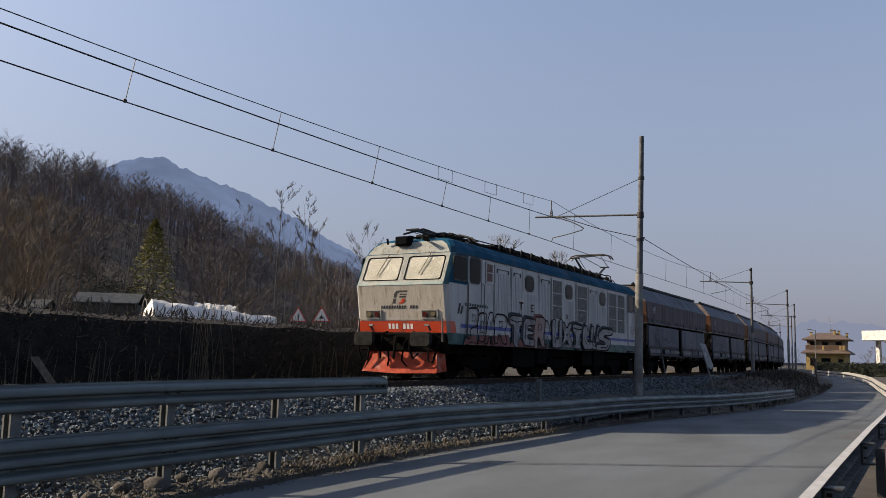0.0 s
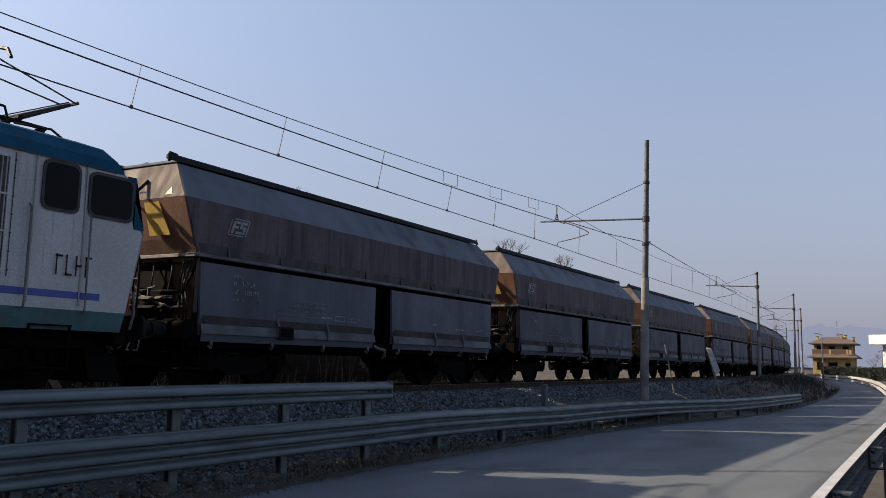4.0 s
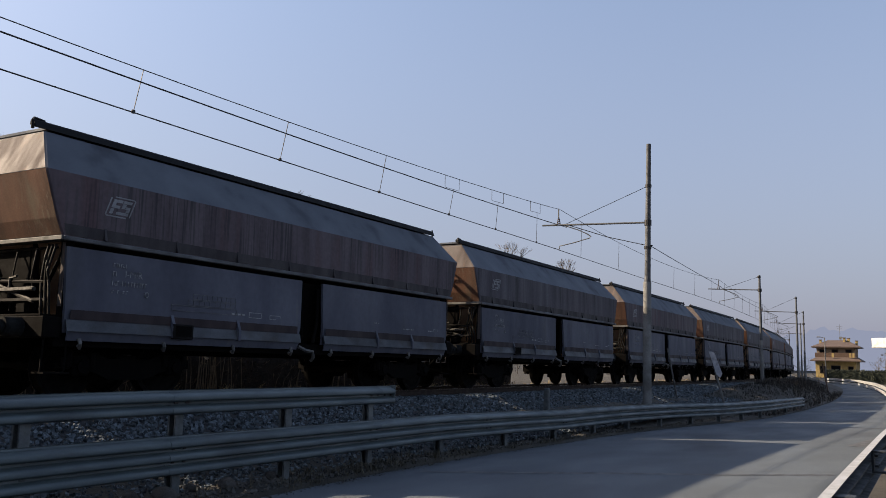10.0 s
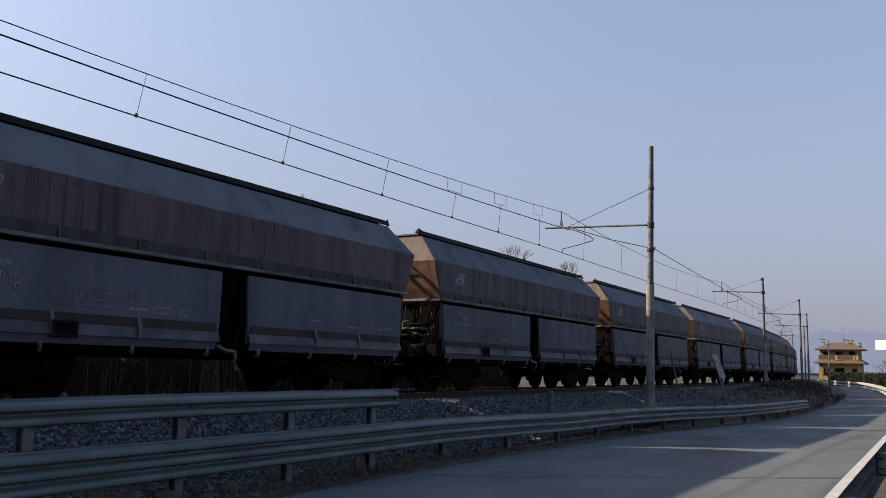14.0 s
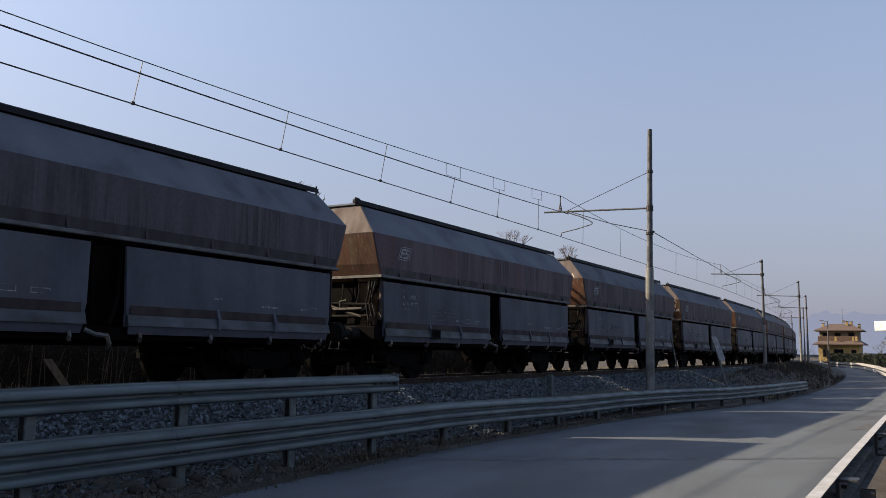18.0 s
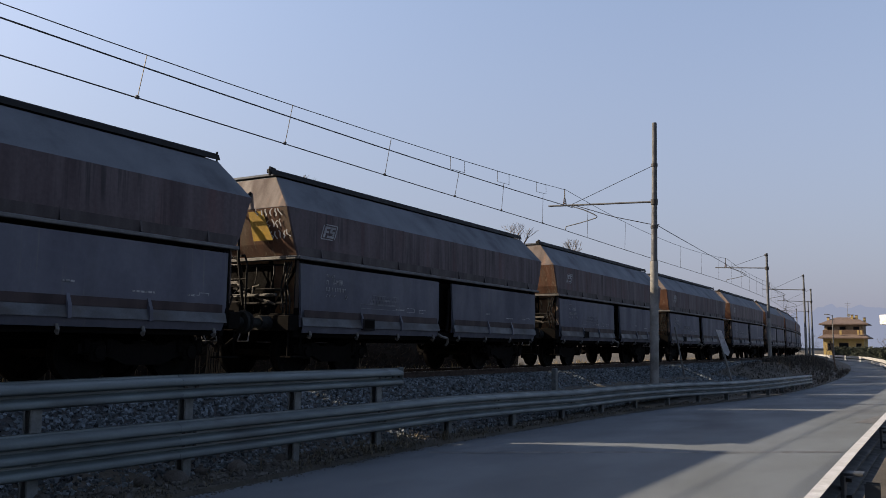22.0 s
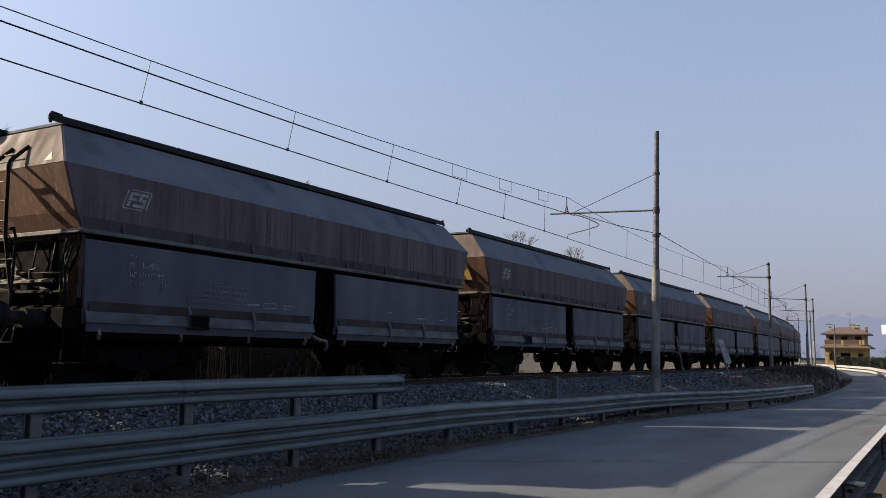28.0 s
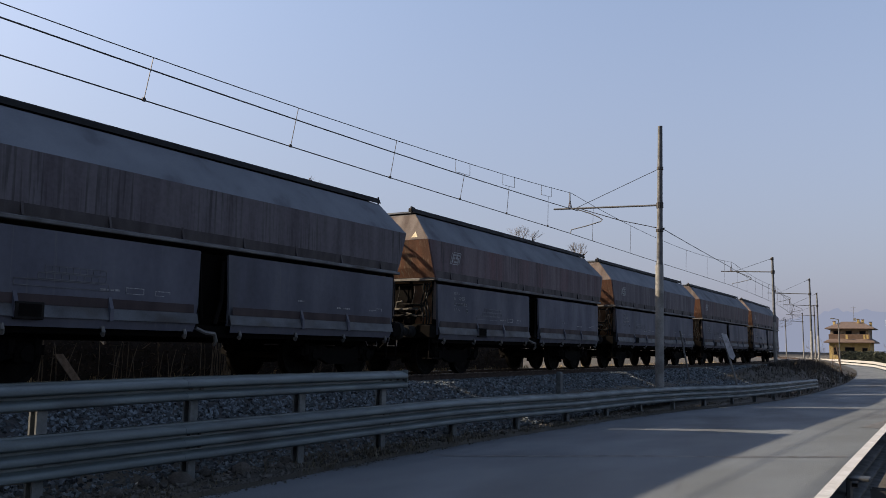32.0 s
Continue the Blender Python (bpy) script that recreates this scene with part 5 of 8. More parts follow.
            part("hand_grip", e, GREYPART, g)
        Yb = lambda y: sy * (LEN / 2 - y)
        e = Mesh()
        rows3 = [[(x1, Yb(yc + 0.1 * abs(x1) ** 2), z1 + 0.03 * abs(x1)) for x1 in [k * (wd / 5) for k in range(-5, 6)]] for yc, z1, wd in ((0.56, 0.72, 1.05), (0.5, 0.52, 1.08), (0.4, 0.34, 1.12), (0.28, 0.16, 1.16))]
        for r0, r1 in zip(rows3, rows3[1:]):        # a curved blade, drawn forward at the foot
            for k in range(10):
                e.slab([r0[k], r0[k + 1], r1[k + 1], r1[k]], (0, sy * -0.03, 0))
        for sx in (-1, 1):
            e.slab([(sx * 1.05, Yb(0.62), 0.72), (sx * 1.16, Yb(0.42), 0.2), (sx * 1.14, Yb(1.0), 0.24), (sx * 1.05, Yb(1.05), 0.7)], (-sx * 0.03, 0, 0))
        part("snow_plough", e, PLOUGH if sy < 0 else GREASE, g, "faded red snow plough, dented" if sy < 0 else "black snow plough")
        e = Mesh()
        e.box(-1.35, 1.35, Yb(0.75), Yb(0.55), 0.75, 1.22, 0.02)
        part("buffer_beam", e, GREASE, g)
        e = Mesh()
        e.box(-0.07, 0.07, Yb(0.6), Yb(0.2), 0.96, 1.12, 0.02)
        e.tube([(0, Yb(0.22), 1.0), (0.03, Yb(0.15), 0.75), (-0.03, Yb(0.2), 0.55)], 0.035, 6)
        part("coupling_hook", e, GREASE, g)
        # roof brow, lamp and horns
        e = Mesh()
        e.slab([(-1.3, Yb(0.76), 3.38), (1.3, Yb(0.76), 3.38), (1.15, Yb(0.86), 3.6), (0.95, Yb(0.96), 3.72), (-0.95, Yb(0.96), 3.72), (-1.15, Yb(0.86), 3.6)], (0, sy * 0.03, 0))
        part("cab_brow", e, LSURROUND, g, "grimy cream roof brow")
        e = Mesh()
        e.box(-0.42, 0.02, Yb(0.98), Yb(0.7), 3.6, 3.86, 0.03)
        hb = part("roof_lamp", e, GREASE, g, "dark box headlamp")
        e = Mesh().box(-0.36, -0.04, Yb(0.7), Yb(0.69), 3.65, 3.82)
        part("lamp_lens", e, glass, hb)
        e = Mesh()
        e.tube([(-0.7, Yb(0.8), 3.66), (-0.7, Yb(0.76), 3.82)], 0.03, 6)
        e.tube([(0.55, Yb(0.9), 3.72), (0.6, Yb(0.6), 3.74)], [0.03, 0.06], 8)
        split("horn", e, GREASE, g)

    def side_plate(name, sx, y0, y1, z0, z1, mat, off=0.004, t=0.01, parent=None, label="", r=0.0):
        e = Mesh()
        x = sx * (W + off)
        if r:
            out = [(x, Y((y0 + y1) / 2 + a), (z0 + z1) / 2 + b) for a, b in Mesh().rounded(0, 0, (y1 - y0) / 2, (z1 - z0) / 2, r)]
        else:
            out = [(x, Y(y0), z0), (x, Y(y1), z0), (x, Y(y1), z1), (x, Y(y0), z1)]
        e.slab(out, (sx * t, 0, 0))
        return part(name, e, mat, parent or g, label)

    for sx in (-1, 1):
        side_plate("blue_stripe", sx, 1.15, LEN - 1.15, 1.4, 1.5, LSTRIPE, 0.002, 0.003)
        for a, b in ((0.52, 1.07), (LEN - 1.07, LEN - 0.52)):
            e = Mesh()
            x = sx * (W + 0.002)
            fr = a < 5
            pts = [(0.42, 2.55), (1.4, 2.55), (1.54, 2.62), (1.54, 3.355), (0.8, 3.355)] if fr else [(0.42, 2.55), (0.62, 2.55), (0.62, 3.355), (0.8, 3.355)]
            e.slab([(x, Y(p if fr else LEN - p), z) for p, z in pts], (sx * 0.004, 0, 0))
            part("cab_band", e, LBLUE, g, "blue cab corner panel")
        for a, b, z0, z1 in ((0.70, 1.43, 2.67, 3.27), (1.66, 2.19, 2.66, 3.3)):
            for f in (0, 1):
                y0, y1 = (a, b) if not f else (LEN - b, LEN - a)
                fr = side_plate("window_frame", sx, y0 - 0.045, y1 + 0.045, z0 - 0.045, z1 + 0.045, BLACK, 0.008, 0.014, r=0.12)
                side_plate("pane", sx, y0, y1, z0, z1, glass, 0.022, 0.004, parent=fr, r=0.1)
        for f in (0, 1):
            fl = lambda a, b: (a, b) if not f else (LEN - b, LEN - a)
            e = Mesh()
            y0, y1 = fl(1.5, 2.34)
            x = sx * (W + 0.004)
            for a, b, c, d in ((y0, y0 + 0.02, 1.3, 3.35), (y1 - 0.02, y1, 1.3, 3.35)):
                e.slab([(x, Y(a), c), (x, Y(b), c), (x, Y(b), d), (x, Y(a), d)], (sx * 0.012, 0, 0))
            dr = part("cab_door", e, SLAT, g)
            e = Mesh()
            for yy in (y0 - 0.06, y1 + 0.06):
                e.tube([(sx * (W + 0.02), Y(yy), 1.2), (sx * (W + 0.07), Y(yy), 1.25), (sx * (W + 0.07), Y(yy), 2.6), (sx * (W + 0.02), Y(yy), 2.65)], 0.015, 5)
            split("door_rail", e, GREYPART, dr)
            e = Mesh()
            for z in (0.4, 0.7, 1.0):
                e.box(sx * (W - 0.12), sx * (W + 0.04), Y(y0 + 0.1), Y(y1 - 0.1), z, z + 0.02)
            for yy in (y0 + 0.1, y1 - 0.1):
                e.box(sx * (W - 0.02), sx * (W + 0.0), Y(yy) - 0.015, Y(yy) + 0.015, 0.4, 1.02)
            part("cab_step", e, GREASE, dr)
        fv = side_plate("vent_frame", sx, 2.56, 3.06, 2.68, 3.3, LWHITE, 0.004, 0.012)
        for z0, z1 in ((3.02, 3.25), (2.76, 2.99)):
            side_plate("vent_grid", sx, 2.64, 2.98, z0, z1, BROWNGRID, 0.017, 0.004, parent=fv)
        # ribbed service panels, oval windows, grilles
        for y0, y1, z0 in ((3.15, 4.15, 1.65), (4.3, 5.0, 1.65), (6.4, 7.28, 1.65), (10.98, 11.85, 1.65)):
            p = side_plate("service_panel", sx, y0, y1, z0, 3.29, LWHITE, 0.004, 0.014)
            e = Mesh()
            n = max(4, int((y1 - y0 - 0.2) / 0.1))
            for k in range(n):
                yy = y0 + 0.13 + (y1 - y0 - 0.26) * k / (n - 1)
                e.tube([(sx * (W + 0.016), Y(yy), z0 + 0.12), (sx * (W + 0.018), Y(yy), 3.05)], 0.016, 5)
            split("rib", e, LWHITE, p)
            e = Mesh()
            for yy in (y0 + 0.12, y1 - 0.12):
                e.box(sx * (W + 0.018), sx * (W + 0.04), Y(yy) - 0.02, Y(yy) + 0.02, 3.06, 3.17)
            e.box(sx * (W + 0.03), sx * (W + 0.04), Y(y0 + 0.12), Y(y1 - 0.12), 3.15, 3.17)
            part("panel_handle", e, BLACK, p)
        for c in (5.62, 8.98, 12.5):
            p = side_plate("window_panel", sx, c - 0.55, c + 0.52, 1.65, 3.3, LWHITE, 0.003, 0.01)
            e = Mesh()
            for k in range(8):
                yy = c - 0.38 + 0.76 * k / 7
                e.tube([(sx * (W + 0.01), Y(yy), 1.8), (sx * (W + 0.012), Y(yy), 2.6)], 0.014, 5)
            split("rib", e, LWHITE, p)
            fr = side_plate("oval_frame", sx, c - 0.36, c + 0.34, 2.68, 3.19, BLACK, 0.012, 0.014, parent=p, r=0.2)
            side_plate("pane", sx, c - 0.3, c + 0.28, 2.73, 3.14, glass, 0.028, 0.004, parent=p, r=0.16)
        for y0, y1, z0 in ((7.46, 8.3, 1.96), (9.77, 10.76, 1.94), (13.16, 14.16, 1.72), (14.28, 15.2, 1.72)):
            p = side_plate("air_grille", sx, y0, y1, z0, 3.23, GRILLE, 0.006, 0.006)
            e = Mesh()
            x0, x1 = sx * (W + 0.012), sx * (W + 0.024)
            n = int((y1 - y0) / 0.062)
            for k in range(n):
                yy = Y(y0 + (y1 - y0) * (k + 0.5) / n)
                e.box(x0, x1, yy - 0.009, yy + 0.009, z0, 3.23)
            split("slat", e, SLAT, p)
            e = Mesh()
            for z in (z0 + (3.23 - z0) / 3, z0 + (3.23 - z0) * 2 / 3):
                e.box(x0, sx * (W + 0.03), Y(y0), Y(y1), z - 0.012, z + 0.012)
            for a, b, c, d in ((y0 - 0.06, y1 + 0.06, z0 - 0.06, z0), (y0 - 0.06, y1 + 0.06, 3.23, 3.29), (y0 - 0.06, y0, z0, 3.23), (y1, y1 + 0.06, z0, 3.23)):
                e.box(sx * (W + 0.004), sx * (W + 0.03), Y(a), Y(b), c, d)
            part("grille_frame", e, LWHITE, p)
        e = Mesh()
        for yy in (3.1, 4.22, 5.04, 6.32, 7.36, 8.4, 9.66, 10.86, 11.9, 13.04, 15.3):
            for k in range(7):
                e.box(sx * (W + 0.002), sx * (W + 0.012), Y(yy) - 0.012, Y(yy) + 0.012, 1.7 + 0.25 * k, 1.72 + 0.25 * k)
        tagged(part("rivets", e, GRILLE, g), kind="stuff")
        e = Mesh()
        for yy in (3.1, 4.22, 6.32, 7.36, 9.66, 10.86, 13.04, 15.3):
            e.box(sx * (W + 0.001), sx * (W + 0.004), Y(yy) - 0.006, Y(yy) + 0.006, 1.62, 3.32)
        split("panel_joint", e, GRILLE, g)
        e = Mesh()
        e.box(sx * (W + 0.001), sx * (W + 0.008), Y(1.0), Y(LEN - 1.0), 3.35, 3.375)
        part("gutter", e, GRILLE, g)
        # graffiti: two words of block letters along the lower side
        def ribbon_on(x, pts, wdt, closed):
            """A painted line of one width along points on the side."""
            v, f, n = [], [], len(pts)
            for i in range(n):
                a = Vector(pts[i - 1] if closed or i else pts[i])
                b = Vector(pts[(i + 1) % n] if closed or i < n - 1 else pts[i])
                c = Vector(pts[i])
                d0, d1 = (c - a), (b - c)
                d = ((d0.normalized() if d0.length else Vector((0, 0))) + (d1.normalized() if d1.length else Vector((0, 0))))
                d = d.normalized() if d.length > 1e-3 else Vector((1, 0))
                nn = Vector((-d.y, d.x)) * wdt / 2
                v += [(x, Y(c.x + nn.x), c.y + nn.y), (x, Y(c.x - nn.x), c.y - nn.y)]
            for i in range(n if closed else n - 1):
                j = (i + 1) % n
                f.append((2 * i, 2 * i + 1, 2 * j + 1, 2 * j))
            return Mesh().add(v, f)

        rr = random.Random(11 if sx > 0 else 5)

        def spray(letter, y0, y1, z0, z1, fill, shade, width, slant=0.1, rounds=1):
            """One sprayed block letter: its shadow, its fill, its outline and the strokes inside it."""
            outer, inner = LETTERS[letter]
            put = lambda pts, dy=0.0, dz=0.0: [(y0 + (y1 - y0) * (a + slant * (b - 0.5)) + dy, z0 + (z1 - z0) * b + dz) for a, b in pts]
            loose = [(a + rr.gauss(0, 0.025), b + rr.gauss(0, 0.025)) for a, b in outer]

            def soft(pts):
                for _ in range(rounds):
                    pts = [q for i in range(len(pts)) for q in (tuple(Vector(pts[i - 1]).lerp(Vector(pts[i]), 0.18)), tuple(Vector(pts[i - 1]).lerp(Vector(pts[i]), 0.82)))]
                return pts

            x = sx * (W + 0.034 + 0.004 * (spray.count % 3))
            spray.count += 1
            lay = lambda pts, off: Mesh().add([(x + sx * off, Y(a), b) for a, b in pts], [tuple(range(len(pts)))])
            gf = None
            if shade:
                gf = part("graffiti_shadow", lay(soft(put(loose, -0.13, 0.09)), 0.0), shade, g)
            out = soft(put(loose))
            if fill:
                gf = part("graffiti_fill", lay(out, 0.0012), fill, g)
            line_ob = part("graffiti_outline", ribbon_on(x + sx * 0.0024, out, width, True), SPRAYB, gf or g)
            for k, pts in enumerate(inner):
                part("graffiti_stroke", ribbon_on(x + sx * 0.003, put(pts), width * 0.75, len(pts) > 3), SPRAYB, gf or g)
            for k in range(3):              # runs of paint
                a = y0 + (y1 - y0) * rr.uniform(0.1, 0.9)
                zt = z0 + (z1 - z0) * rr.uniform(0.1, 0.4)
                part("paint_run", ribbon_on(x + sx * 0.0028, [(a, zt), (a + 0.01, zt - rr.uniform(0.1, 0.25))], 0.014, False), SPRAYB, gf or g)

        spray.count = 0
        for y0, y1, z0, z1 in ((1.3, 2.1, 0.96, 1.22), (2.1, 2.9, 0.96, 1.26), (2.9, 4.2, 0.96, 1.3), (4.2, 5.2, 0.96, 1.2), (5.2, 6.3, 0.96, 1.18), (6.3, 7.1, 0.96, 1.1)):
            e = Mesh().slab([(sx * (W + 0.03), Y(y0), z0), (sx * (W + 0.03), Y(y1), z0), (sx * (W + 0.03), Y(y1 - 0.1), z1), (sx * (W + 0.03), Y(y0 + 0.12), z1 - 0.06)], (sx * 0.001, 0, 0))
            part("graffiti_fill", e, SPRAYR, g, "dull red sprayed patch")
        for job in (("P", 1.42, 2.12, 1.12, 1.95, None, None, 0.045, 0.2, 2), ("O", 2.05, 2.62, 1.06, 1.86, None, None, 0.045, 0.1, 2), ("A", 2.5, 3.2, 1.0, 1.9, None, None, 0.045, 0.1, 2),
                    ("R", 3.12, 4.0, 1.02, 1.88, None, None, 0.045, 0.1, 2), ("T", 4.1, 5.12, 0.98, 1.88, SPRAYW, SPRAYG, 0.042, 0.04, 1), ("E", 5.1, 5.98, 0.98, 1.86, SPRAYW, SPRAYG, 0.042, 0.04, 1),
                    ("R", 5.96, 6.9, 0.98, 1.95, SPRAYD, SPRAYR, 0.042, 0.06, 1), ("N", 6.8, 7.5, 1.0, 1.85, None, None, 0.042, 0.1, 2), ("U", 7.38, 8.36, 0.98, 1.95, SPRAYW, None, 0.042, 0.04, 2),
                    ("X", 8.22, 9.3, 1.08, 1.88, SPRAYW, None, 0.06, 0.06, 1), ("T", 9.22, 10.4, 1.0, 1.84, SPRAYL, SPRAYG, 0.06, 0.08, 1), ("L", 10.3, 11.35, 0.98, 1.84, SPRAYL, SPRAYG, 0.06, 0.1, 1),
                    ("U", 11.1, 12.1, 1.0, 1.86, SPRAYL, SPRAYG, 0.06, 0.12, 1), ("S", 11.9, 13.5, 0.98, 1.8, SPRAYL, SPRAYG, 0.06, 0.3, 1)):
            spray(*job)
        e = Mesh()
        x = sx * (W + 0.036)
        for c, rows2 in ((4.95, ((-0.16, 0.16, 2.28, 2.32), (-0.02, 0.03, 2.08, 2.32))), (5.75, ((-0.02, 0.14, 2.26, 2.3), (-0.04, 0.0, 2.06, 2.3), (-0.02, 0.1, 2.16, 2.19), (-0.02, 0.14, 2.06, 2.1)))):
            for a, b, c0, c1 in rows2:
                e.box(x, x + sx * 0.001, Y(c + a), Y(c + b), c0, c1)
        for dy in (-0.1, 0.1):
            e.slab([(x, Y(8.75 - dy), 1.98), (x, Y(8.79 - dy), 1.98), (x, Y(8.79 + dy), 2.16), (x, Y(8.75 + dy), 2.16)], (sx * 0.001, 0, 0))
        for k in range(4):                  # small scrawl on the rear cab door
            y1 = 16.0 + 0.16 * k
            e.box(x, x + sx * 0.001, Y(y1), Y(y1 + 0.025), 1.72, 2.02)
            e.box(x, x + sx * 0.001, Y(y1), Y(y1 + 0.11), (1.98, 1.72, 1.86, 1.99)[k], (2.01, 1.75, 1.89, 2.02)[k])
        part("spray_tag", e, SPRAYB, g)
        e = Mesh()
        y1 = 8.15
        while y1 < 10.1:                    # small number bars on the skirt
            l = rr.uniform(0.05, 0.1)
            e.box(sx * (W + 0.046), sx * (W + 0.047), Y(y1), Y(y1 + l), 1.03, 1.12)
            y1 += l + rr.choice((0.03, 0.03, 0.1))
        tagged(part("skirt_number", e, SPRAYW, g, "small white number bars"), kind="stuff")
        e = Mesh()
        y1 = 1.36
        while y1 < 2.7:                     # company name as bars beside the emblem
            e.box(sx * (W + 0.004), sx * (W + 0.006), Y(y1), Y(y1 + 0.065), 1.99, 2.07)
            y1 += 0.1
        tagged(part("name_bars", e, GRILLE, g, "dark name bars"), kind="stuff")
        e = Mesh()
        for yy0 in (0.95, ):
            x = sx * (W + 0.004)
            for a, b, c, d in ((0.0, 0.1, 1.76, 2.04), (0.14, 0.24, 1.76, 1.98)):
                e.slab([(x, Y(yy0 + a), c), (x, Y(yy0 + b), c), (x, Y(yy0 + b + 0.1), d), (x, Y(yy0 + a + 0.1), d)], (sx * 0.002, 0, 0))
        part("side_emblem", e, GRILLE, g)
        # equipment boxes under the floor
        e = Mesh()
        for y0, y1, z0 in ((4.6, 6.3, 0.35), (6.5, 7.3, 0.45), (10.6, 11.6, 0.4), (11.8, 13.0, 0.35)):
            e.box(sx * 0.85, sx * (W - 0.08), Y(y0), Y(y1), z0, 0.94, 0.03)
        split("equipment_box", e, GREASE, g)
    e = Mesh().box(-1.1, 1.1, Y(0.9), Y(LEN - 0.9), 0.7, 0.96)
    part("underframe", e, GREASE, g)
    # roof gear: rows of slanted covers with curved cables over them
    for sx in (-1, 1):
        e, ribs = Mesh(), Mesh()
        for k in range(12):
            y0 = 4.25 + 0.8 * k
            e.slab([(sx * 0.5, Y(y0), 3.84), (sx * 0.5, Y(y0 + 0.05), 4.0), (sx * 0.5, Y(y0 + 0.16), 4.05), (sx * 0.5, Y(y0 + 0.6), 4.05), (sx * 0.5, Y(y0 + 0.74), 3.98), (sx * 0.5, Y(y0 + 0.77), 3.84)], (sx * 0.34, 0, 0))
            ribs.tube([(sx * 1.0, Y(y0 + 0.02), 3.76), (sx * 0.97, Y(y0 + 0.14), 3.98), (sx * 0.9, Y(y0 + 0.34), 4.07), (sx * 0.84, Y(y0 + 0.5), 4.07), (sx * 0.9, Y(y0 + 0.72), 3.98), (sx * 1.0, Y(y0 + 0.82), 3.76)], 0.024, 5)
        split("roof_cover", e, ROOFGEAR, g)
        split("roof_cable", ribs, ROOFRIB, g, "dull grey roof cable")
        e = Mesh()
        for x, z in ((0.98, 3.84), (0.92, 3.93)):
            e.tube([(sx * x, Y(3.9), z), (sx * x, Y(14.0), z)], 0.022, 5)
        part("roof_railing", e, ROOFGEAR, g)
    e = Mesh()
    rr = random.Random(2)
    for k in range(9):
        yy = 4.3 + 1.1 * k
        e.box(-0.55 + rr.uniform(-0.1, 0.1), 0.5 + rr.uniform(-0.1, 0.2), Y(yy), Y(yy + rr.uniform(0.5, 0.95)), 3.86, 3.95 + rr.uniform(0, 0.12), 0.03)
    part("roof_equipment", e, ROOFGEAR, g)
    e = Mesh()
    for k in range(46):                 # cable runs and small fittings
        yy = 2.0 + 13.0 * rr.random()
        x, z, l = rr.uniform(-0.95, 0.95), rr.uniform(3.9, 4.1), rr.uniform(0.4, 1.6)
        if k % 3 == 0:
            e.box(x - 0.1, x + 0.1, Y(yy), Y(yy + 0.25), 3.8, z, 0.02)
        else:
            dx = rr.uniform(-0.25, 0.25)
            e.tube([(x, Y(yy), 3.82), (x, Y(yy + 0.1), z), (x + dx, Y(yy + l), z), (x + dx, Y(yy + l + 0.1), 3.82)], 0.022, 5)
    split("roof_fitting", e, ROOFGEAR, g)
    for sx in (-1, 1):
        e = Mesh()
        e.box(sx * 0.66, sx * 0.84, Y(3.6), Y(14.4), 3.8, 3.96, 0.02)
        part("cable_trough", e, ROOFGEAR, g)
    e = Mesh()
    for yy in (3.9, 6.2, 8.8, 11.2, 13.8):
        for x in (-0.4, 0.45):
            for k in range(4):
                e.tube([(x, Y(yy), 3.9 + 0.06 * k), (x, Y(yy), 3.93 + 0.06 * k)], 0.06, 8)
    e2 = part("roof_insulator", e, INSUL, g)
    e = Mesh()
    e.tube([(0.45, Y(2.2), 4.12), (0.45, Y(8.8), 4.16), (-0.4, Y(9.2), 4.16), (-0.4, Y(15.8), 4.14)], 0.018, 5)
    part("busbar", e, ROOFGEAR, g)
    for mid, lift in ((2.75, 0.0), (15.25, 1.0)):
        b = Mesh()
        for x in (-0.55, 0.55):
            b.tube([(x, Y(mid - 1.05), 4.0), (x, Y(mid + 1.05), 4.0)], 0.035, 6)
            for dy in (-0.95, 0.95):
                for k in range(3):
                    b.tube([(x, Y(mid + dy), 3.8 + 0.06 * k), (x, Y(mid + dy), 3.84 + 0.06 * k)], 0.075, 8)
        for dy in (-0.6, 0.6):
            b.tube([(-0.6, Y(mid + dy), 4.06), (0.6, Y(mid + dy), 4.06)], 0.045, 7)
        b.tube([(0.1, Y(mid - 0.55), 4.05), (0.1, Y(mid + 0.5), 4.05)], 0.07, 7)
        b.tube([(-0.25, Y(mid - 0.5), 4.03), (-0.25, Y(mid + 0.8), 4.03)], 0.04, 6)
        base = part("pantograph_base", b, ROOFGEAR, g)
        arms, thin = Mesh(), Mesh()
        kz = 4.06 + 0.61 * lift
        hz = 4.1 + 0.89 * lift
        for sy in (-1, 1):
            knee = mid + sy * 1.82
            arms.tube([(0, Y(mid + sy * 0.6), 4.06), (0, Y(knee), kz)], [0.06, 0.035], 6)
            thin.tube([(0.12, Y(mid + sy * 0.5), 4.1), (0.1, Y(knee - sy * 0.1), kz)], 0.012, 4)
            for x in (-0.3, 0.3):
                thin.tube([(x * 0.5, Y(knee), kz), (x * 1.3, Y(mid + sy * 0.16), hz - 0.05)], 0.014, 5)
            arms.tube([(-0.2, Y(knee), kz), (0.2, Y(knee), kz)], 0.03, 6)
            yy = mid + sy * 0.17
            arms.tube([(-0.92, Y(yy), hz - 0.2), (-0.82, Y(yy), hz - 0.06), (-0.6, Y(yy), hz), (0.6, Y(yy), hz), (0.82, Y(yy), hz - 0.06), (0.92, Y(yy), hz - 0.2)], 0.03, 6)
        for x in (-0.5, 0.0, 0.5):
            thin.tube([(x, Y(mid - 0.2), hz - 0.02), (x, Y(mid + 0.2), hz - 0.02)], 0.018, 5)
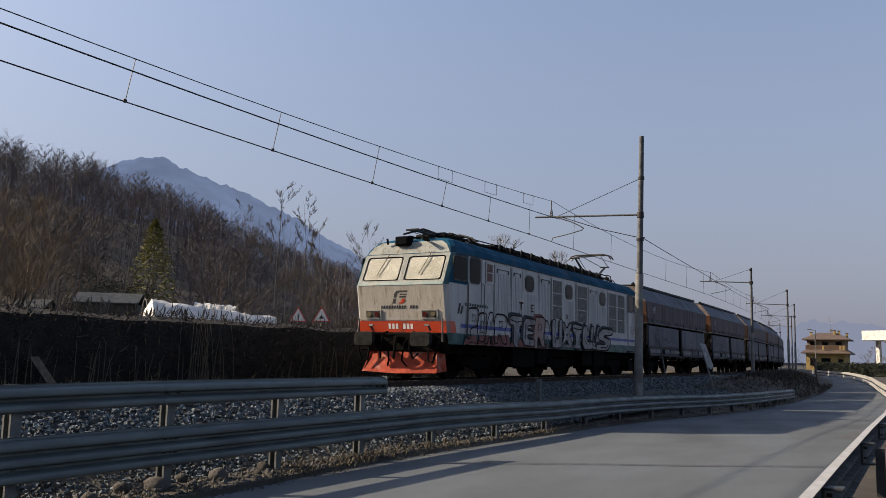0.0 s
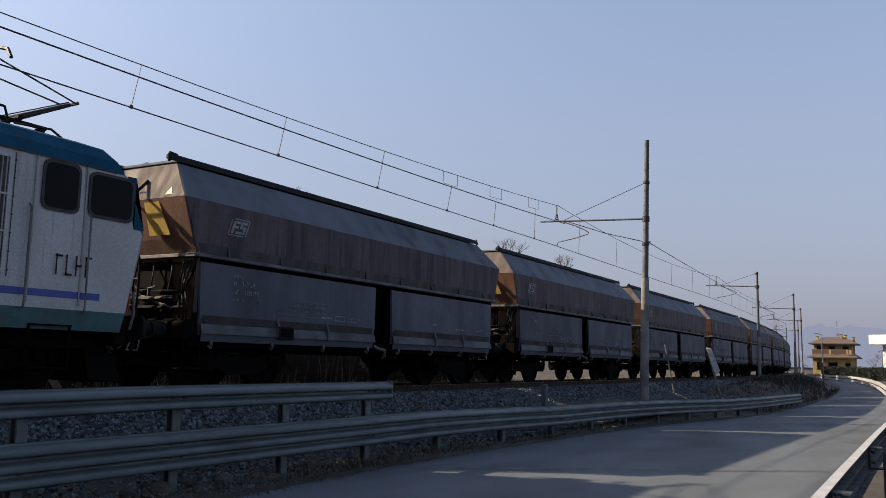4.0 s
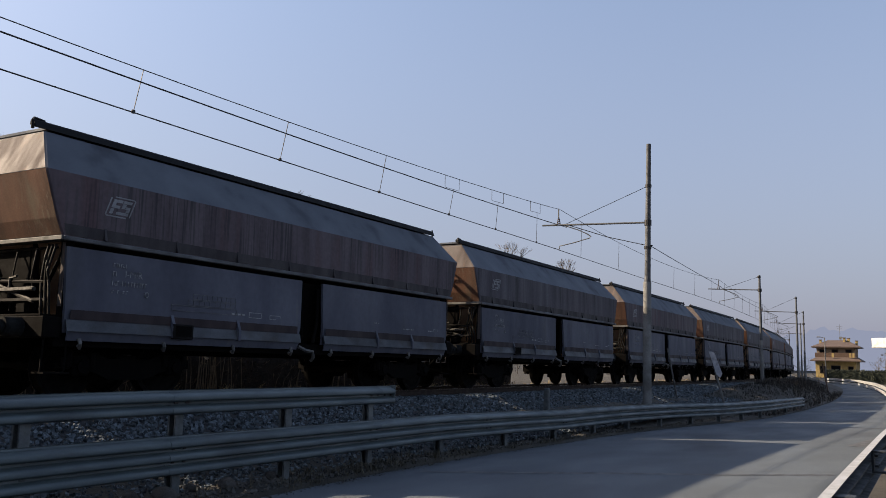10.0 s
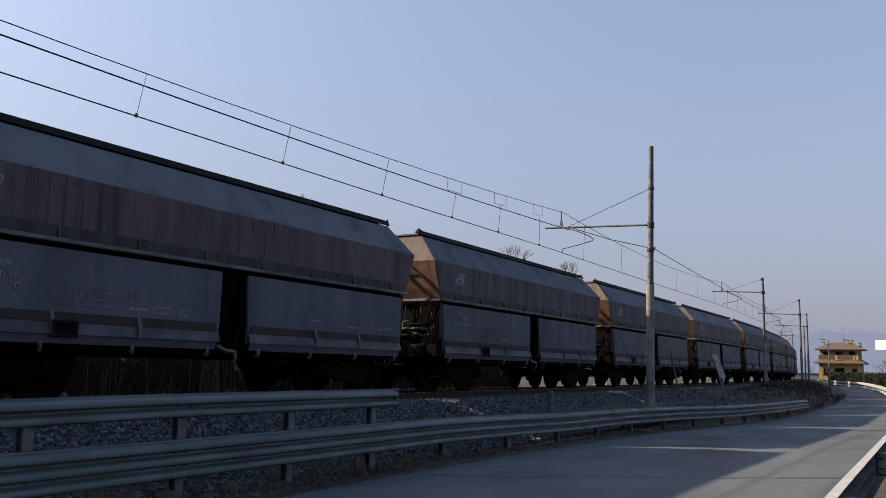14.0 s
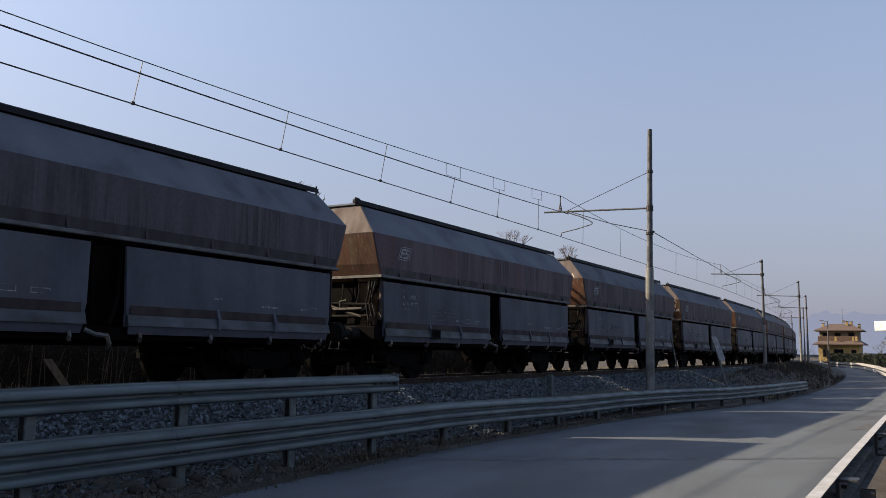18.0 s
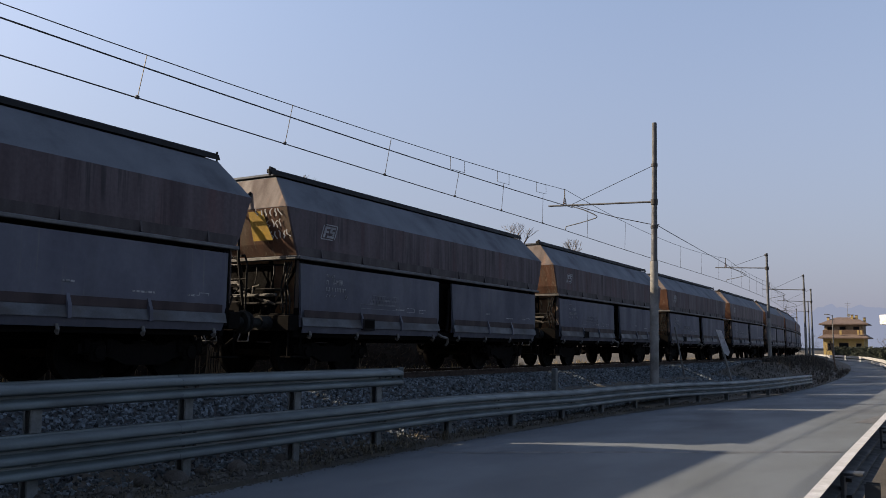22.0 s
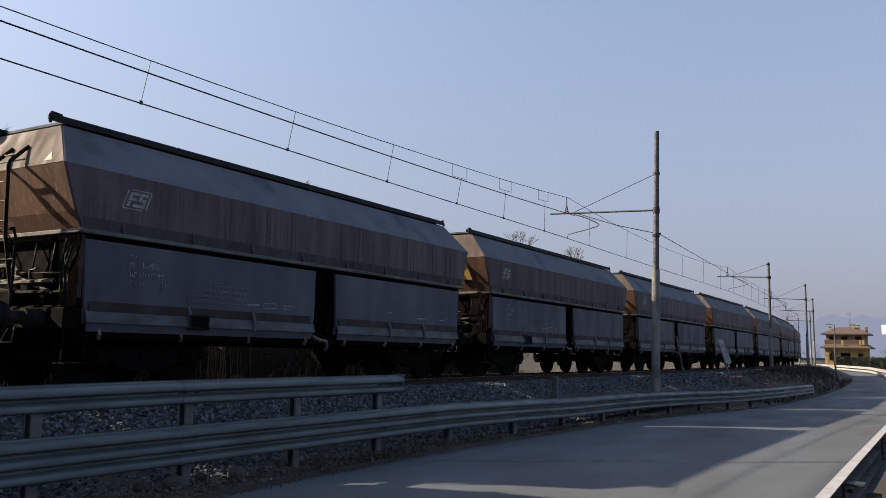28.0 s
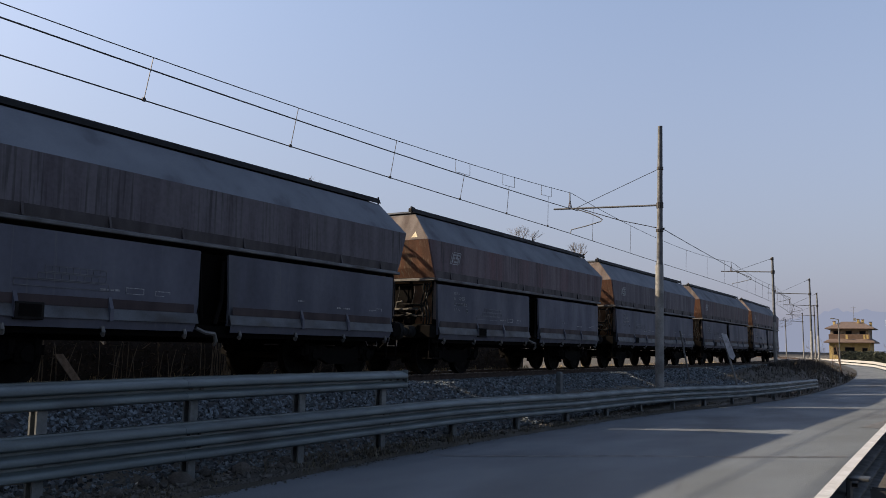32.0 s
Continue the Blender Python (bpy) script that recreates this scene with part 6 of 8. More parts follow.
        split("pantograph_arm", arms, PANTO, base, "dark steel arm")
        split("pantograph_rod", thin, PANTO, base)
    e = Mesh()
    e.tube([(-0.3, Y(0.95), 3.95), (0.0, Y(1.5), 4.16), (0.1, Y(4.4), 4.02)], 0.03, 5)
    e.tube([(0.35, Y(0.9), 3.9), (0.4, Y(2.0), 4.1), (0.42, Y(4.2), 4.05)], 0.022, 5)
    for x in (-0.6, 0.62):
        e.tube([(x, Y(LEN - 2.2), 3.95), (x, Y(LEN - 1.6), 4.0), (x, Y(LEN - 1.1), 3.76)], 0.02, 5)
    split("roof_line", e, ROOFRIB, g, "worn copper roof line")
    for c in (2.95, LEN / 2, LEN - 2.95):
        bogie(g, Y(c), 0.6, 1.075)
    return g


engine = make_engine()
engine.matrix_basis = line_pose(-22.08 + LEN / 2 + 40.7)

# ---- road marks, seams and cracks ----
def flat(name, pts, mat, label, lift=0.006, parent=None):
    """A thin film on the road through plan points."""
    def z_at(x, y):
        l, r = TRACK_X + ROAD_L(y), TRACK_X + ROAD_R(y)
        return road_z(y) + 0.02 * (1 - abs((x - l) / (r - l) * 2 - 1)) + lift + fall(x - TRACK_X, y)
    m = Mesh()
    m.add([(x, y, z_at(x, y)) for x, y in pts], [tuple(range(len(pts)))])
    o = m.ob(name, mat, parent)
    return tagged(o, label, "road mark", kind="structure") if not parent else o


def strip(name, pts, wdt, mat, label, lift=0.005, seed=0):
    """A crack or seam of uneven width along plan points."""
    rr = random.Random(seed)
    jit = 0.02
    fine = []
    for (x0, y0), (x1, y1) in zip(pts, pts[1:]):
        n = max(2, int(math.hypot(x1 - x0, y1 - y0) / 0.15))
        for k in range(n):
            t = k / n
            fine.append((x0 + (x1 - x0) * t + rr.uniform(-1, 1) * jit, y0 + (y1 - y0) * t + rr.uniform(-1, 1) * jit))
    fine.append(pts[-1])
    m = Mesh()
    for i, (x, y) in enumerate(fine):
        a, b = fine[max(0, i - 1)], fine[min(len(fine) - 1, i + 1)]
        d = Vector((b[0] - a[0], b[1] - a[1])).normalized()
        w = wdt * rr.uniform(0.4, 0.55)
        l, r = TRACK_X + ROAD_L(y), TRACK_X + ROAD_R(y)
        z = road_z(y) + 0.02 * (1 - abs((x - l) / (r - l) * 2 - 1)) + lift + fall(x - TRACK_X, y)
        m.v += [(x - d.y * w, y + d.x * w, z), (x + d.y * w, y - d.x * w, z)]
    for i in range(len(fine) - 1):
        m.f.append((2 * i, 2 * i + 1, 2 * i + 3, 2 * i + 2))
    return tagged(m.ob(name, mat), label, "road mark", kind="structure")


strip("road_seam", [(-7.34, 12.06), (-6.77, 12.22), (-5.12, 12.9), (-3.12, 13.8), (-1.48, 14.83)], 0.2, SEAL, "dark sealed seam across the road", seed=1)
strip("road_seam", [(-3.74, 32.32), (-2.52, 32.05), (-1.38, 31.65)], 0.3, SEAL, "dark sealed seam across the road", seed=2)
flat("road_patch", [(-1.88, 21.96), (-1.17, 21.46), (-1.15, 26.24), (-1.49, 26.48)], PATCH, "darker patch of older asphalt")
for k, pts in enumerate([[(-4.87, 11.19), (-4.73, 10.58), (-4.87, 10.16), (-5.12, 9.42)], [(-4.03, 11.78), (-4.23, 10.83), (-4.48, 10.19), (-4.53, 9.68)], [(-2.72, 12.33), (-3.02, 11.05), (-2.82, 10.02)],
                         [(-2.31, 17.36), (-2.72, 15.72), (-2.42, 14.82)], [(-3.73, 9.12), (-3.43, 9.97), (-3.63, 10.79)]]):
    strip("road_crack", pts, 0.007, PATCH, "thin crack in the asphalt", seed=10 + k)

# ---- stones of the ballast, sleepers ----
def stones(name, spots, mat, label, sub=0):
    """Many small broken stones: spots are (x, y, z, size)."""
    rr = random.Random(21)
    base = [(-1, -1, -1), (1, -1, -1), (1, 1, -1), (-1, 1, -1), (-1, -1, 1), (1, -1, 1), (1, 1, 1), (-1, 1, 1)]
    fc = [(3, 2, 1, 0), (4, 5, 6, 7), (0, 1, 5, 4), (1, 2, 6, 5), (2, 3, 7, 6), (3, 0, 4, 7)]
    m = Mesh()
    for x, y, z, s in spots:
        e = Euler((rr.uniform(0, 6), rr.uniform(0, 6), rr.uniform(0, 6))).to_matrix()
        o = len(m.v)
        for b in base:
            p = e @ Vector((b[0] * s * rr.uniform(0.45, 1.0), b[1] * s * rr.uniform(0.35, 0.85), b[2] * s * rr.uniform(0.3, 0.75)))
            m.v.append((x + p.x, y + p.y, z + p.z))
        m.f += [tuple(i + o for i in f) for f in fc]
    return tagged(m.ob(name, mat), label, "stones", kind="stuff")


rr = random.Random(4)
spots = []


def bed_z(u, s):
    z = float(np.interp(u, [p[0] for p in prof], [p[1] for p in prof]))
    return z + (0.25 * smooth(38, 60, s) if u > 3 else 0)


for _ in range(34000):
    s = 1.5 + 60 * rr.random() ** 1.7
    u = rr.uniform(0.95, 3.85)
    k = 1 + max(0, s - 22) / 40
    p = line(s, u, bed_z(u, s) + 0.01)
    spots.append((p.x, p.y, p.z, rr.uniform(0.022, 0.046) * k))
for _ in range(3500):
    s, u = rr.uniform(4, 40), rr.uniform(-3.4, -1.0)
    p = line(s, u, bed_z(u, s) + 0.01)
    spots.append((p.x, p.y, p.z, rr.uniform(0.03, 0.055)))
stones("ballast_stones", spots, STONE, "grey crushed ballast stones beside the rails")
spots = []
for _ in range(2600):
    s, u = 1.5 + 24 * rr.random(), rr.gauss(4.05, 0.3)
    if u < ROAD_L(s) - 0.03:
        p = line(s, u, ground_z(s, u) + 0.005)
        spots.append((p.x, p.y, p.z, rr.uniform(0.015, 0.05)))
for _ in range(2600):                   # fine grit that blurs the road's edge
    s = 1.5 + 34 * rr.random() ** 1.3
    u = ROAD_L(s) + rr.gauss(0.0, 0.09)
    p = line(s, u, road_z(s) + fall(u, s) + 0.004 if u > ROAD_L(s) else ground_z(s, u) + 0.005)
    spots.append((p.x, p.y, p.z, rr.uniform(0.006, 0.018)))
stones("verge_rubble", spots, surface("verge rubble stone", (0.08, 0.077, 0.07), (0.045, 0.042, 0.037), 15, 0.95, vary=0.5, island=True), "brown rubble and small stones under the guard rail")
boulder = Mesh()
bm = bmesh.new()
bmesh.ops.create_icosphere(bm, subdivisions=2, radius=1)
for v in bm.verts:
    v.co *= 1 + 0.22 * noise.noise(v.co * 1.3)
boulder.add([tuple(v.co) for v in bm.verts], [tuple(v.index for v in f.verts) for f in bm.faces])
bm.free()
proto_stone = None
for x, y, s in ((-8.02, 7.35, 0.13), (-8.1, 8.45, 0.12), (-8.2, 7.0, 0.1), (-7.95, 6.35, 0.09), (-8.25, 9.5, 0.09), (-8.1, 10.6, 0.07), (-8.05, 5.6, 0.1), (-8.3, 8.0, 0.08), (-8.15, 12.6, 0.08),
                (-7.9, 7.8, 0.06), (-8.0, 9.1, 0.055)):
    m = pose(x, y, ground_z(y, x - TRACK_X) + s * 0.4, 0, rr.uniform(-20, 20), rr.uniform(0, 360))
    if proto_stone is None:
        proto_stone = boulder.ob("rounded_stone", FIELDSTONE, smooth=True)
        tagged(proto_stone, "rounded grey-brown field stone lying under the guard rail", "stone", "stones under the guard rail")
        o = proto_stone
    else:
        o = proto_stone.copy()
        scene.collection.objects.link(o)
    o.matrix_basis = m
    o.scale = (s * 1.2, s, s * 0.85)
sl = Mesh().box(-1.15, 1.15, -0.13, 0.13, -0.33, -0.165, 0.02)
first = part("sleeper", sl, SLEEPER, track)
for k in range(110):
    s = -2 + 0.6 * k
    o = first if k == 0 else first.copy()
    if k:
        scene.collection.objects.link(o)
    o.matrix_basis = line_pose(s)

# ---- dry grass ----
STRAW = surface("dry straw grass", (0.36, 0.28, 0.15), (0.24, 0.17, 0.09), 8, 0.9, vary=0.45, island=True)
TWIG = surface("bare brown twigs", (0.075, 0.053, 0.039), (0.048, 0.034, 0.027), 4, 0.9, vary=0.4, island=True)


def blades(name, spots, mat, label, category="grass", bend=0.5):
    """Tufts of thin bent blades: spots are (x, y, z, height, count)."""
    rr = random.Random(31)
    m = Mesh()
    for x, y, z, hgt, n in spots:
        for _ in range(n):
            a, t = rr.uniform(0, 6.283), rr.uniform(0.1, bend)
            l = hgt * rr.uniform(0.5, 1.1)
            w = rr.uniform(0.004, 0.009) * (1 + hgt)
            dx, dy = math.cos(a), math.sin(a)
            bx, by = x + rr.gauss(0, 0.06), y + rr.gauss(0, 0.06)
            o = len(m.v)
            m.v += [(bx - dy * w, by + dx * w, z - 0.02), (bx + dy * w, by - dx * w, z - 0.02),
                    (bx + dx * l * t * 0.4 - dy * w * 0.8, by + dy * l * t * 0.4 + dx * w * 0.8, z + l * 0.6), (bx + dx * l * t * 0.4 + dy * w * 0.8, by + dy * l * t * 0.4 - dx * w * 0.8, z + l * 0.6),
                    (bx + dx * l * t * 1.2, by + dy * l * t * 1.2, z + l * (0.95 - 0.3 * t))]
            m.f += [(o, o + 1, o + 3, o + 2), (o + 2, o + 3, o + 4)]
    return tagged(m.ob(name, mat), label, category, kind="stuff")


spots = []
for _ in range(600):
    s = 2 + 44 * rr.random() ** 1.3
    u = rr.gauss(4.38, 0.16) if rr.random() < 0.75 else rr.uniform(3.7, 4.6)
    u = min(u, ROAD_L(s) - 0.02)
    p = line(s, u, ground_z(s, u))
    spots.append((p.x, p.y, p.z, rr.uniform(0.03, 0.1), rr.randint(4, 8)))
for _ in range(150):
    s = rr.gauss(11.6, 1.6)
    u = rr.uniform(3.75, 4.5)
    p = line(s, u, ground_z(s, u))
    spots.append((p.x, p.y, p.z, rr.uniform(0.07, 0.22), rr.randint(5, 9)))
blades("verge_grass", spots, surface("dull verge straw", (0.1, 0.085, 0.055), (0.05, 0.042, 0.028), 8, 0.9, vary=0.5, island=True), "dry straw-coloured grass along the road edge", bend=2.0)
spots = []
for _ in range(2600):
    s, u = rr.uniform(3, 75), rr.uniform(-4.6, -2.4)
    p = line(s, u, ground_z(s, u))
    spots.append((p.x, p.y, p.z, rr.uniform(0.15, 0.5), rr.randint(5, 10)))
blades("trackside_grass", spots, STRAW, "dry grass and weeds behind the track", bend=0.9)
spots = []
for _ in range(2600):
    s = rr.uniform(40, 82)
    u = rr.uniform(2.7, ROAD_L(s) - 0.05)
    p = line(s, u, ground_z(s, u))
    spots.append((p.x, p.y, p.z, rr.uniform(0.1, 0.4) * (1.4 if 52 < s < 72 else 0.6), rr.randint(4, 9)))
blades("bank_grass", spots, surface("brown bank grass", (0.042, 0.035, 0.026), (0.024, 0.02, 0.015), 5, 0.9, vary=0.4, island=True), "brown dry grass on the bank beside the road", bend=0.9)

# ---- the hedge behind the track ----
HEDGE_X = -17.2
HEDGELEAF = surface("brown hedge leaf", (0.03, 0.021, 0.015), (0.014, 0.01, 0.008), 6, 0.9, vary=0.75, island=True)
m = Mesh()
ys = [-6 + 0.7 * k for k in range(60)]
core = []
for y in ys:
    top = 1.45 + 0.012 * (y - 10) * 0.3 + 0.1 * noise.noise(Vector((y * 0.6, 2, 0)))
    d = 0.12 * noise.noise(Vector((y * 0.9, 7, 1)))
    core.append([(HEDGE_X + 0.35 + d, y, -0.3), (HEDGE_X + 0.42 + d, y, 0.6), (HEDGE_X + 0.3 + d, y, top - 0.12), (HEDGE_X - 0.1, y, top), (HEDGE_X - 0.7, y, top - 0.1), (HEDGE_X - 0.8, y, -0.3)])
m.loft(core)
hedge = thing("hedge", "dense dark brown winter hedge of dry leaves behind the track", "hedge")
# solid dark body, painted as the shade inside the hedge
part("hedge_core", m, surface("hedge inner shade", (0.011, 0.0085, 0.006), (0.006, 0.005, 0.004), 3, 0.95, bump=1.0, bump_scale=18), hedge)
m = Mesh()
for _ in range(26000):
    y = rr.uniform(1, 35)
    k = rr.random()
    z = rr.uniform(-0.25, 1.5)
    x = HEDGE_X + 0.4 + rr.gauss(0.04, 0.07) + 0.12 * noise.noise(Vector((y * 0.9, 7, 1)))
    if k < 0.25:
        x, z = HEDGE_X + rr.uniform(-0.7, 0.4), 1.45 + 0.1 * noise.noise(Vector((y * 0.6, 2, 0))) + rr.gauss(0.02, 0.05)
    s = rr.uniform(0.015, 0.045) if k > 0.25 else rr.uniform(0.012, 0.03)
    a = Vector((rr.gauss(0, 1), rr.gauss(0, 1), rr.gauss(0, 1))).normalized() * s
    b = Vector((rr.gauss(0, 1), rr.gauss(0, 1), rr.gauss(0, 1))).normalized() * s * 0.7
    o = len(m.v)
    c = Vector((x, y, z))
    m.v += [tuple(c - a), tuple(c + b), tuple(c + a), tuple(c - b)]
    m.f.append((o, o + 1, o + 2, o + 3))
tagged(part("hedge_leaves", m, HEDGELEAF, hedge), kind="stuff")
PALESTEM = surface("pale dead stems", (0.125, 0.105, 0.075), (0.08, 0.066, 0.048), 6, 0.9)
m = Mesh()
for cy, n, hh in ((16.6, 26, 1.75), (13.1, 8, 1.1), (14.6, 7, 0.9), (19.6, 8, 0.7), (11.2, 8, 1.2), (22.0, 12, 1.3)):
    for _ in range(n):
        y = cy + rr.gauss(0, 0.45)
        l = hh * rr.uniform(0.5, 1.05)
        dy, dx = rr.gauss(0, 0.14) * l, rr.uniform(0, 0.15)
        x = HEDGE_X + 0.62
        m.tube([(x, y, -0.25), (x + dx * 0.5, y + dy * 0.4, -0.2 + l * 0.55), (x + dx, y + dy, -0.2 + l)], [0.012, 0.009, 0.004], 4)
split("dead_stem", m, PALESTEM, hedge, "pale dead stem against the hedge")
m = Mesh()                              # loose twigs that stand out of the hedge
for _ in range(1500):
    y = rr.uniform(1, 35)
    top = rr.random() < 0.55
    x, z = (HEDGE_X + rr.uniform(-0.5, 0.4), 1.35 + rr.uniform(0, 0.08)) if top else (HEDGE_X + 0.42, rr.uniform(-0.2, 1.3))
    l = rr.uniform(0.15, 0.55) if top else rr.uniform(0.15, 0.4)
    d = Vector((rr.gauss(0, 0.3), rr.gauss(0, 0.5), 1.0)) if top else Vector((rr.uniform(0.2, 0.9), rr.gauss(0, 0.6), rr.uniform(-0.2, 1.0)))
    d = d.normalized() * l
    w2 = d.cross(Vector((rr.gauss(0, 1), rr.gauss(0, 1), rr.gauss(0, 1)))).normalized() * rr.uniform(0.005, 0.011)
    o = len(m.v)
    c = Vector((x, y, z))
    m.v += [tuple(c - w2), tuple(c + w2), tuple(c + d * 0.6 + w2 * 0.8 + Vector((0, 0.04, 0))), tuple(c + d)]
    m.f.append((o, o + 1, o + 2, o + 3))
tagged(part("hedge_brush", m, surface("grey-brown hedge twigs", (0.1, 0.078, 0.056), (0.05, 0.04, 0.03), 6, 0.9, vary=0.5, island=True), hedge), kind="stuff")
plank = thing("leaning_plank", "weathered wooden plank leaning by the hedge", "plank")
part("board", Mesh().slab([(-16.25, 11.9, -0.35), (-16.25, 12.12, -0.35), (-16.6, 11.72, 0.42), (-16.6, 11.5, 0.42)], (-0.03, 0, 0)), surface("grey wood", (0.13, 0.1, 0.07), (0.08, 0.06, 0.042), 9, 0.85), plank)

# ---- garden behind the hedge: tunnels, sheds, warning signs ----
FOIL = surface("white plastic sheet", (0.72, 0.7, 0.66), (0.6, 0.58, 0.54), 2.5, 0.45, bump=0.6, bump_scale=5, stain=(0.5, 0.47, 0.42), stain_scale=1.5)


def tunnel(a, b, r0, r1, h0, h1):
    t = thing("poly_tunnel", "low garden tunnel covered with wrinkled white plastic sheet", "tunnel", "garden tunnels")
    a, b = Vector(a), Vector(b)
    d = (b - a).normalized()
    side = Vector((d.y, -d.x, 0))
    m = Mesh()
    rings = []
    n = 22
    for i in range(n + 1):
        k = i / n
        p = a + (b - a) * k
        r, hh = r0 + (r1 - r0) * k, h0 + (h1 - h0) * k
        if i == 0:
            r, hh = r * 0.6, hh * 0.86
        ring = []
        for j in range(17):
            g = math.pi * j / 16
            w = 1 + 0.05 * noise.noise(Vector((k * 9, j * 0.6, a.x)))
            ring.append(tuple(p + side * (r * math.cos(g) * w) + Vector((0, 0, hh * math.sin(g) ** 0.8 * w + 0.02 * (i % 2)))))
        rings.append(ring)
    for i in range(n):
        for j in range(16):
            m.add([rings[i][j], rings[i][j + 1], rings[i + 1][j + 1], rings[i + 1][j]], [(0, 1, 2, 3)])
    m.add(rings[0], [tuple(range(17))])
    part("plastic_cover", m, FOIL, t, smooth=True)
    m = Mesh()
    for k in (0.0, 0.25, 0.5, 0.75, 1.0):
        p = a + (b - a) * k
        r, hh = (r0 + (r1 - r0) * k) * 1.02, (h0 + (h1 - h0) * k) * 1.02
        m.tube([p + side * (r * math.cos(math.pi * j / 12)) + Vector((0, 0, hh * math.sin(math.pi * j / 12) ** 0.8)) for j in range(13)], 0.02, 5)
    part("hoop", m, GREYPART, t)


tunnel((-23.4, 20.4, 0), (-20.9, 24.3, 0), 0.95, 0.6, 2.32, 1.9)
tunnel((-36.8, 35.6, hill(-36, 36)), (-34.5, 36.8, hill(-36, 36)), 0.8, 0.8, 3.35 - hill(-36, 36), 3.2 - hill(-36, 36))
SHEDWOOD = surface("dark shed boards", (0.06, 0.06, 0.055), (0.035, 0.035, 0.03), 5, 0.9, stretch=(1, 1, 0.2))
TIN = surface("dark shed roof sheet", (0.03, 0.036, 0.034), (0.02, 0.023, 0.022), 4, 0.6)


def shed(x, y, w, d, hh, turn):
    s = thing("garden_shed", "small dark wooden garden shed with a sheet roof", "shed", "garden sheds", pose(x, y, hill(x, y) - 0.1, 0, 0, turn))
    m = Mesh()
    m.loft([[(-w / 2, -d / 2, 0), (w / 2, -d / 2, 0), (w / 2, d / 2, 0), (-w / 2, d / 2, 0)], [(-w / 2, -d / 2, hh), (w / 2, -d / 2, hh), (w / 2, d / 2, hh), (-w / 2, d / 2, hh)]])
    part("wall", m, SHEDWOOD, s)
    m = Mesh()
    m.slab([(-w / 2 - 0.2, -d / 2 - 0.25, hh - 0.02), (w / 2 + 0.2, -d / 2 - 0.25, hh - 0.02), (w / 2 + 0.2, 0, hh + 0.55), (-w / 2 - 0.2, 0, hh + 0.55)], (0, 0, 0.05))
    m.slab([(-w / 2 - 0.2, d / 2 + 0.25, hh - 0.02), (w / 2 + 0.2, d / 2 + 0.25, hh - 0.02), (w / 2 + 0.2, 0, hh + 0.55), (-w / 2 - 0.2, 0, hh + 0.55)], (0, 0, 0.05))
    part("roof", m, TIN, s, "dull green-grey sheet metal roof")
    part("window", Mesh().box(-0.5, 0.1, -d / 2 - 0.02, -d / 2 + 0.02, hh * 0.5, hh * 0.8), FOIL, s)
    part("door", Mesh().box(w / 2 - 0.9, w / 2 - 0.2, -d / 2 - 0.03, -d / 2 + 0.01, 0.05, hh * 0.85), SHEDWOOD, s)


shed(-37.6, 30.5, 2.9, 2.0, 3.05 - hill(-37.6, 30.5), 38)
shed(-43.2, 30.0, 1.5, 1.6, 2.75 - hill(-43.2, 30), 30)
SIGNRED = surface("sign red", (0.6, 0.04, 0.03), rough=0.4)
SIGNWHITE = surface("sign white", (0.85, 0.84, 0.8), rough=0.4)


def warning_sign(x, y, z, s, turn, mark):
    g = thing("warning_sign", "triangular road warning sign with a red border on a steel post", "road sign", "warning signs behind the hedge", pose(x, y, 0, 0, 0, turn))
    part("post", Mesh().tube([(0, 0.03, -0.1), (0, 0.03, z + s * 0.8)], 0.03, 8), GREYPART, g)
    tri = lambda k, off: [(-s / 2 * k, off, z + s * 0.29 * (1 - k)), (s / 2 * k, off, z + s * 0.29 * (1 - k)), (0, off, z + s * 0.29 * (1 - k) + s * 0.866 * k)]
    pl = part("plate", Mesh().slab(tri(1.0, 0.0), (0, 0.012, 0)), SIGNRED, g, "red bordered plate")
    part("white_field", Mesh().slab(tri(0.8, -0.003), (0, 0.002, 0)), SIGNWHITE, pl)
    mk = Mesh()
    for a, b, c, d in mark:
        mk.box(a * s, b * s, -0.006, -0.004, z + c * s, z + d * s)
    part("symbol", mk, BLACK, pl, "black symbol")


warning_sign(-20.4, 25.0, 1.78, 0.66, 40, [(-0.03, 0.03, 0.13, 0.42), (0.03, 0.1, 0.3, 0.36)])
warning_sign(-19.3, 25.0, 1.78, 0.66, 38, [(-0.16, 0.16, 0.15, 0.19), (-0.1, 0.1, 0.2, 0.3), (-0.03, 0.03, 0.3, 0.4)])

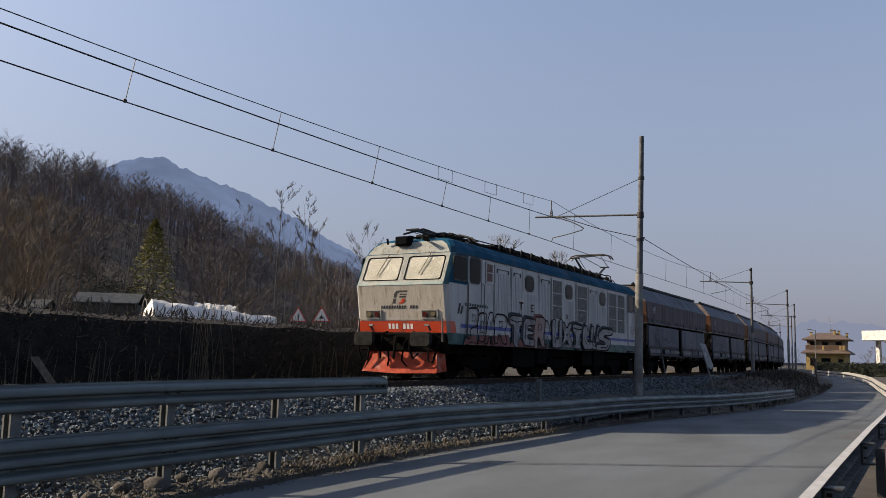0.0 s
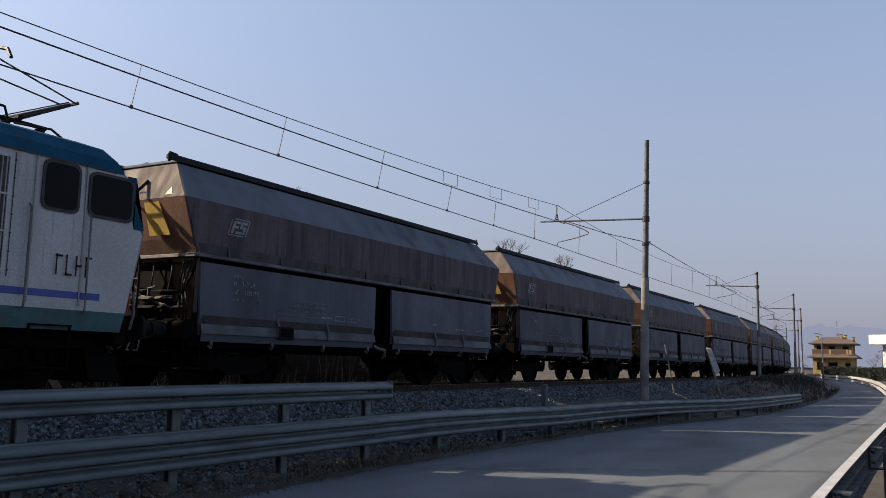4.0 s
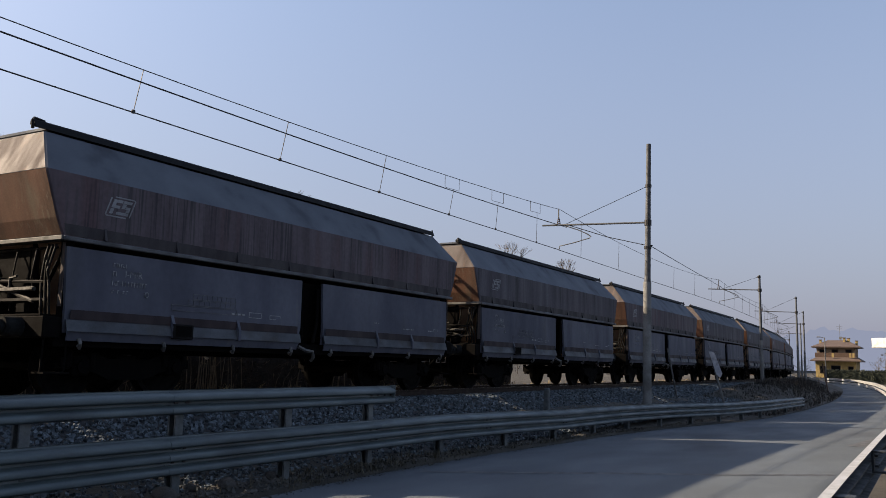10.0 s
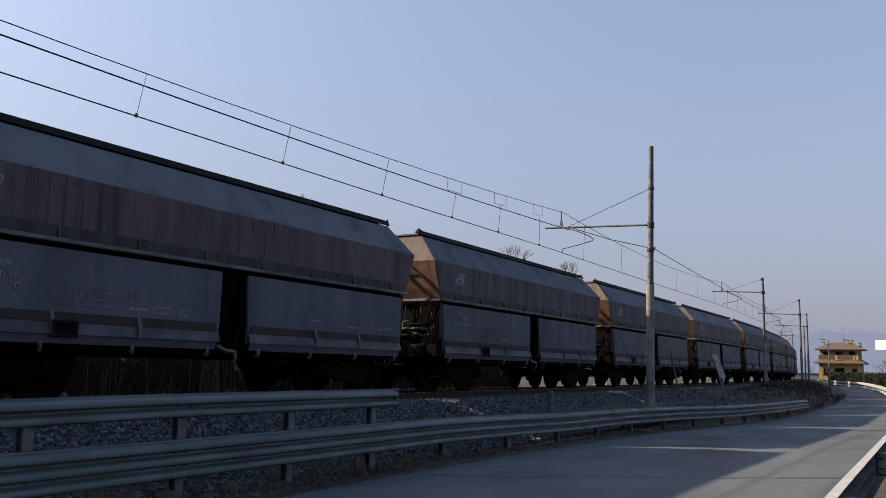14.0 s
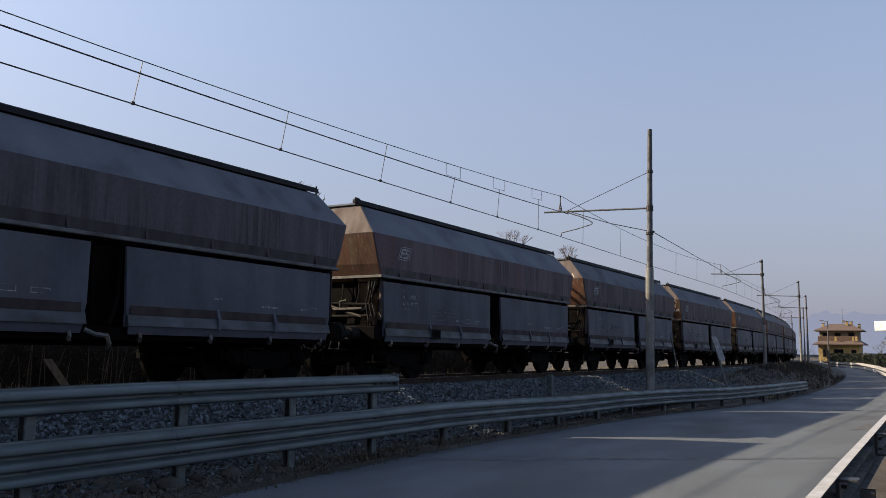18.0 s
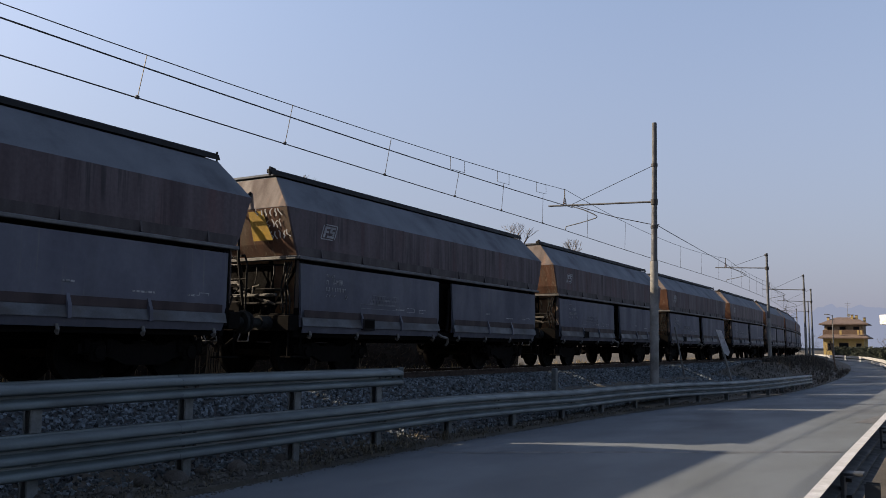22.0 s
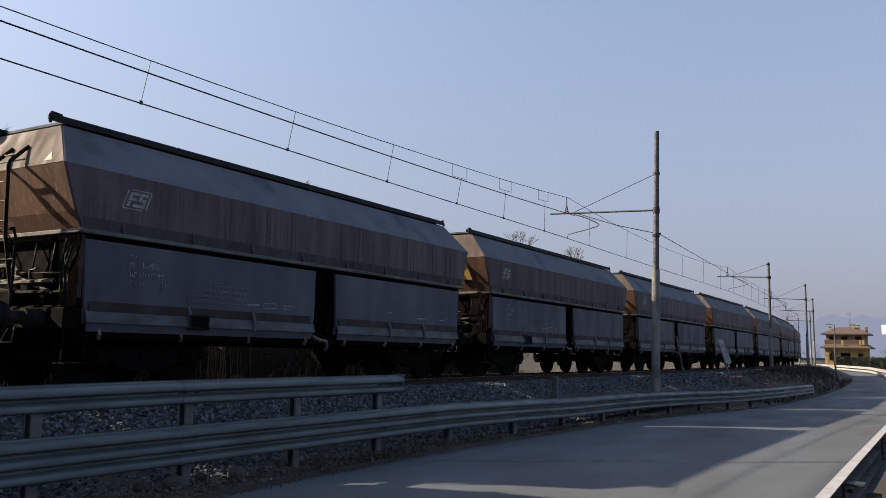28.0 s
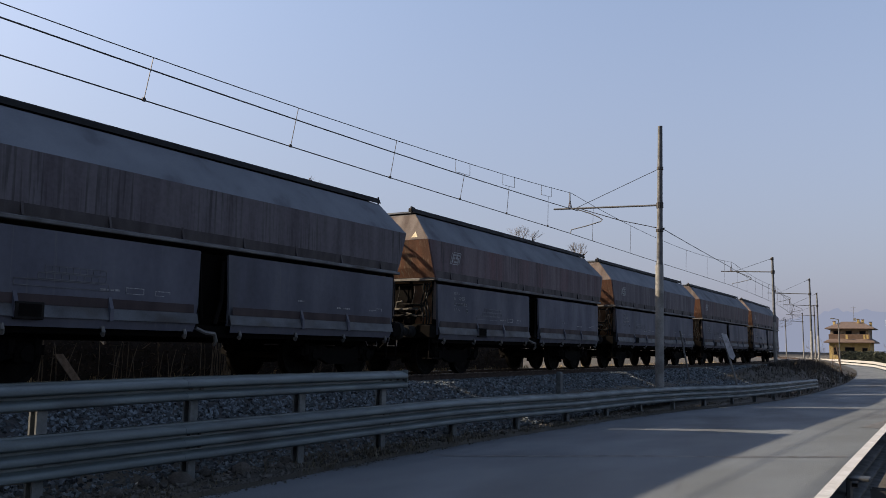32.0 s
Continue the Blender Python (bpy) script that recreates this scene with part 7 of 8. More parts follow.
# ---- trees ----
def bare_tree(m, base, height, rr, spread=0.35, twigs=5, girth=0.012, levels=2, up=0.6, thin=0.0005, wild=0.6, rise=1.0):
    """A bare tree: a tapered stem, limbs and thin twigs, added to the mesh m."""
    base = Vector(base)
    lean = Vector((rr.gauss(0, 0.05), rr.gauss(0, 0.05), 1))
    pts = [base + Vector((lean.x * height * t + rr.gauss(0, 0.012) * height * t, lean.y * height * t + rr.gauss(0, 0.012) * height * t, height * t)) for t in (0, 0.2, 0.45, 0.7, 1.0)]
    r = height * girth
    m.tube(pts, [r, r * 0.8, r * 0.55, r * 0.32, r * 0.06], 5, cap=False)

    def limb(p, d, l, rad, lev):
        bend = Vector((rr.gauss(0, 0.12), rr.gauss(0, 0.12), 0.25)) * l * 0.35
        q, e = p + d * l * 0.5, p + d * l + bend
        m.tube([p, q, e], [rad, rad * 0.6, rad * 0.15], 3, cap=False)
        n = twigs if lev else twigs + 2
        for _ in range(n):
            k = rr.uniform(0.25, 1.0)
            s = p.lerp(q, k * 2) if k < 0.5 else q.lerp(e, k * 2 - 1)
            nd = (d + Vector((rr.gauss(0, wild), rr.gauss(0, wild), rr.uniform(0.0, up)))).normalized()
            if lev:
                limb(s, nd, l * rr.uniform(0.35, 0.55), rad * 0.45, lev - 1)
            else:
                tl = l * rr.uniform(0.4, 0.7)
                w = max(rad * 0.13, height * thin)
                side = nd.cross(Vector((rr.gauss(0, 1), rr.gauss(0, 1), rr.gauss(0, 1)))).normalized() * w
                o = len(m.v)
                m.v += [tuple(s - side), tuple(s + side), tuple(s + nd * tl + Vector((0, 0, tl * 0.15)))]
                m.f.append((o, o + 1, o + 2))

    nl = max(7, int(height * 1.1))
    for k in range(nl):
        t = 0.25 + 0.72 * (k + rr.random()) / nl
        i = min(3, [j for j in range(4) if (0, 0.2, 0.45, 0.7)[j] <= t][-1])
        lo, hi = (0, 0.2, 0.45, 0.7, 1.0)[i], (0, 0.2, 0.45, 0.7, 1.0)[i + 1]
        p = pts[i].lerp(pts[i + 1], (t - lo) / (hi - lo))
        a = rr.uniform(0, 6.283)
        d = Vector((math.cos(a), math.sin(a), rr.uniform(0.4, 1.1) * rise)).normalized()
        limb(p, d, height * spread * (1.15 - t * 0.8) * rr.uniform(0.7, 1.1), r * 0.4 * (1.1 - t), levels - 1)


BARK = surface("grey bark", (0.13, 0.105, 0.085), (0.08, 0.065, 0.05), 6, 0.9)
for x, y, hh, sp in ((-50.5, 58.5, 15.2, 0.2), (-48.6, 60.5, 14.6, 0.2), (-52.5, 57.0, 13.2, 0.22), (-47.0, 60.8, 12.2, 0.2), (-41.5, 60.5, 11.4, 0.3), (-39.0, 60, 9.6, 0.35), (-41.0, 52.0, 8.0, 0.4)):
    tr = thing("bare_tree", "tall leafless tree with thin grey-brown branches", "tree", "bare trees")
    m = Mesh()
    bare_tree(m, (x, y, hill(x, y) - 0.2), hh, random.Random(int(x * 7 + y)), sp, 7, 0.006, 3, 0.5, 0.0005, 0.35, 1.7)
    part("bare_crown", m, BARK, tr)

def fan_tree(m, base, height, rr, levels=6):
    """A round fan crown: the stem forks again and again into thinner upright twigs."""
    def fork(p, d, l, rad, lev):
        e = p + d * l
        side = d.cross(Vector((rr.gauss(0, 1), rr.gauss(0, 1), 0.1))).normalized()
        if rad > 0.03:
            m.tube([p, e], [rad, rad * 0.72], 4, cap=False)
        else:
            w = side * max(rad, 0.011)
            o = len(m.v)
            m.v += [tuple(p - w), tuple(p + w), tuple(e + w * 0.7), tuple(e - w * 0.7)]
            m.f.append((o, o + 1, o + 2, o + 3))
        if lev:
            for _ in range(3 if rr.random() < 0.3 or lev == levels else 2):
                nd = (d + Vector((rr.gauss(0, 0.27), rr.gauss(0, 0.27), rr.gauss(0.08, 0.12)))).normalized()
                fork(e, nd, l * rr.uniform(0.68, 0.92), rad * 0.66, lev - 1)
    base = Vector(base)
    m.tube([base, base + Vector((0.1, 0, height * 0.62))], [height * 0.014, height * 0.009], 6, cap=False)
    fork(base + Vector((0.1, 0, height * 0.62)), Vector((0, 0, 1)), height * 0.1, height * 0.009, levels)


for x, y, top in ((-47.8, 100, 17.0), (-39.8, 100, 13.9)):
    tr = thing("bare_tree", "round-crowned leafless tree with a fan of fine twigs", "tree", "bare trees")
    m = Mesh()
    z0 = hill(x, y) - 0.2
    fan_tree(m, (x, y, z0), top - z0, random.Random(int(-x)))
    part("bare_crown", m, BARK, tr)

# tangled brush behind the hedge, in brown and ochre
OCHRE = surface("ochre brush twigs", (0.12, 0.08, 0.042), (0.075, 0.05, 0.03), 4, 0.9, vary=0.4, island=True)
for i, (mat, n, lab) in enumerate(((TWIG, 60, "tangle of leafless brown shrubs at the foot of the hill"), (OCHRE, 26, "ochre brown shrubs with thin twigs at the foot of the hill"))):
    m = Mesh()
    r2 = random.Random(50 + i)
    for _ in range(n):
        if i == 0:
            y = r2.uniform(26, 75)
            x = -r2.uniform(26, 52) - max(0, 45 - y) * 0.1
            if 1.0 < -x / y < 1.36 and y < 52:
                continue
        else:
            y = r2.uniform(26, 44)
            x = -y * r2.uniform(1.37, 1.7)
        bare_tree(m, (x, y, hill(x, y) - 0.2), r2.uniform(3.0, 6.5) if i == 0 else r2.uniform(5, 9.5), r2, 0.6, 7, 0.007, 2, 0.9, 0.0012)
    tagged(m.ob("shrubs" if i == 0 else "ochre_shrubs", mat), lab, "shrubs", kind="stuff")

# both woods are brightened: haze over the hillside is put into their colour
WOODS = surface("winter woodland", (0.08, 0.071, 0.078), (0.05, 0.046, 0.052), 3, 0.95, vary=0.45, island=True)
WOODS2 = surface("reddish winter woodland", (0.09, 0.068, 0.062), (0.056, 0.044, 0.042), 3, 0.95, vary=0.4, island=True)
for i, (mat, n) in enumerate(((WOODS, 1150), (WOODS2, 420))):
    m = Mesh()
    r2 = random.Random(70 + i)
    made = 0
    while made < n:
        x, y = -r2.uniform(50, 172), r2.uniform(28, 330)
        if not 0.52 * -x < y < 1.9 * -x or (y < 66 and 1.04 < -x / y < 1.24):
            continue
        far = math.hypot(x, y)
        bare_tree(m, (x, y, hill(x, y) - 0.3), r2.uniform(6.0, 9.8) * (1 - 0.5 * smooth(0.9, 1.25, -y / x)), r2, 0.42, 26, 0.006 if far < 120 else 0.008, 1, 0.6, 0.0011 if far < 120 else 0.0017, 0.72, 1.2)
        r4 = random.Random(made + 7000 * i)
        top = r4.uniform(6.0, 9.0) * (1 - 0.5 * smooth(0.9, 1.25, -y / x))
        wide = top * r4.uniform(0.17, 0.25)
        for _ in range(46):             # the haze of its finest twigs
            k = r4.random()
            q = wide * math.sin(math.pi * min(1, 0.12 + 0.88 * k)) ** 0.7 * math.sqrt(r4.random())
            a = r4.uniform(0, 6.283)
            c = Vector((x + q * math.cos(a), y + q * math.sin(a), hill(x, y) + top * (0.35 + 0.68 * k)))
            d = Vector((math.cos(a) * 0.7 + r4.gauss(0, 0.4), math.sin(a) * 0.7 + r4.gauss(0, 0.4), r4.uniform(0.1, 1.1))).normalized() * r4.uniform(0.4, 0.9)
            sd = d.cross(Vector((r4.gauss(0, 1), r4.gauss(0, 1), r4.gauss(0, 1)))).normalized() * 0.04
            o = len(m.v)
            m.v += [tuple(c - sd), tuple(c + sd), tuple(c + d)]
            m.f.append((o, o + 1, o + 2))
        made += 1
    tagged(m.ob("hillside_wood", mat), "leafless brown winter wood on the hillside" if i == 0 else "reddish brown bare trees in the hillside wood", "wood", kind="stuff")
# undergrowth that closes the wood
m = Mesh()
r2 = random.Random(90)
for _ in range(15000):
    x, y = -r2.uniform(40, 175), r2.uniform(25, 330)
    if not 0.5 * -x < y < 2.1 * -x:
        continue
    z = hill(x, y) + r2.uniform(-0.2, 3.5) * r2.random()
    s = r2.uniform(0.4, 1.1)
    for _ in range(7):
        d = Vector((r2.gauss(0, 0.6), r2.gauss(0, 0.6), 1)).normalized() * s
        sd = d.cross(Vector((r2.gauss(0, 1), r2.gauss(0, 1), 0))).normalized() * s * 0.035
        o = len(m.v)
        c = Vector((x + r2.gauss(0, 0.4), y + r2.gauss(0, 0.4), z))
        m.v += [tuple(c - sd), tuple(c + sd), tuple(c + d)]
        m.f.append((o, o + 1, o + 2))
tagged(m.ob("undergrowth", WOODS), "brown leafless undergrowth on the hillside", "undergrowth", kind="stuff")

# a few pale stems stand out in the wood
m = Mesh()
r2 = random.Random(95)
for _ in range(70):
    x = -r2.uniform(55, 125)
    y = -x * r2.uniform(0.62, 1.4)
    z, hh = hill(x, y), r2.uniform(6, 10)
    dx, dy = r2.gauss(0, 0.4), r2.gauss(0, 0.4)
    m.tube([(x, y, z), (x + dx * 0.4, y + dy * 0.4, z + hh * 0.5), (x + dx, y + dy, z + hh)], [0.07, 0.05, 0.015], 5, cap=False)
tagged(m.ob("pale_stems", surface("pale birch bark", (0.3, 0.26, 0.22), (0.2, 0.17, 0.145), 4, 0.9)), "pale slender stems among the bare hillside trees", "tree stems", kind="stuff")

# evergreens in the wood
NEEDLE = surface("yellow-green needles", (0.27, 0.26, 0.09), (0.17, 0.17, 0.065), 5, 0.9, vary=0.35, island=True)
RIDGEPINE = surface("dull ridge needles", (0.04, 0.038, 0.034), (0.026, 0.026, 0.023), 5, 0.9, vary=0.4, island=True)
DARKGREEN = surface("dark evergreen leaves", (0.02, 0.027, 0.014), (0.012, 0.017, 0.009), 5, 0.85, vary=0.4, island=True)


def evergreen(x, y, hh, rad, mat, label, seed, n=2600, cone=True, name="conifer"):
    t = thing(name, label, "tree" if cone else "bush")
    z0 = hill(x, y) - 0.2
    part("trunk", Mesh().tube([(x, y, z0), (x + 0.1, y, z0 + hh * 0.5), (x, y, z0 + hh * 0.97)], [hh * 0.016, hh * 0.01, hh * 0.002], 7), BARK, t)
    m = Mesh()
    r3 = random.Random(seed)
    for _ in range(n):
        k = r3.random() ** (0.75 if cone else 0.5)
        z = z0 + hh * (0.1 + 0.9 * k)
        r = rad * ((1 - k) ** 0.75 if cone else math.sin(math.pi * min(1, 0.15 + 0.8 * k)) ** 0.6) * math.sqrt(r3.uniform(0.15, 1)) * (1 + 0.35 * noise.noise(Vector((x, k * 5, r3.randint(0, 5)))))
        a = r3.uniform(0, 6.283)
        c = Vector((x + r * math.cos(a), y + r * math.sin(a), z))
        d = Vector((math.cos(a), math.sin(a), r3.uniform(-0.3, 0.5))).normalized() * r3.uniform(0.2, 0.5) * hh * 0.05
        sd = Vector((-math.sin(a), math.cos(a), r3.gauss(0, 0.4))).normalized() * hh * 0.012
        o = len(m.v)
        m.v += [tuple(c - d * 0.3), tuple(c + sd), tuple(c + d), tuple(c - sd)]
        m.f.append((o, o + 1, o + 2, o + 3))
    part("crown", m, mat, t)


evergreen(-54.4, 48, 11.4 - hill(-54.4, 48), 2.9, NEEDLE, "slim yellow-green conifer on the slope", 5)
for i, (x, y, hh, rad) in enumerate(((-66, 50, 4.5, 3.2), (-72, 56, 5.0, 3.5), (-60, 60, 3.6, 3.0), (-58, 50, 4.0, 2.6), (-54, 66, 4.2, 3.0), (-78, 58, 6.0, 4.0), (-84, 62, 6.5, 4.2), (-63, 55, 3.5, 3.4), (-74, 48, 5.0, 3.6), (-50, 42, 3.6, 2.2), (-58, 47, 4.6, 2.6), (-52, 45, 3.8, 2.0), (-49, 40, 3.2, 2.0), (-54, 43, 4.0, 2.2))):
    evergreen(x, y, hh, rad, DARKGREEN, "dark evergreen bush under the bare trees", 20 + i, 1800, False, "evergreen_bush")

r2 = random.Random(33)
for i in range(16):
    y = r2.uniform(36, 54)
    x = -y * r2.uniform(1.0, 1.36)
    evergreen(x, y, r2.uniform(3.0, 5.0) * y / 44, r2.uniform(2.0, 3.0), DARKGREEN, "dark evergreen bush under the bare trees", 60 + i, 1500, False, "evergreen_bush")

r2 = random.Random(41)
for i in range(20):                     # dark conifers along the top of the ridge
    y = 92 + 4.2 * i + r2.uniform(-1.5, 1.5)
    x = -r2.uniform(146, 162)
    evergreen(x, y, r2.uniform(7.5, 11), r2.uniform(1.5, 2.1), RIDGEPINE, "slim dark conifer on the skyline of the hill", 90 + i, 500)

# ---- the far end of the road ----
STUCCO = surface("yellow stucco", (0.38, 0.27, 0.1), (0.32, 0.23, 0.09), 2, 0.85, stain=(0.28, 0.2, 0.08), stain_scale=0.6)
ROOFTILE = surface("brown roof tiles", (0.115, 0.08, 0.064), (0.08, 0.055, 0.045), 6, 0.85, stretch=(0.4, 3, 3))
WOODTRIM = surface("brown wood trim", (0.09, 0.05, 0.03), rough=0.7)
house = thing("yellow_house", "two-storey yellow house with brown tiled hip roofs", "house", m=pose(-15.2, 165, -0.6))


def hip_roof(x0, x1, y0, y1, z0, z1, run, name="roof"):
    m = Mesh()
    xc0, xc1, yc = x0 + run, x1 - run, (y0 + y1) / 2
    m.add([(x0, y0, z0), (x1, y0, z0), (x1, y1, z0), (x0, y1, z0), (xc0, yc, z1), (xc1, yc, z1), (x0, y0, z0 - 0.18), (x1, y0, z0 - 0.18), (x1, y1, z0 - 0.18), (x0, y1, z0 - 0.18)],
          [(0, 1, 5, 4), (1, 2, 5), (2, 3, 4, 5), (3, 0, 4), (0, 6, 7, 1), (1, 7, 8, 2), (2, 8, 9, 3), (3, 9, 6, 0), (9, 8, 7, 6)])
    return part(name, m, ROOFTILE, house)


part("ground_floor", Mesh().box(-3.5, 3.0, 0, 9, 0, 3.3), STUCCO, house)
# browner than the ground floor: the shade on these walls is painted in
part("upper_floor", Mesh().box(-3.4, 2.8, 1.5, 8.5, 3.3, 5.75), surface("stucco in shade brown", (0.2, 0.15, 0.1), (0.16, 0.12, 0.08), 2, 0.85), house, "upper floor with its shade painted in brown")
hip_roof(-4.2, 3.9, -1.2, 9.5, 3.4, 5.0, 2.4, "lower_roof")
ur = hip_roof(-4.2, 3.7, 0.6, 9.4, 5.85, 7.1, 2.4, "upper_roof")
for x, y, z in ((-2.9, 3.5, 6.3), (1.0, 4, 6.7), (1.7, 4, 6.6), (2.9, 5, 6.2)):
    ch = part("chimney", Mesh().box(x - 0.2, x + 0.2, y - 0.2, y + 0.2, z - 0.3, z + 0.75, 0.03), STUCCO, ur)
    part("chimney_cap", Mesh().box(x - 0.27, x + 0.27, y - 0.27, y + 0.27, z + 0.75, z + 0.85), ROOFTILE, ur)
for x, y in ((-0.6, -0.2), (2.2, -0.2), (2.7, -0.3)):
    part("flue", Mesh().box(x - 0.16, x + 0.16, y - 0.16, y + 0.16, 3.9, 4.65), STUCCO, house)
for x, z, w, hh in ((-0.2, 0.6, 1.6, 1.9), (2.2, 1.1, 0.9, 1.3), (-2.4, 1.1, 0.9, 1.3)):
    wi = part("window", Mesh().box(x - w / 2, x + w / 2, -0.05, 0.02, z, z + hh), WOODTRIM, house)
    part("pane", Mesh().box(x - w / 2 + 0.1, x + w / 2 - 0.1, -0.07, -0.05, z + 0.1, z + hh - 0.1), glass, wi)
for x in (-2.4, -0.4, 1.8):
    wi = part("window", Mesh().box(x - 0.55, x + 0.55, 1.44, 1.52, 4.0, 5.4), WOODTRIM, house)
    part("pane", Mesh().box(x - 0.45, x + 0.45, 1.42, 1.44, 4.1, 5.3), glass, wi)
part("balcony", Mesh().box(-3.6, 3.0, 0.6, 1.5, 3.9, 4.75, 0.03), WOODTRIM, house)
m = Mesh().tube([(0.2, 5, 6.9), (0.2, 5, 10.0)], 0.03, 5)
m.tube([(-0.3, 5, 9.6), (0.7, 5, 9.6)], 0.02, 4)
m.tube([(-0.2, 5, 9.2), (0.6, 5, 9.2)], 0.02, 4)
part("antenna", m, GREYPART, ur)
part("dish", Mesh().tube([(0.5, 3.5, 7.4), (0.5, 3.35, 7.42), (0.5, 3.3, 7.43)], [0.2, 0.27, 0.28], 12), GREYPART, ur)

canopy = thing("white_canopy_building", "white flat-roofed building with a boxy white canopy", "building", m=pose(-4.8, 150, -0.6, 0, 0, -28))
part("canopy_roof", Mesh().box(-4.6, 7, 0, 9, 5.3, 6.85, 0.05), WHITEPAINT, canopy)
for x in (-3.2, 2.5):
    part("column", Mesh().box(x - 0.3, x + 0.3, 2, 2.6, 0, 5.3), WHITEPAINT, canopy)
part("wall", Mesh().box(-4.8, 7, 8, 14, 0, 3.6), WHITEPAINT, canopy)
for x in (-2.5, 0.5, 3.5):
    part("window", Mesh().box(x - 0.6, x + 0.6, 7.93, 8.02, 1.2, 2.6), glass, canopy)

m = Mesh()
for i in range(5200):
    x, y, z = rr.uniform(-14.5, 6), 139 + rr.uniform(-0.5, 0.5), rr.uniform(-0.8, 1.1)
    s = 0.16
    a = Vector((rr.gauss(0, 1), rr.gauss(0, 1), rr.gauss(0, 1))).normalized() * s
    b = Vector((rr.gauss(0, 1), rr.gauss(0, 1), rr.gauss(0, 1))).normalized() * s * 0.7
    o = len(m.v)
    c = Vector((x, y, z))
    m.v += [tuple(c - a), tuple(c + b), tuple(c + a), tuple(c - b)]
    m.f.append((o, o + 1, o + 2, o + 3))
gh = thing("green_hedge", "clipped dark green hedge in front of the house", "hedge")
tagged(part("hedge_leaves", m, DARKGREEN, gh), kind="stuff")
part("hedge_core", Mesh().box(-14.5, 6, 138.7, 139.3, -0.9, 0.95), DARKGREEN, gh)
for x, y, hh in ((-6.5, 142, 4.6), (-7.6, 144, 3.8), (-4.8, 141, 4.9), (-2.5, 141, 5.0)):
    tr = thing("bare_garden_tree", "small leafless garden tree by the house", "tree", "bare garden trees")
    m = Mesh()
    bare_tree(m, (x, y, -0.9), hh, random.Random(int(-x * 9)), 0.4, 7, 0.02, 2, 0.5, 0.0022)
    part("bare_crown", m, BARK, tr)

farguard = thing("far_guard_rail", "white guard rail with two beams on the far bend", "guard rail")
FAR = [(-1.9, 52), (-2.75, 62), (-3.7, 74), (-5.2, 90), (-8.0, 112), (-13.0, 134), (-19.5, 156), (-27.5, 178)]
far_z = lambda y: road_z(y) + 0.113 * (1 - smooth(60, 110, y))
for z0, z1 in ((0.5, 0.78), (0.15, 0.38)):
    m = Mesh()
    m.loft([[(x, y, far_z(y) + z0), (x + 0.05, y, far_z(y) + z0), (x + 0.05, y, far_z(y) + z1), (x, y, far_z(y) + z1)] for x, y in FAR])
    part("beam", m, surface("pale weathered rail", (0.4, 0.4, 0.39), (0.3, 0.3, 0.29), 3, 0.6), farguard)
for (x0, y0), (x1, y1) in zip(FAR, FAR[1:]):
    for k in range(4):
        t = k / 4
        x, y = x0 + (x1 - x0) * t, y0 + (y1 - y0) * t
        part("post", Mesh().box(x + 0.05, x + 0.17, y - 0.06, y + 0.06, far_z(y) - 0.3, far_z(y) + 0.74), GALV, farguard)

lamp = thing("street_lamp", "tall grey street lamp with a short arm", "street lamp", m=pose(-12.4, 120, -0.9))
part("pole", Mesh().tube([(0, 0, 0), (0, 0, 6.0)], [0.09, 0.06], 8), GREYPART, lamp)
part("arm", Mesh().tube([(0, 0, 5.95), (-0.5, 0, 6.08)], 0.04, 6), GREYPART, lamp)
part("lamp_head", Mesh().box(-0.95, -0.45, -0.12, 0.12, 6.03, 6.15, 0.03), GREYPART, lamp)

# leaning stakes, the tilted plate, the marker post by the track
PLATE = surface("weathered sign back", (0.5, 0.53, 0.58), (0.34, 0.37, 0.42), 4, 0.45, metal=0.2, stain=(0.18, 0.17, 0.16), stain_scale=2)
tilted = thing("tilted_sign", "weathered metal sign plate on a leaning grey post", "sign")
part("post", Mesh().tube([(-7.45, 36.0, -1.1), (-8.06, 36.0, 1.3)], 0.045, 8), GREYPART, tilted)
part("plate", Mesh().slab([(-8.12, 35.93, 1.42), (-7.9, 35.9, 1.38), (-7.58, 35.9, 0.5), (-7.66, 35.92, 0.34), (-7.82, 35.93, 0.46)], (0, 0.02, 0)), PLATE, tilted)
stake = thing("leaning_stake", "thin grey metal stake leaning beside the track", "stake")
part("bar", Mesh().tube([(-9.42, 36, -0.75), (-9.83, 36, 1.53)], 0.035, 7), GREYPART, stake)
marker = thing("marker_post", "short concrete marker post in the ballast", "post")
part("stone", Mesh().box(-9.38, -9.24, 21.8, 21.96, -0.9, 0.06, 0.02), POSTSTEEL, marker)
stk = thing("leaning_stake", "thin dark stake leaning on the bank beside the road", "stake")
part("bar", Mesh().tube([(-7.1, 70, -1.0), (-7.45, 70, 1.3)], 0.05, 7), WOODTRIM, stk)
for i, (x, y, hh, rad) in enumerate(((-7.75, 70, 2.2, 0.9), (-8.6, 66, 1.5, 0.8), (-9.6, 74, 2.6, 0.8))):
    t = thing("bank_bush", "dark leafless bush on the bank beside the road", "bush", "bushes on the bank")
    m = Mesh()
    bare_tree(m, (x, y, road_z(y) + 0.1), hh, random.Random(80 + i), 0.6, 9, 0.012, 2, 0.7)
    part("crown", m, TWIG, t)

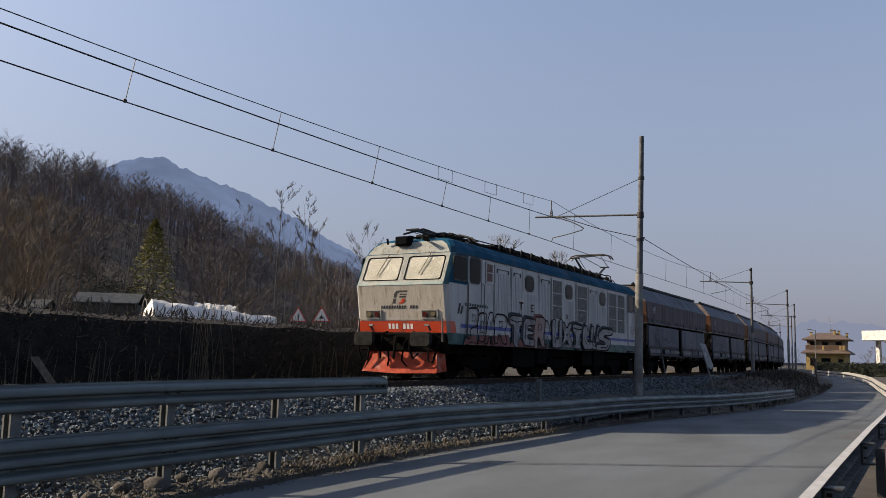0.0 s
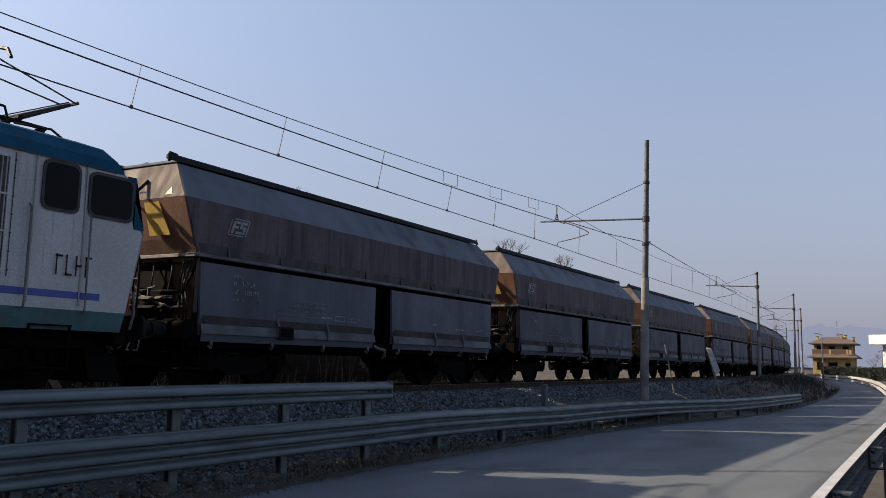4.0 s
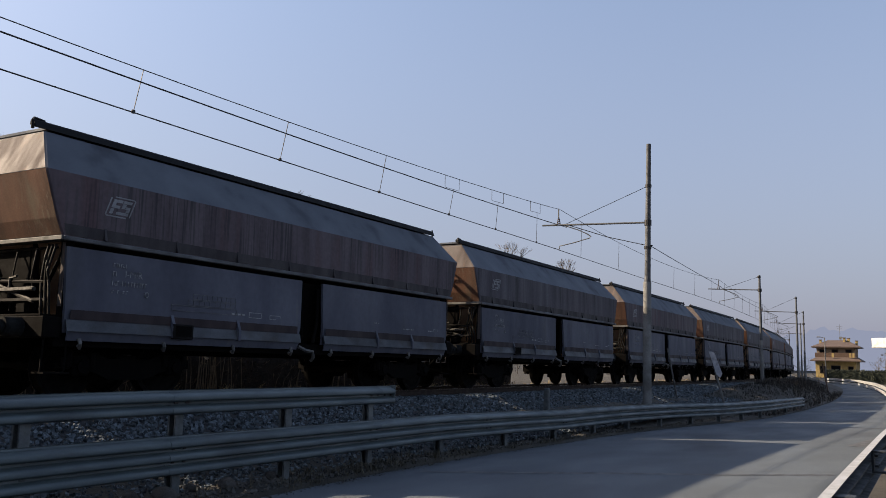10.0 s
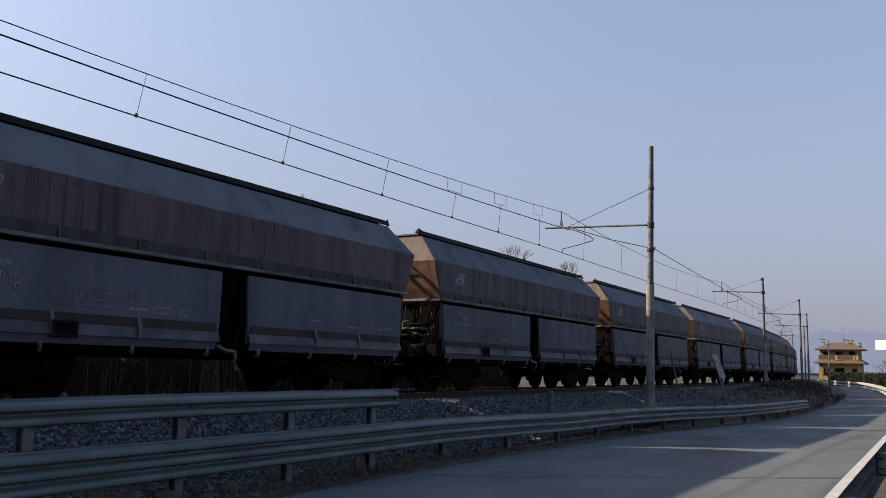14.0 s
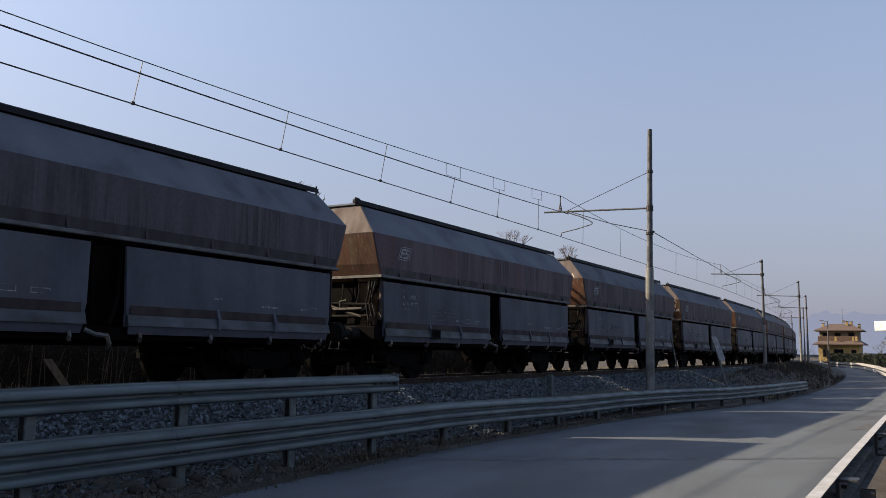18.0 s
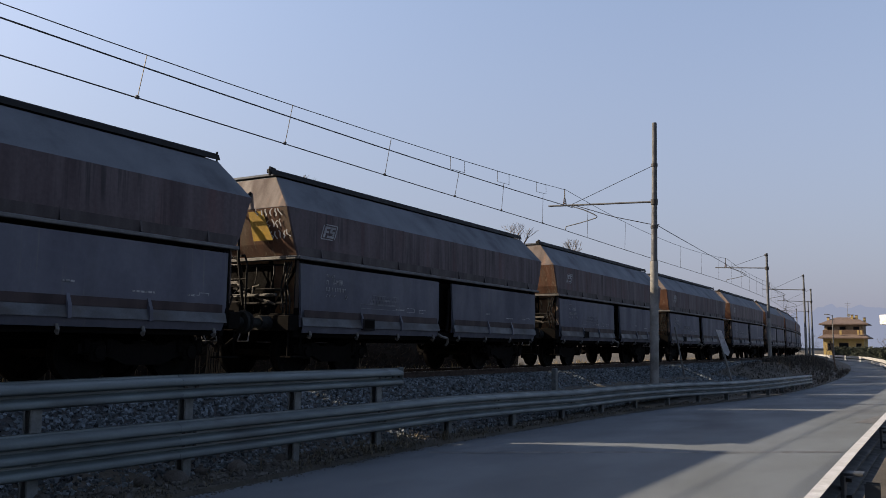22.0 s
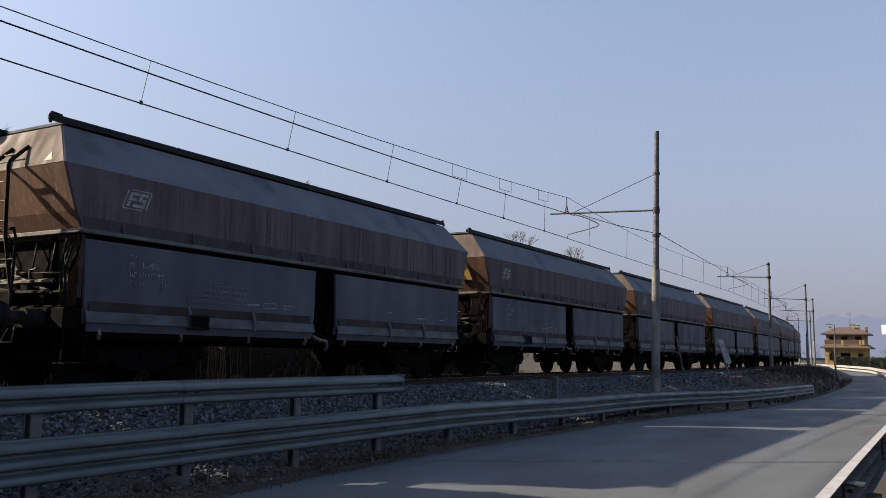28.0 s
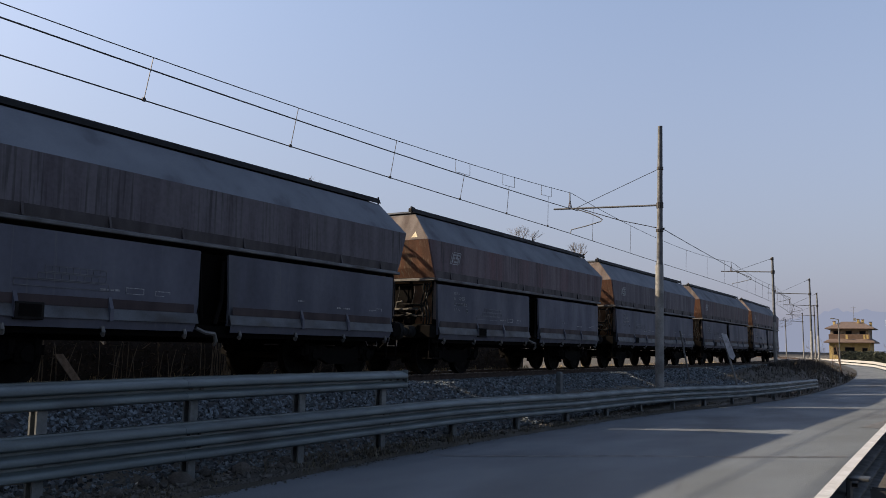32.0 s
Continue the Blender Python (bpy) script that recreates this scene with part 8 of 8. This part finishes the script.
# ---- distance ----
# black hill that glows: the blue of the haze is painted as emission
FARHILL = surface("far hill with haze glow", (0.0, 0.0, 0.0), (0.0, 0.0, 0.0), 0.012, 1.0, fine=0.0, spec=0.0)
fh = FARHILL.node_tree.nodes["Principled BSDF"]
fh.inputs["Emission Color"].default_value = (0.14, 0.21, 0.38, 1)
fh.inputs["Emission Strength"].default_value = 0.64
wooded = FARHILL.node_tree.nodes.new("ShaderNodeTexNoise")      # uneven glow for faint woods and gullies in the haze
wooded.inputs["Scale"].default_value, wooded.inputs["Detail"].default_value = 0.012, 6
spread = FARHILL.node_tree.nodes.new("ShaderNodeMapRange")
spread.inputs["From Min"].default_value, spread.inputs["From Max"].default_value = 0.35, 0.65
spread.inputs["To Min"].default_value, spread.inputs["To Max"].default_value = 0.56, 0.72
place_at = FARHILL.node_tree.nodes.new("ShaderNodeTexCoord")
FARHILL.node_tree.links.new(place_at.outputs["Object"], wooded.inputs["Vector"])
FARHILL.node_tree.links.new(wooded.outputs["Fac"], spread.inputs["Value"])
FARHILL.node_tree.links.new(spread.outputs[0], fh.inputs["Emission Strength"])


# black as well; the pale haze over these hills is painted as emission
PALEHILL = surface("pale hill with haze glow", (0.0, 0.0, 0.0), (0.0, 0.0, 0.0), 0.012, 1.0, fine=0.0, spec=0.0)
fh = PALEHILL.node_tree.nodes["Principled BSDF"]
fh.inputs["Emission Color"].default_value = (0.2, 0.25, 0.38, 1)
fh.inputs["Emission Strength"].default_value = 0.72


def far_ridge(name, pts, dist, label, mat):
    """A far ridge: pts are compass angles west of north in degrees and slopes of the skyline."""
    m = Mesh()
    n = 320
    a0, a1 = pts[0][0], pts[-1][0]
    for i in range(n + 1):
        a = a0 + (a1 - a0) * i / n
        e = sum(float(np.interp(a + o, [p[0] for p in pts], [p[1] for p in pts])) for o in (-1, -0.5, 0, 0.5, 1)) / 5 + 0.006 * noise.noise(Vector((a * 0.9, 3, 1))) + 0.004 * noise.noise(Vector((a * 3.1, 3, 1))) + 0.0009 * noise.noise(Vector((a * 11, 3, 1)))
        d = Vector((-math.sin(radians(a)), math.cos(radians(a)), 0))
        for k, (dd, hh) in enumerate(((0.62, 0.0), (0.75, 0.35), (0.88, 0.72), (1.0, 1.0), (1.2, 0.7))):
            z = e * dist * hh + (15 * noise.noise(Vector((a * 0.5, k, 2))) if 0 < k < 3 else 0)
            p = d * dist * dd
            m.v.append((p.x, p.y, z - 4))
    for i in range(n):
        for k in range(4):
            q = i * 5 + k
            m.f.append((q, q + 1, q + 6, q + 5))
    tagged(m.ob(name, mat, smooth=True), label, "hill", kind="structure")


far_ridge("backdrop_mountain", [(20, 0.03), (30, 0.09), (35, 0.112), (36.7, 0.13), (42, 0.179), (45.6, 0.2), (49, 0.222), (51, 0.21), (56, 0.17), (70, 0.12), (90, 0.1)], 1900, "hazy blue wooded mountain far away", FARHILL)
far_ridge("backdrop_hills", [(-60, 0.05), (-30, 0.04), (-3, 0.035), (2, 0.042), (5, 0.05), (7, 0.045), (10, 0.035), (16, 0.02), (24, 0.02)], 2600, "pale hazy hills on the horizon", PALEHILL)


# ---- what moves ----
def motions():
    """The train rolls along the line; every wheelset turns with it."""
    whole = [t for t in range(33)]
    tenths = [t / 10 for t in range(321)]
    walk(engine, [(t, line_pose(-22.08 + LEN / 2 - way(t))) for t in whole])
    for n, o in wagons:
        walk(o, [(t, line_pose(22.29 + 5.6 + PITCH * n - way(t))) for t in whole])
    for o in [engine] + [w for n, w in wagons]:
        for c in o.children:
            if c.name.startswith("wheelset"):
                x, y, r = c.location
                walk(c, [(t, pose(x, y, r, math.degrees(way(t) / r))) for t in tenths])


motions()
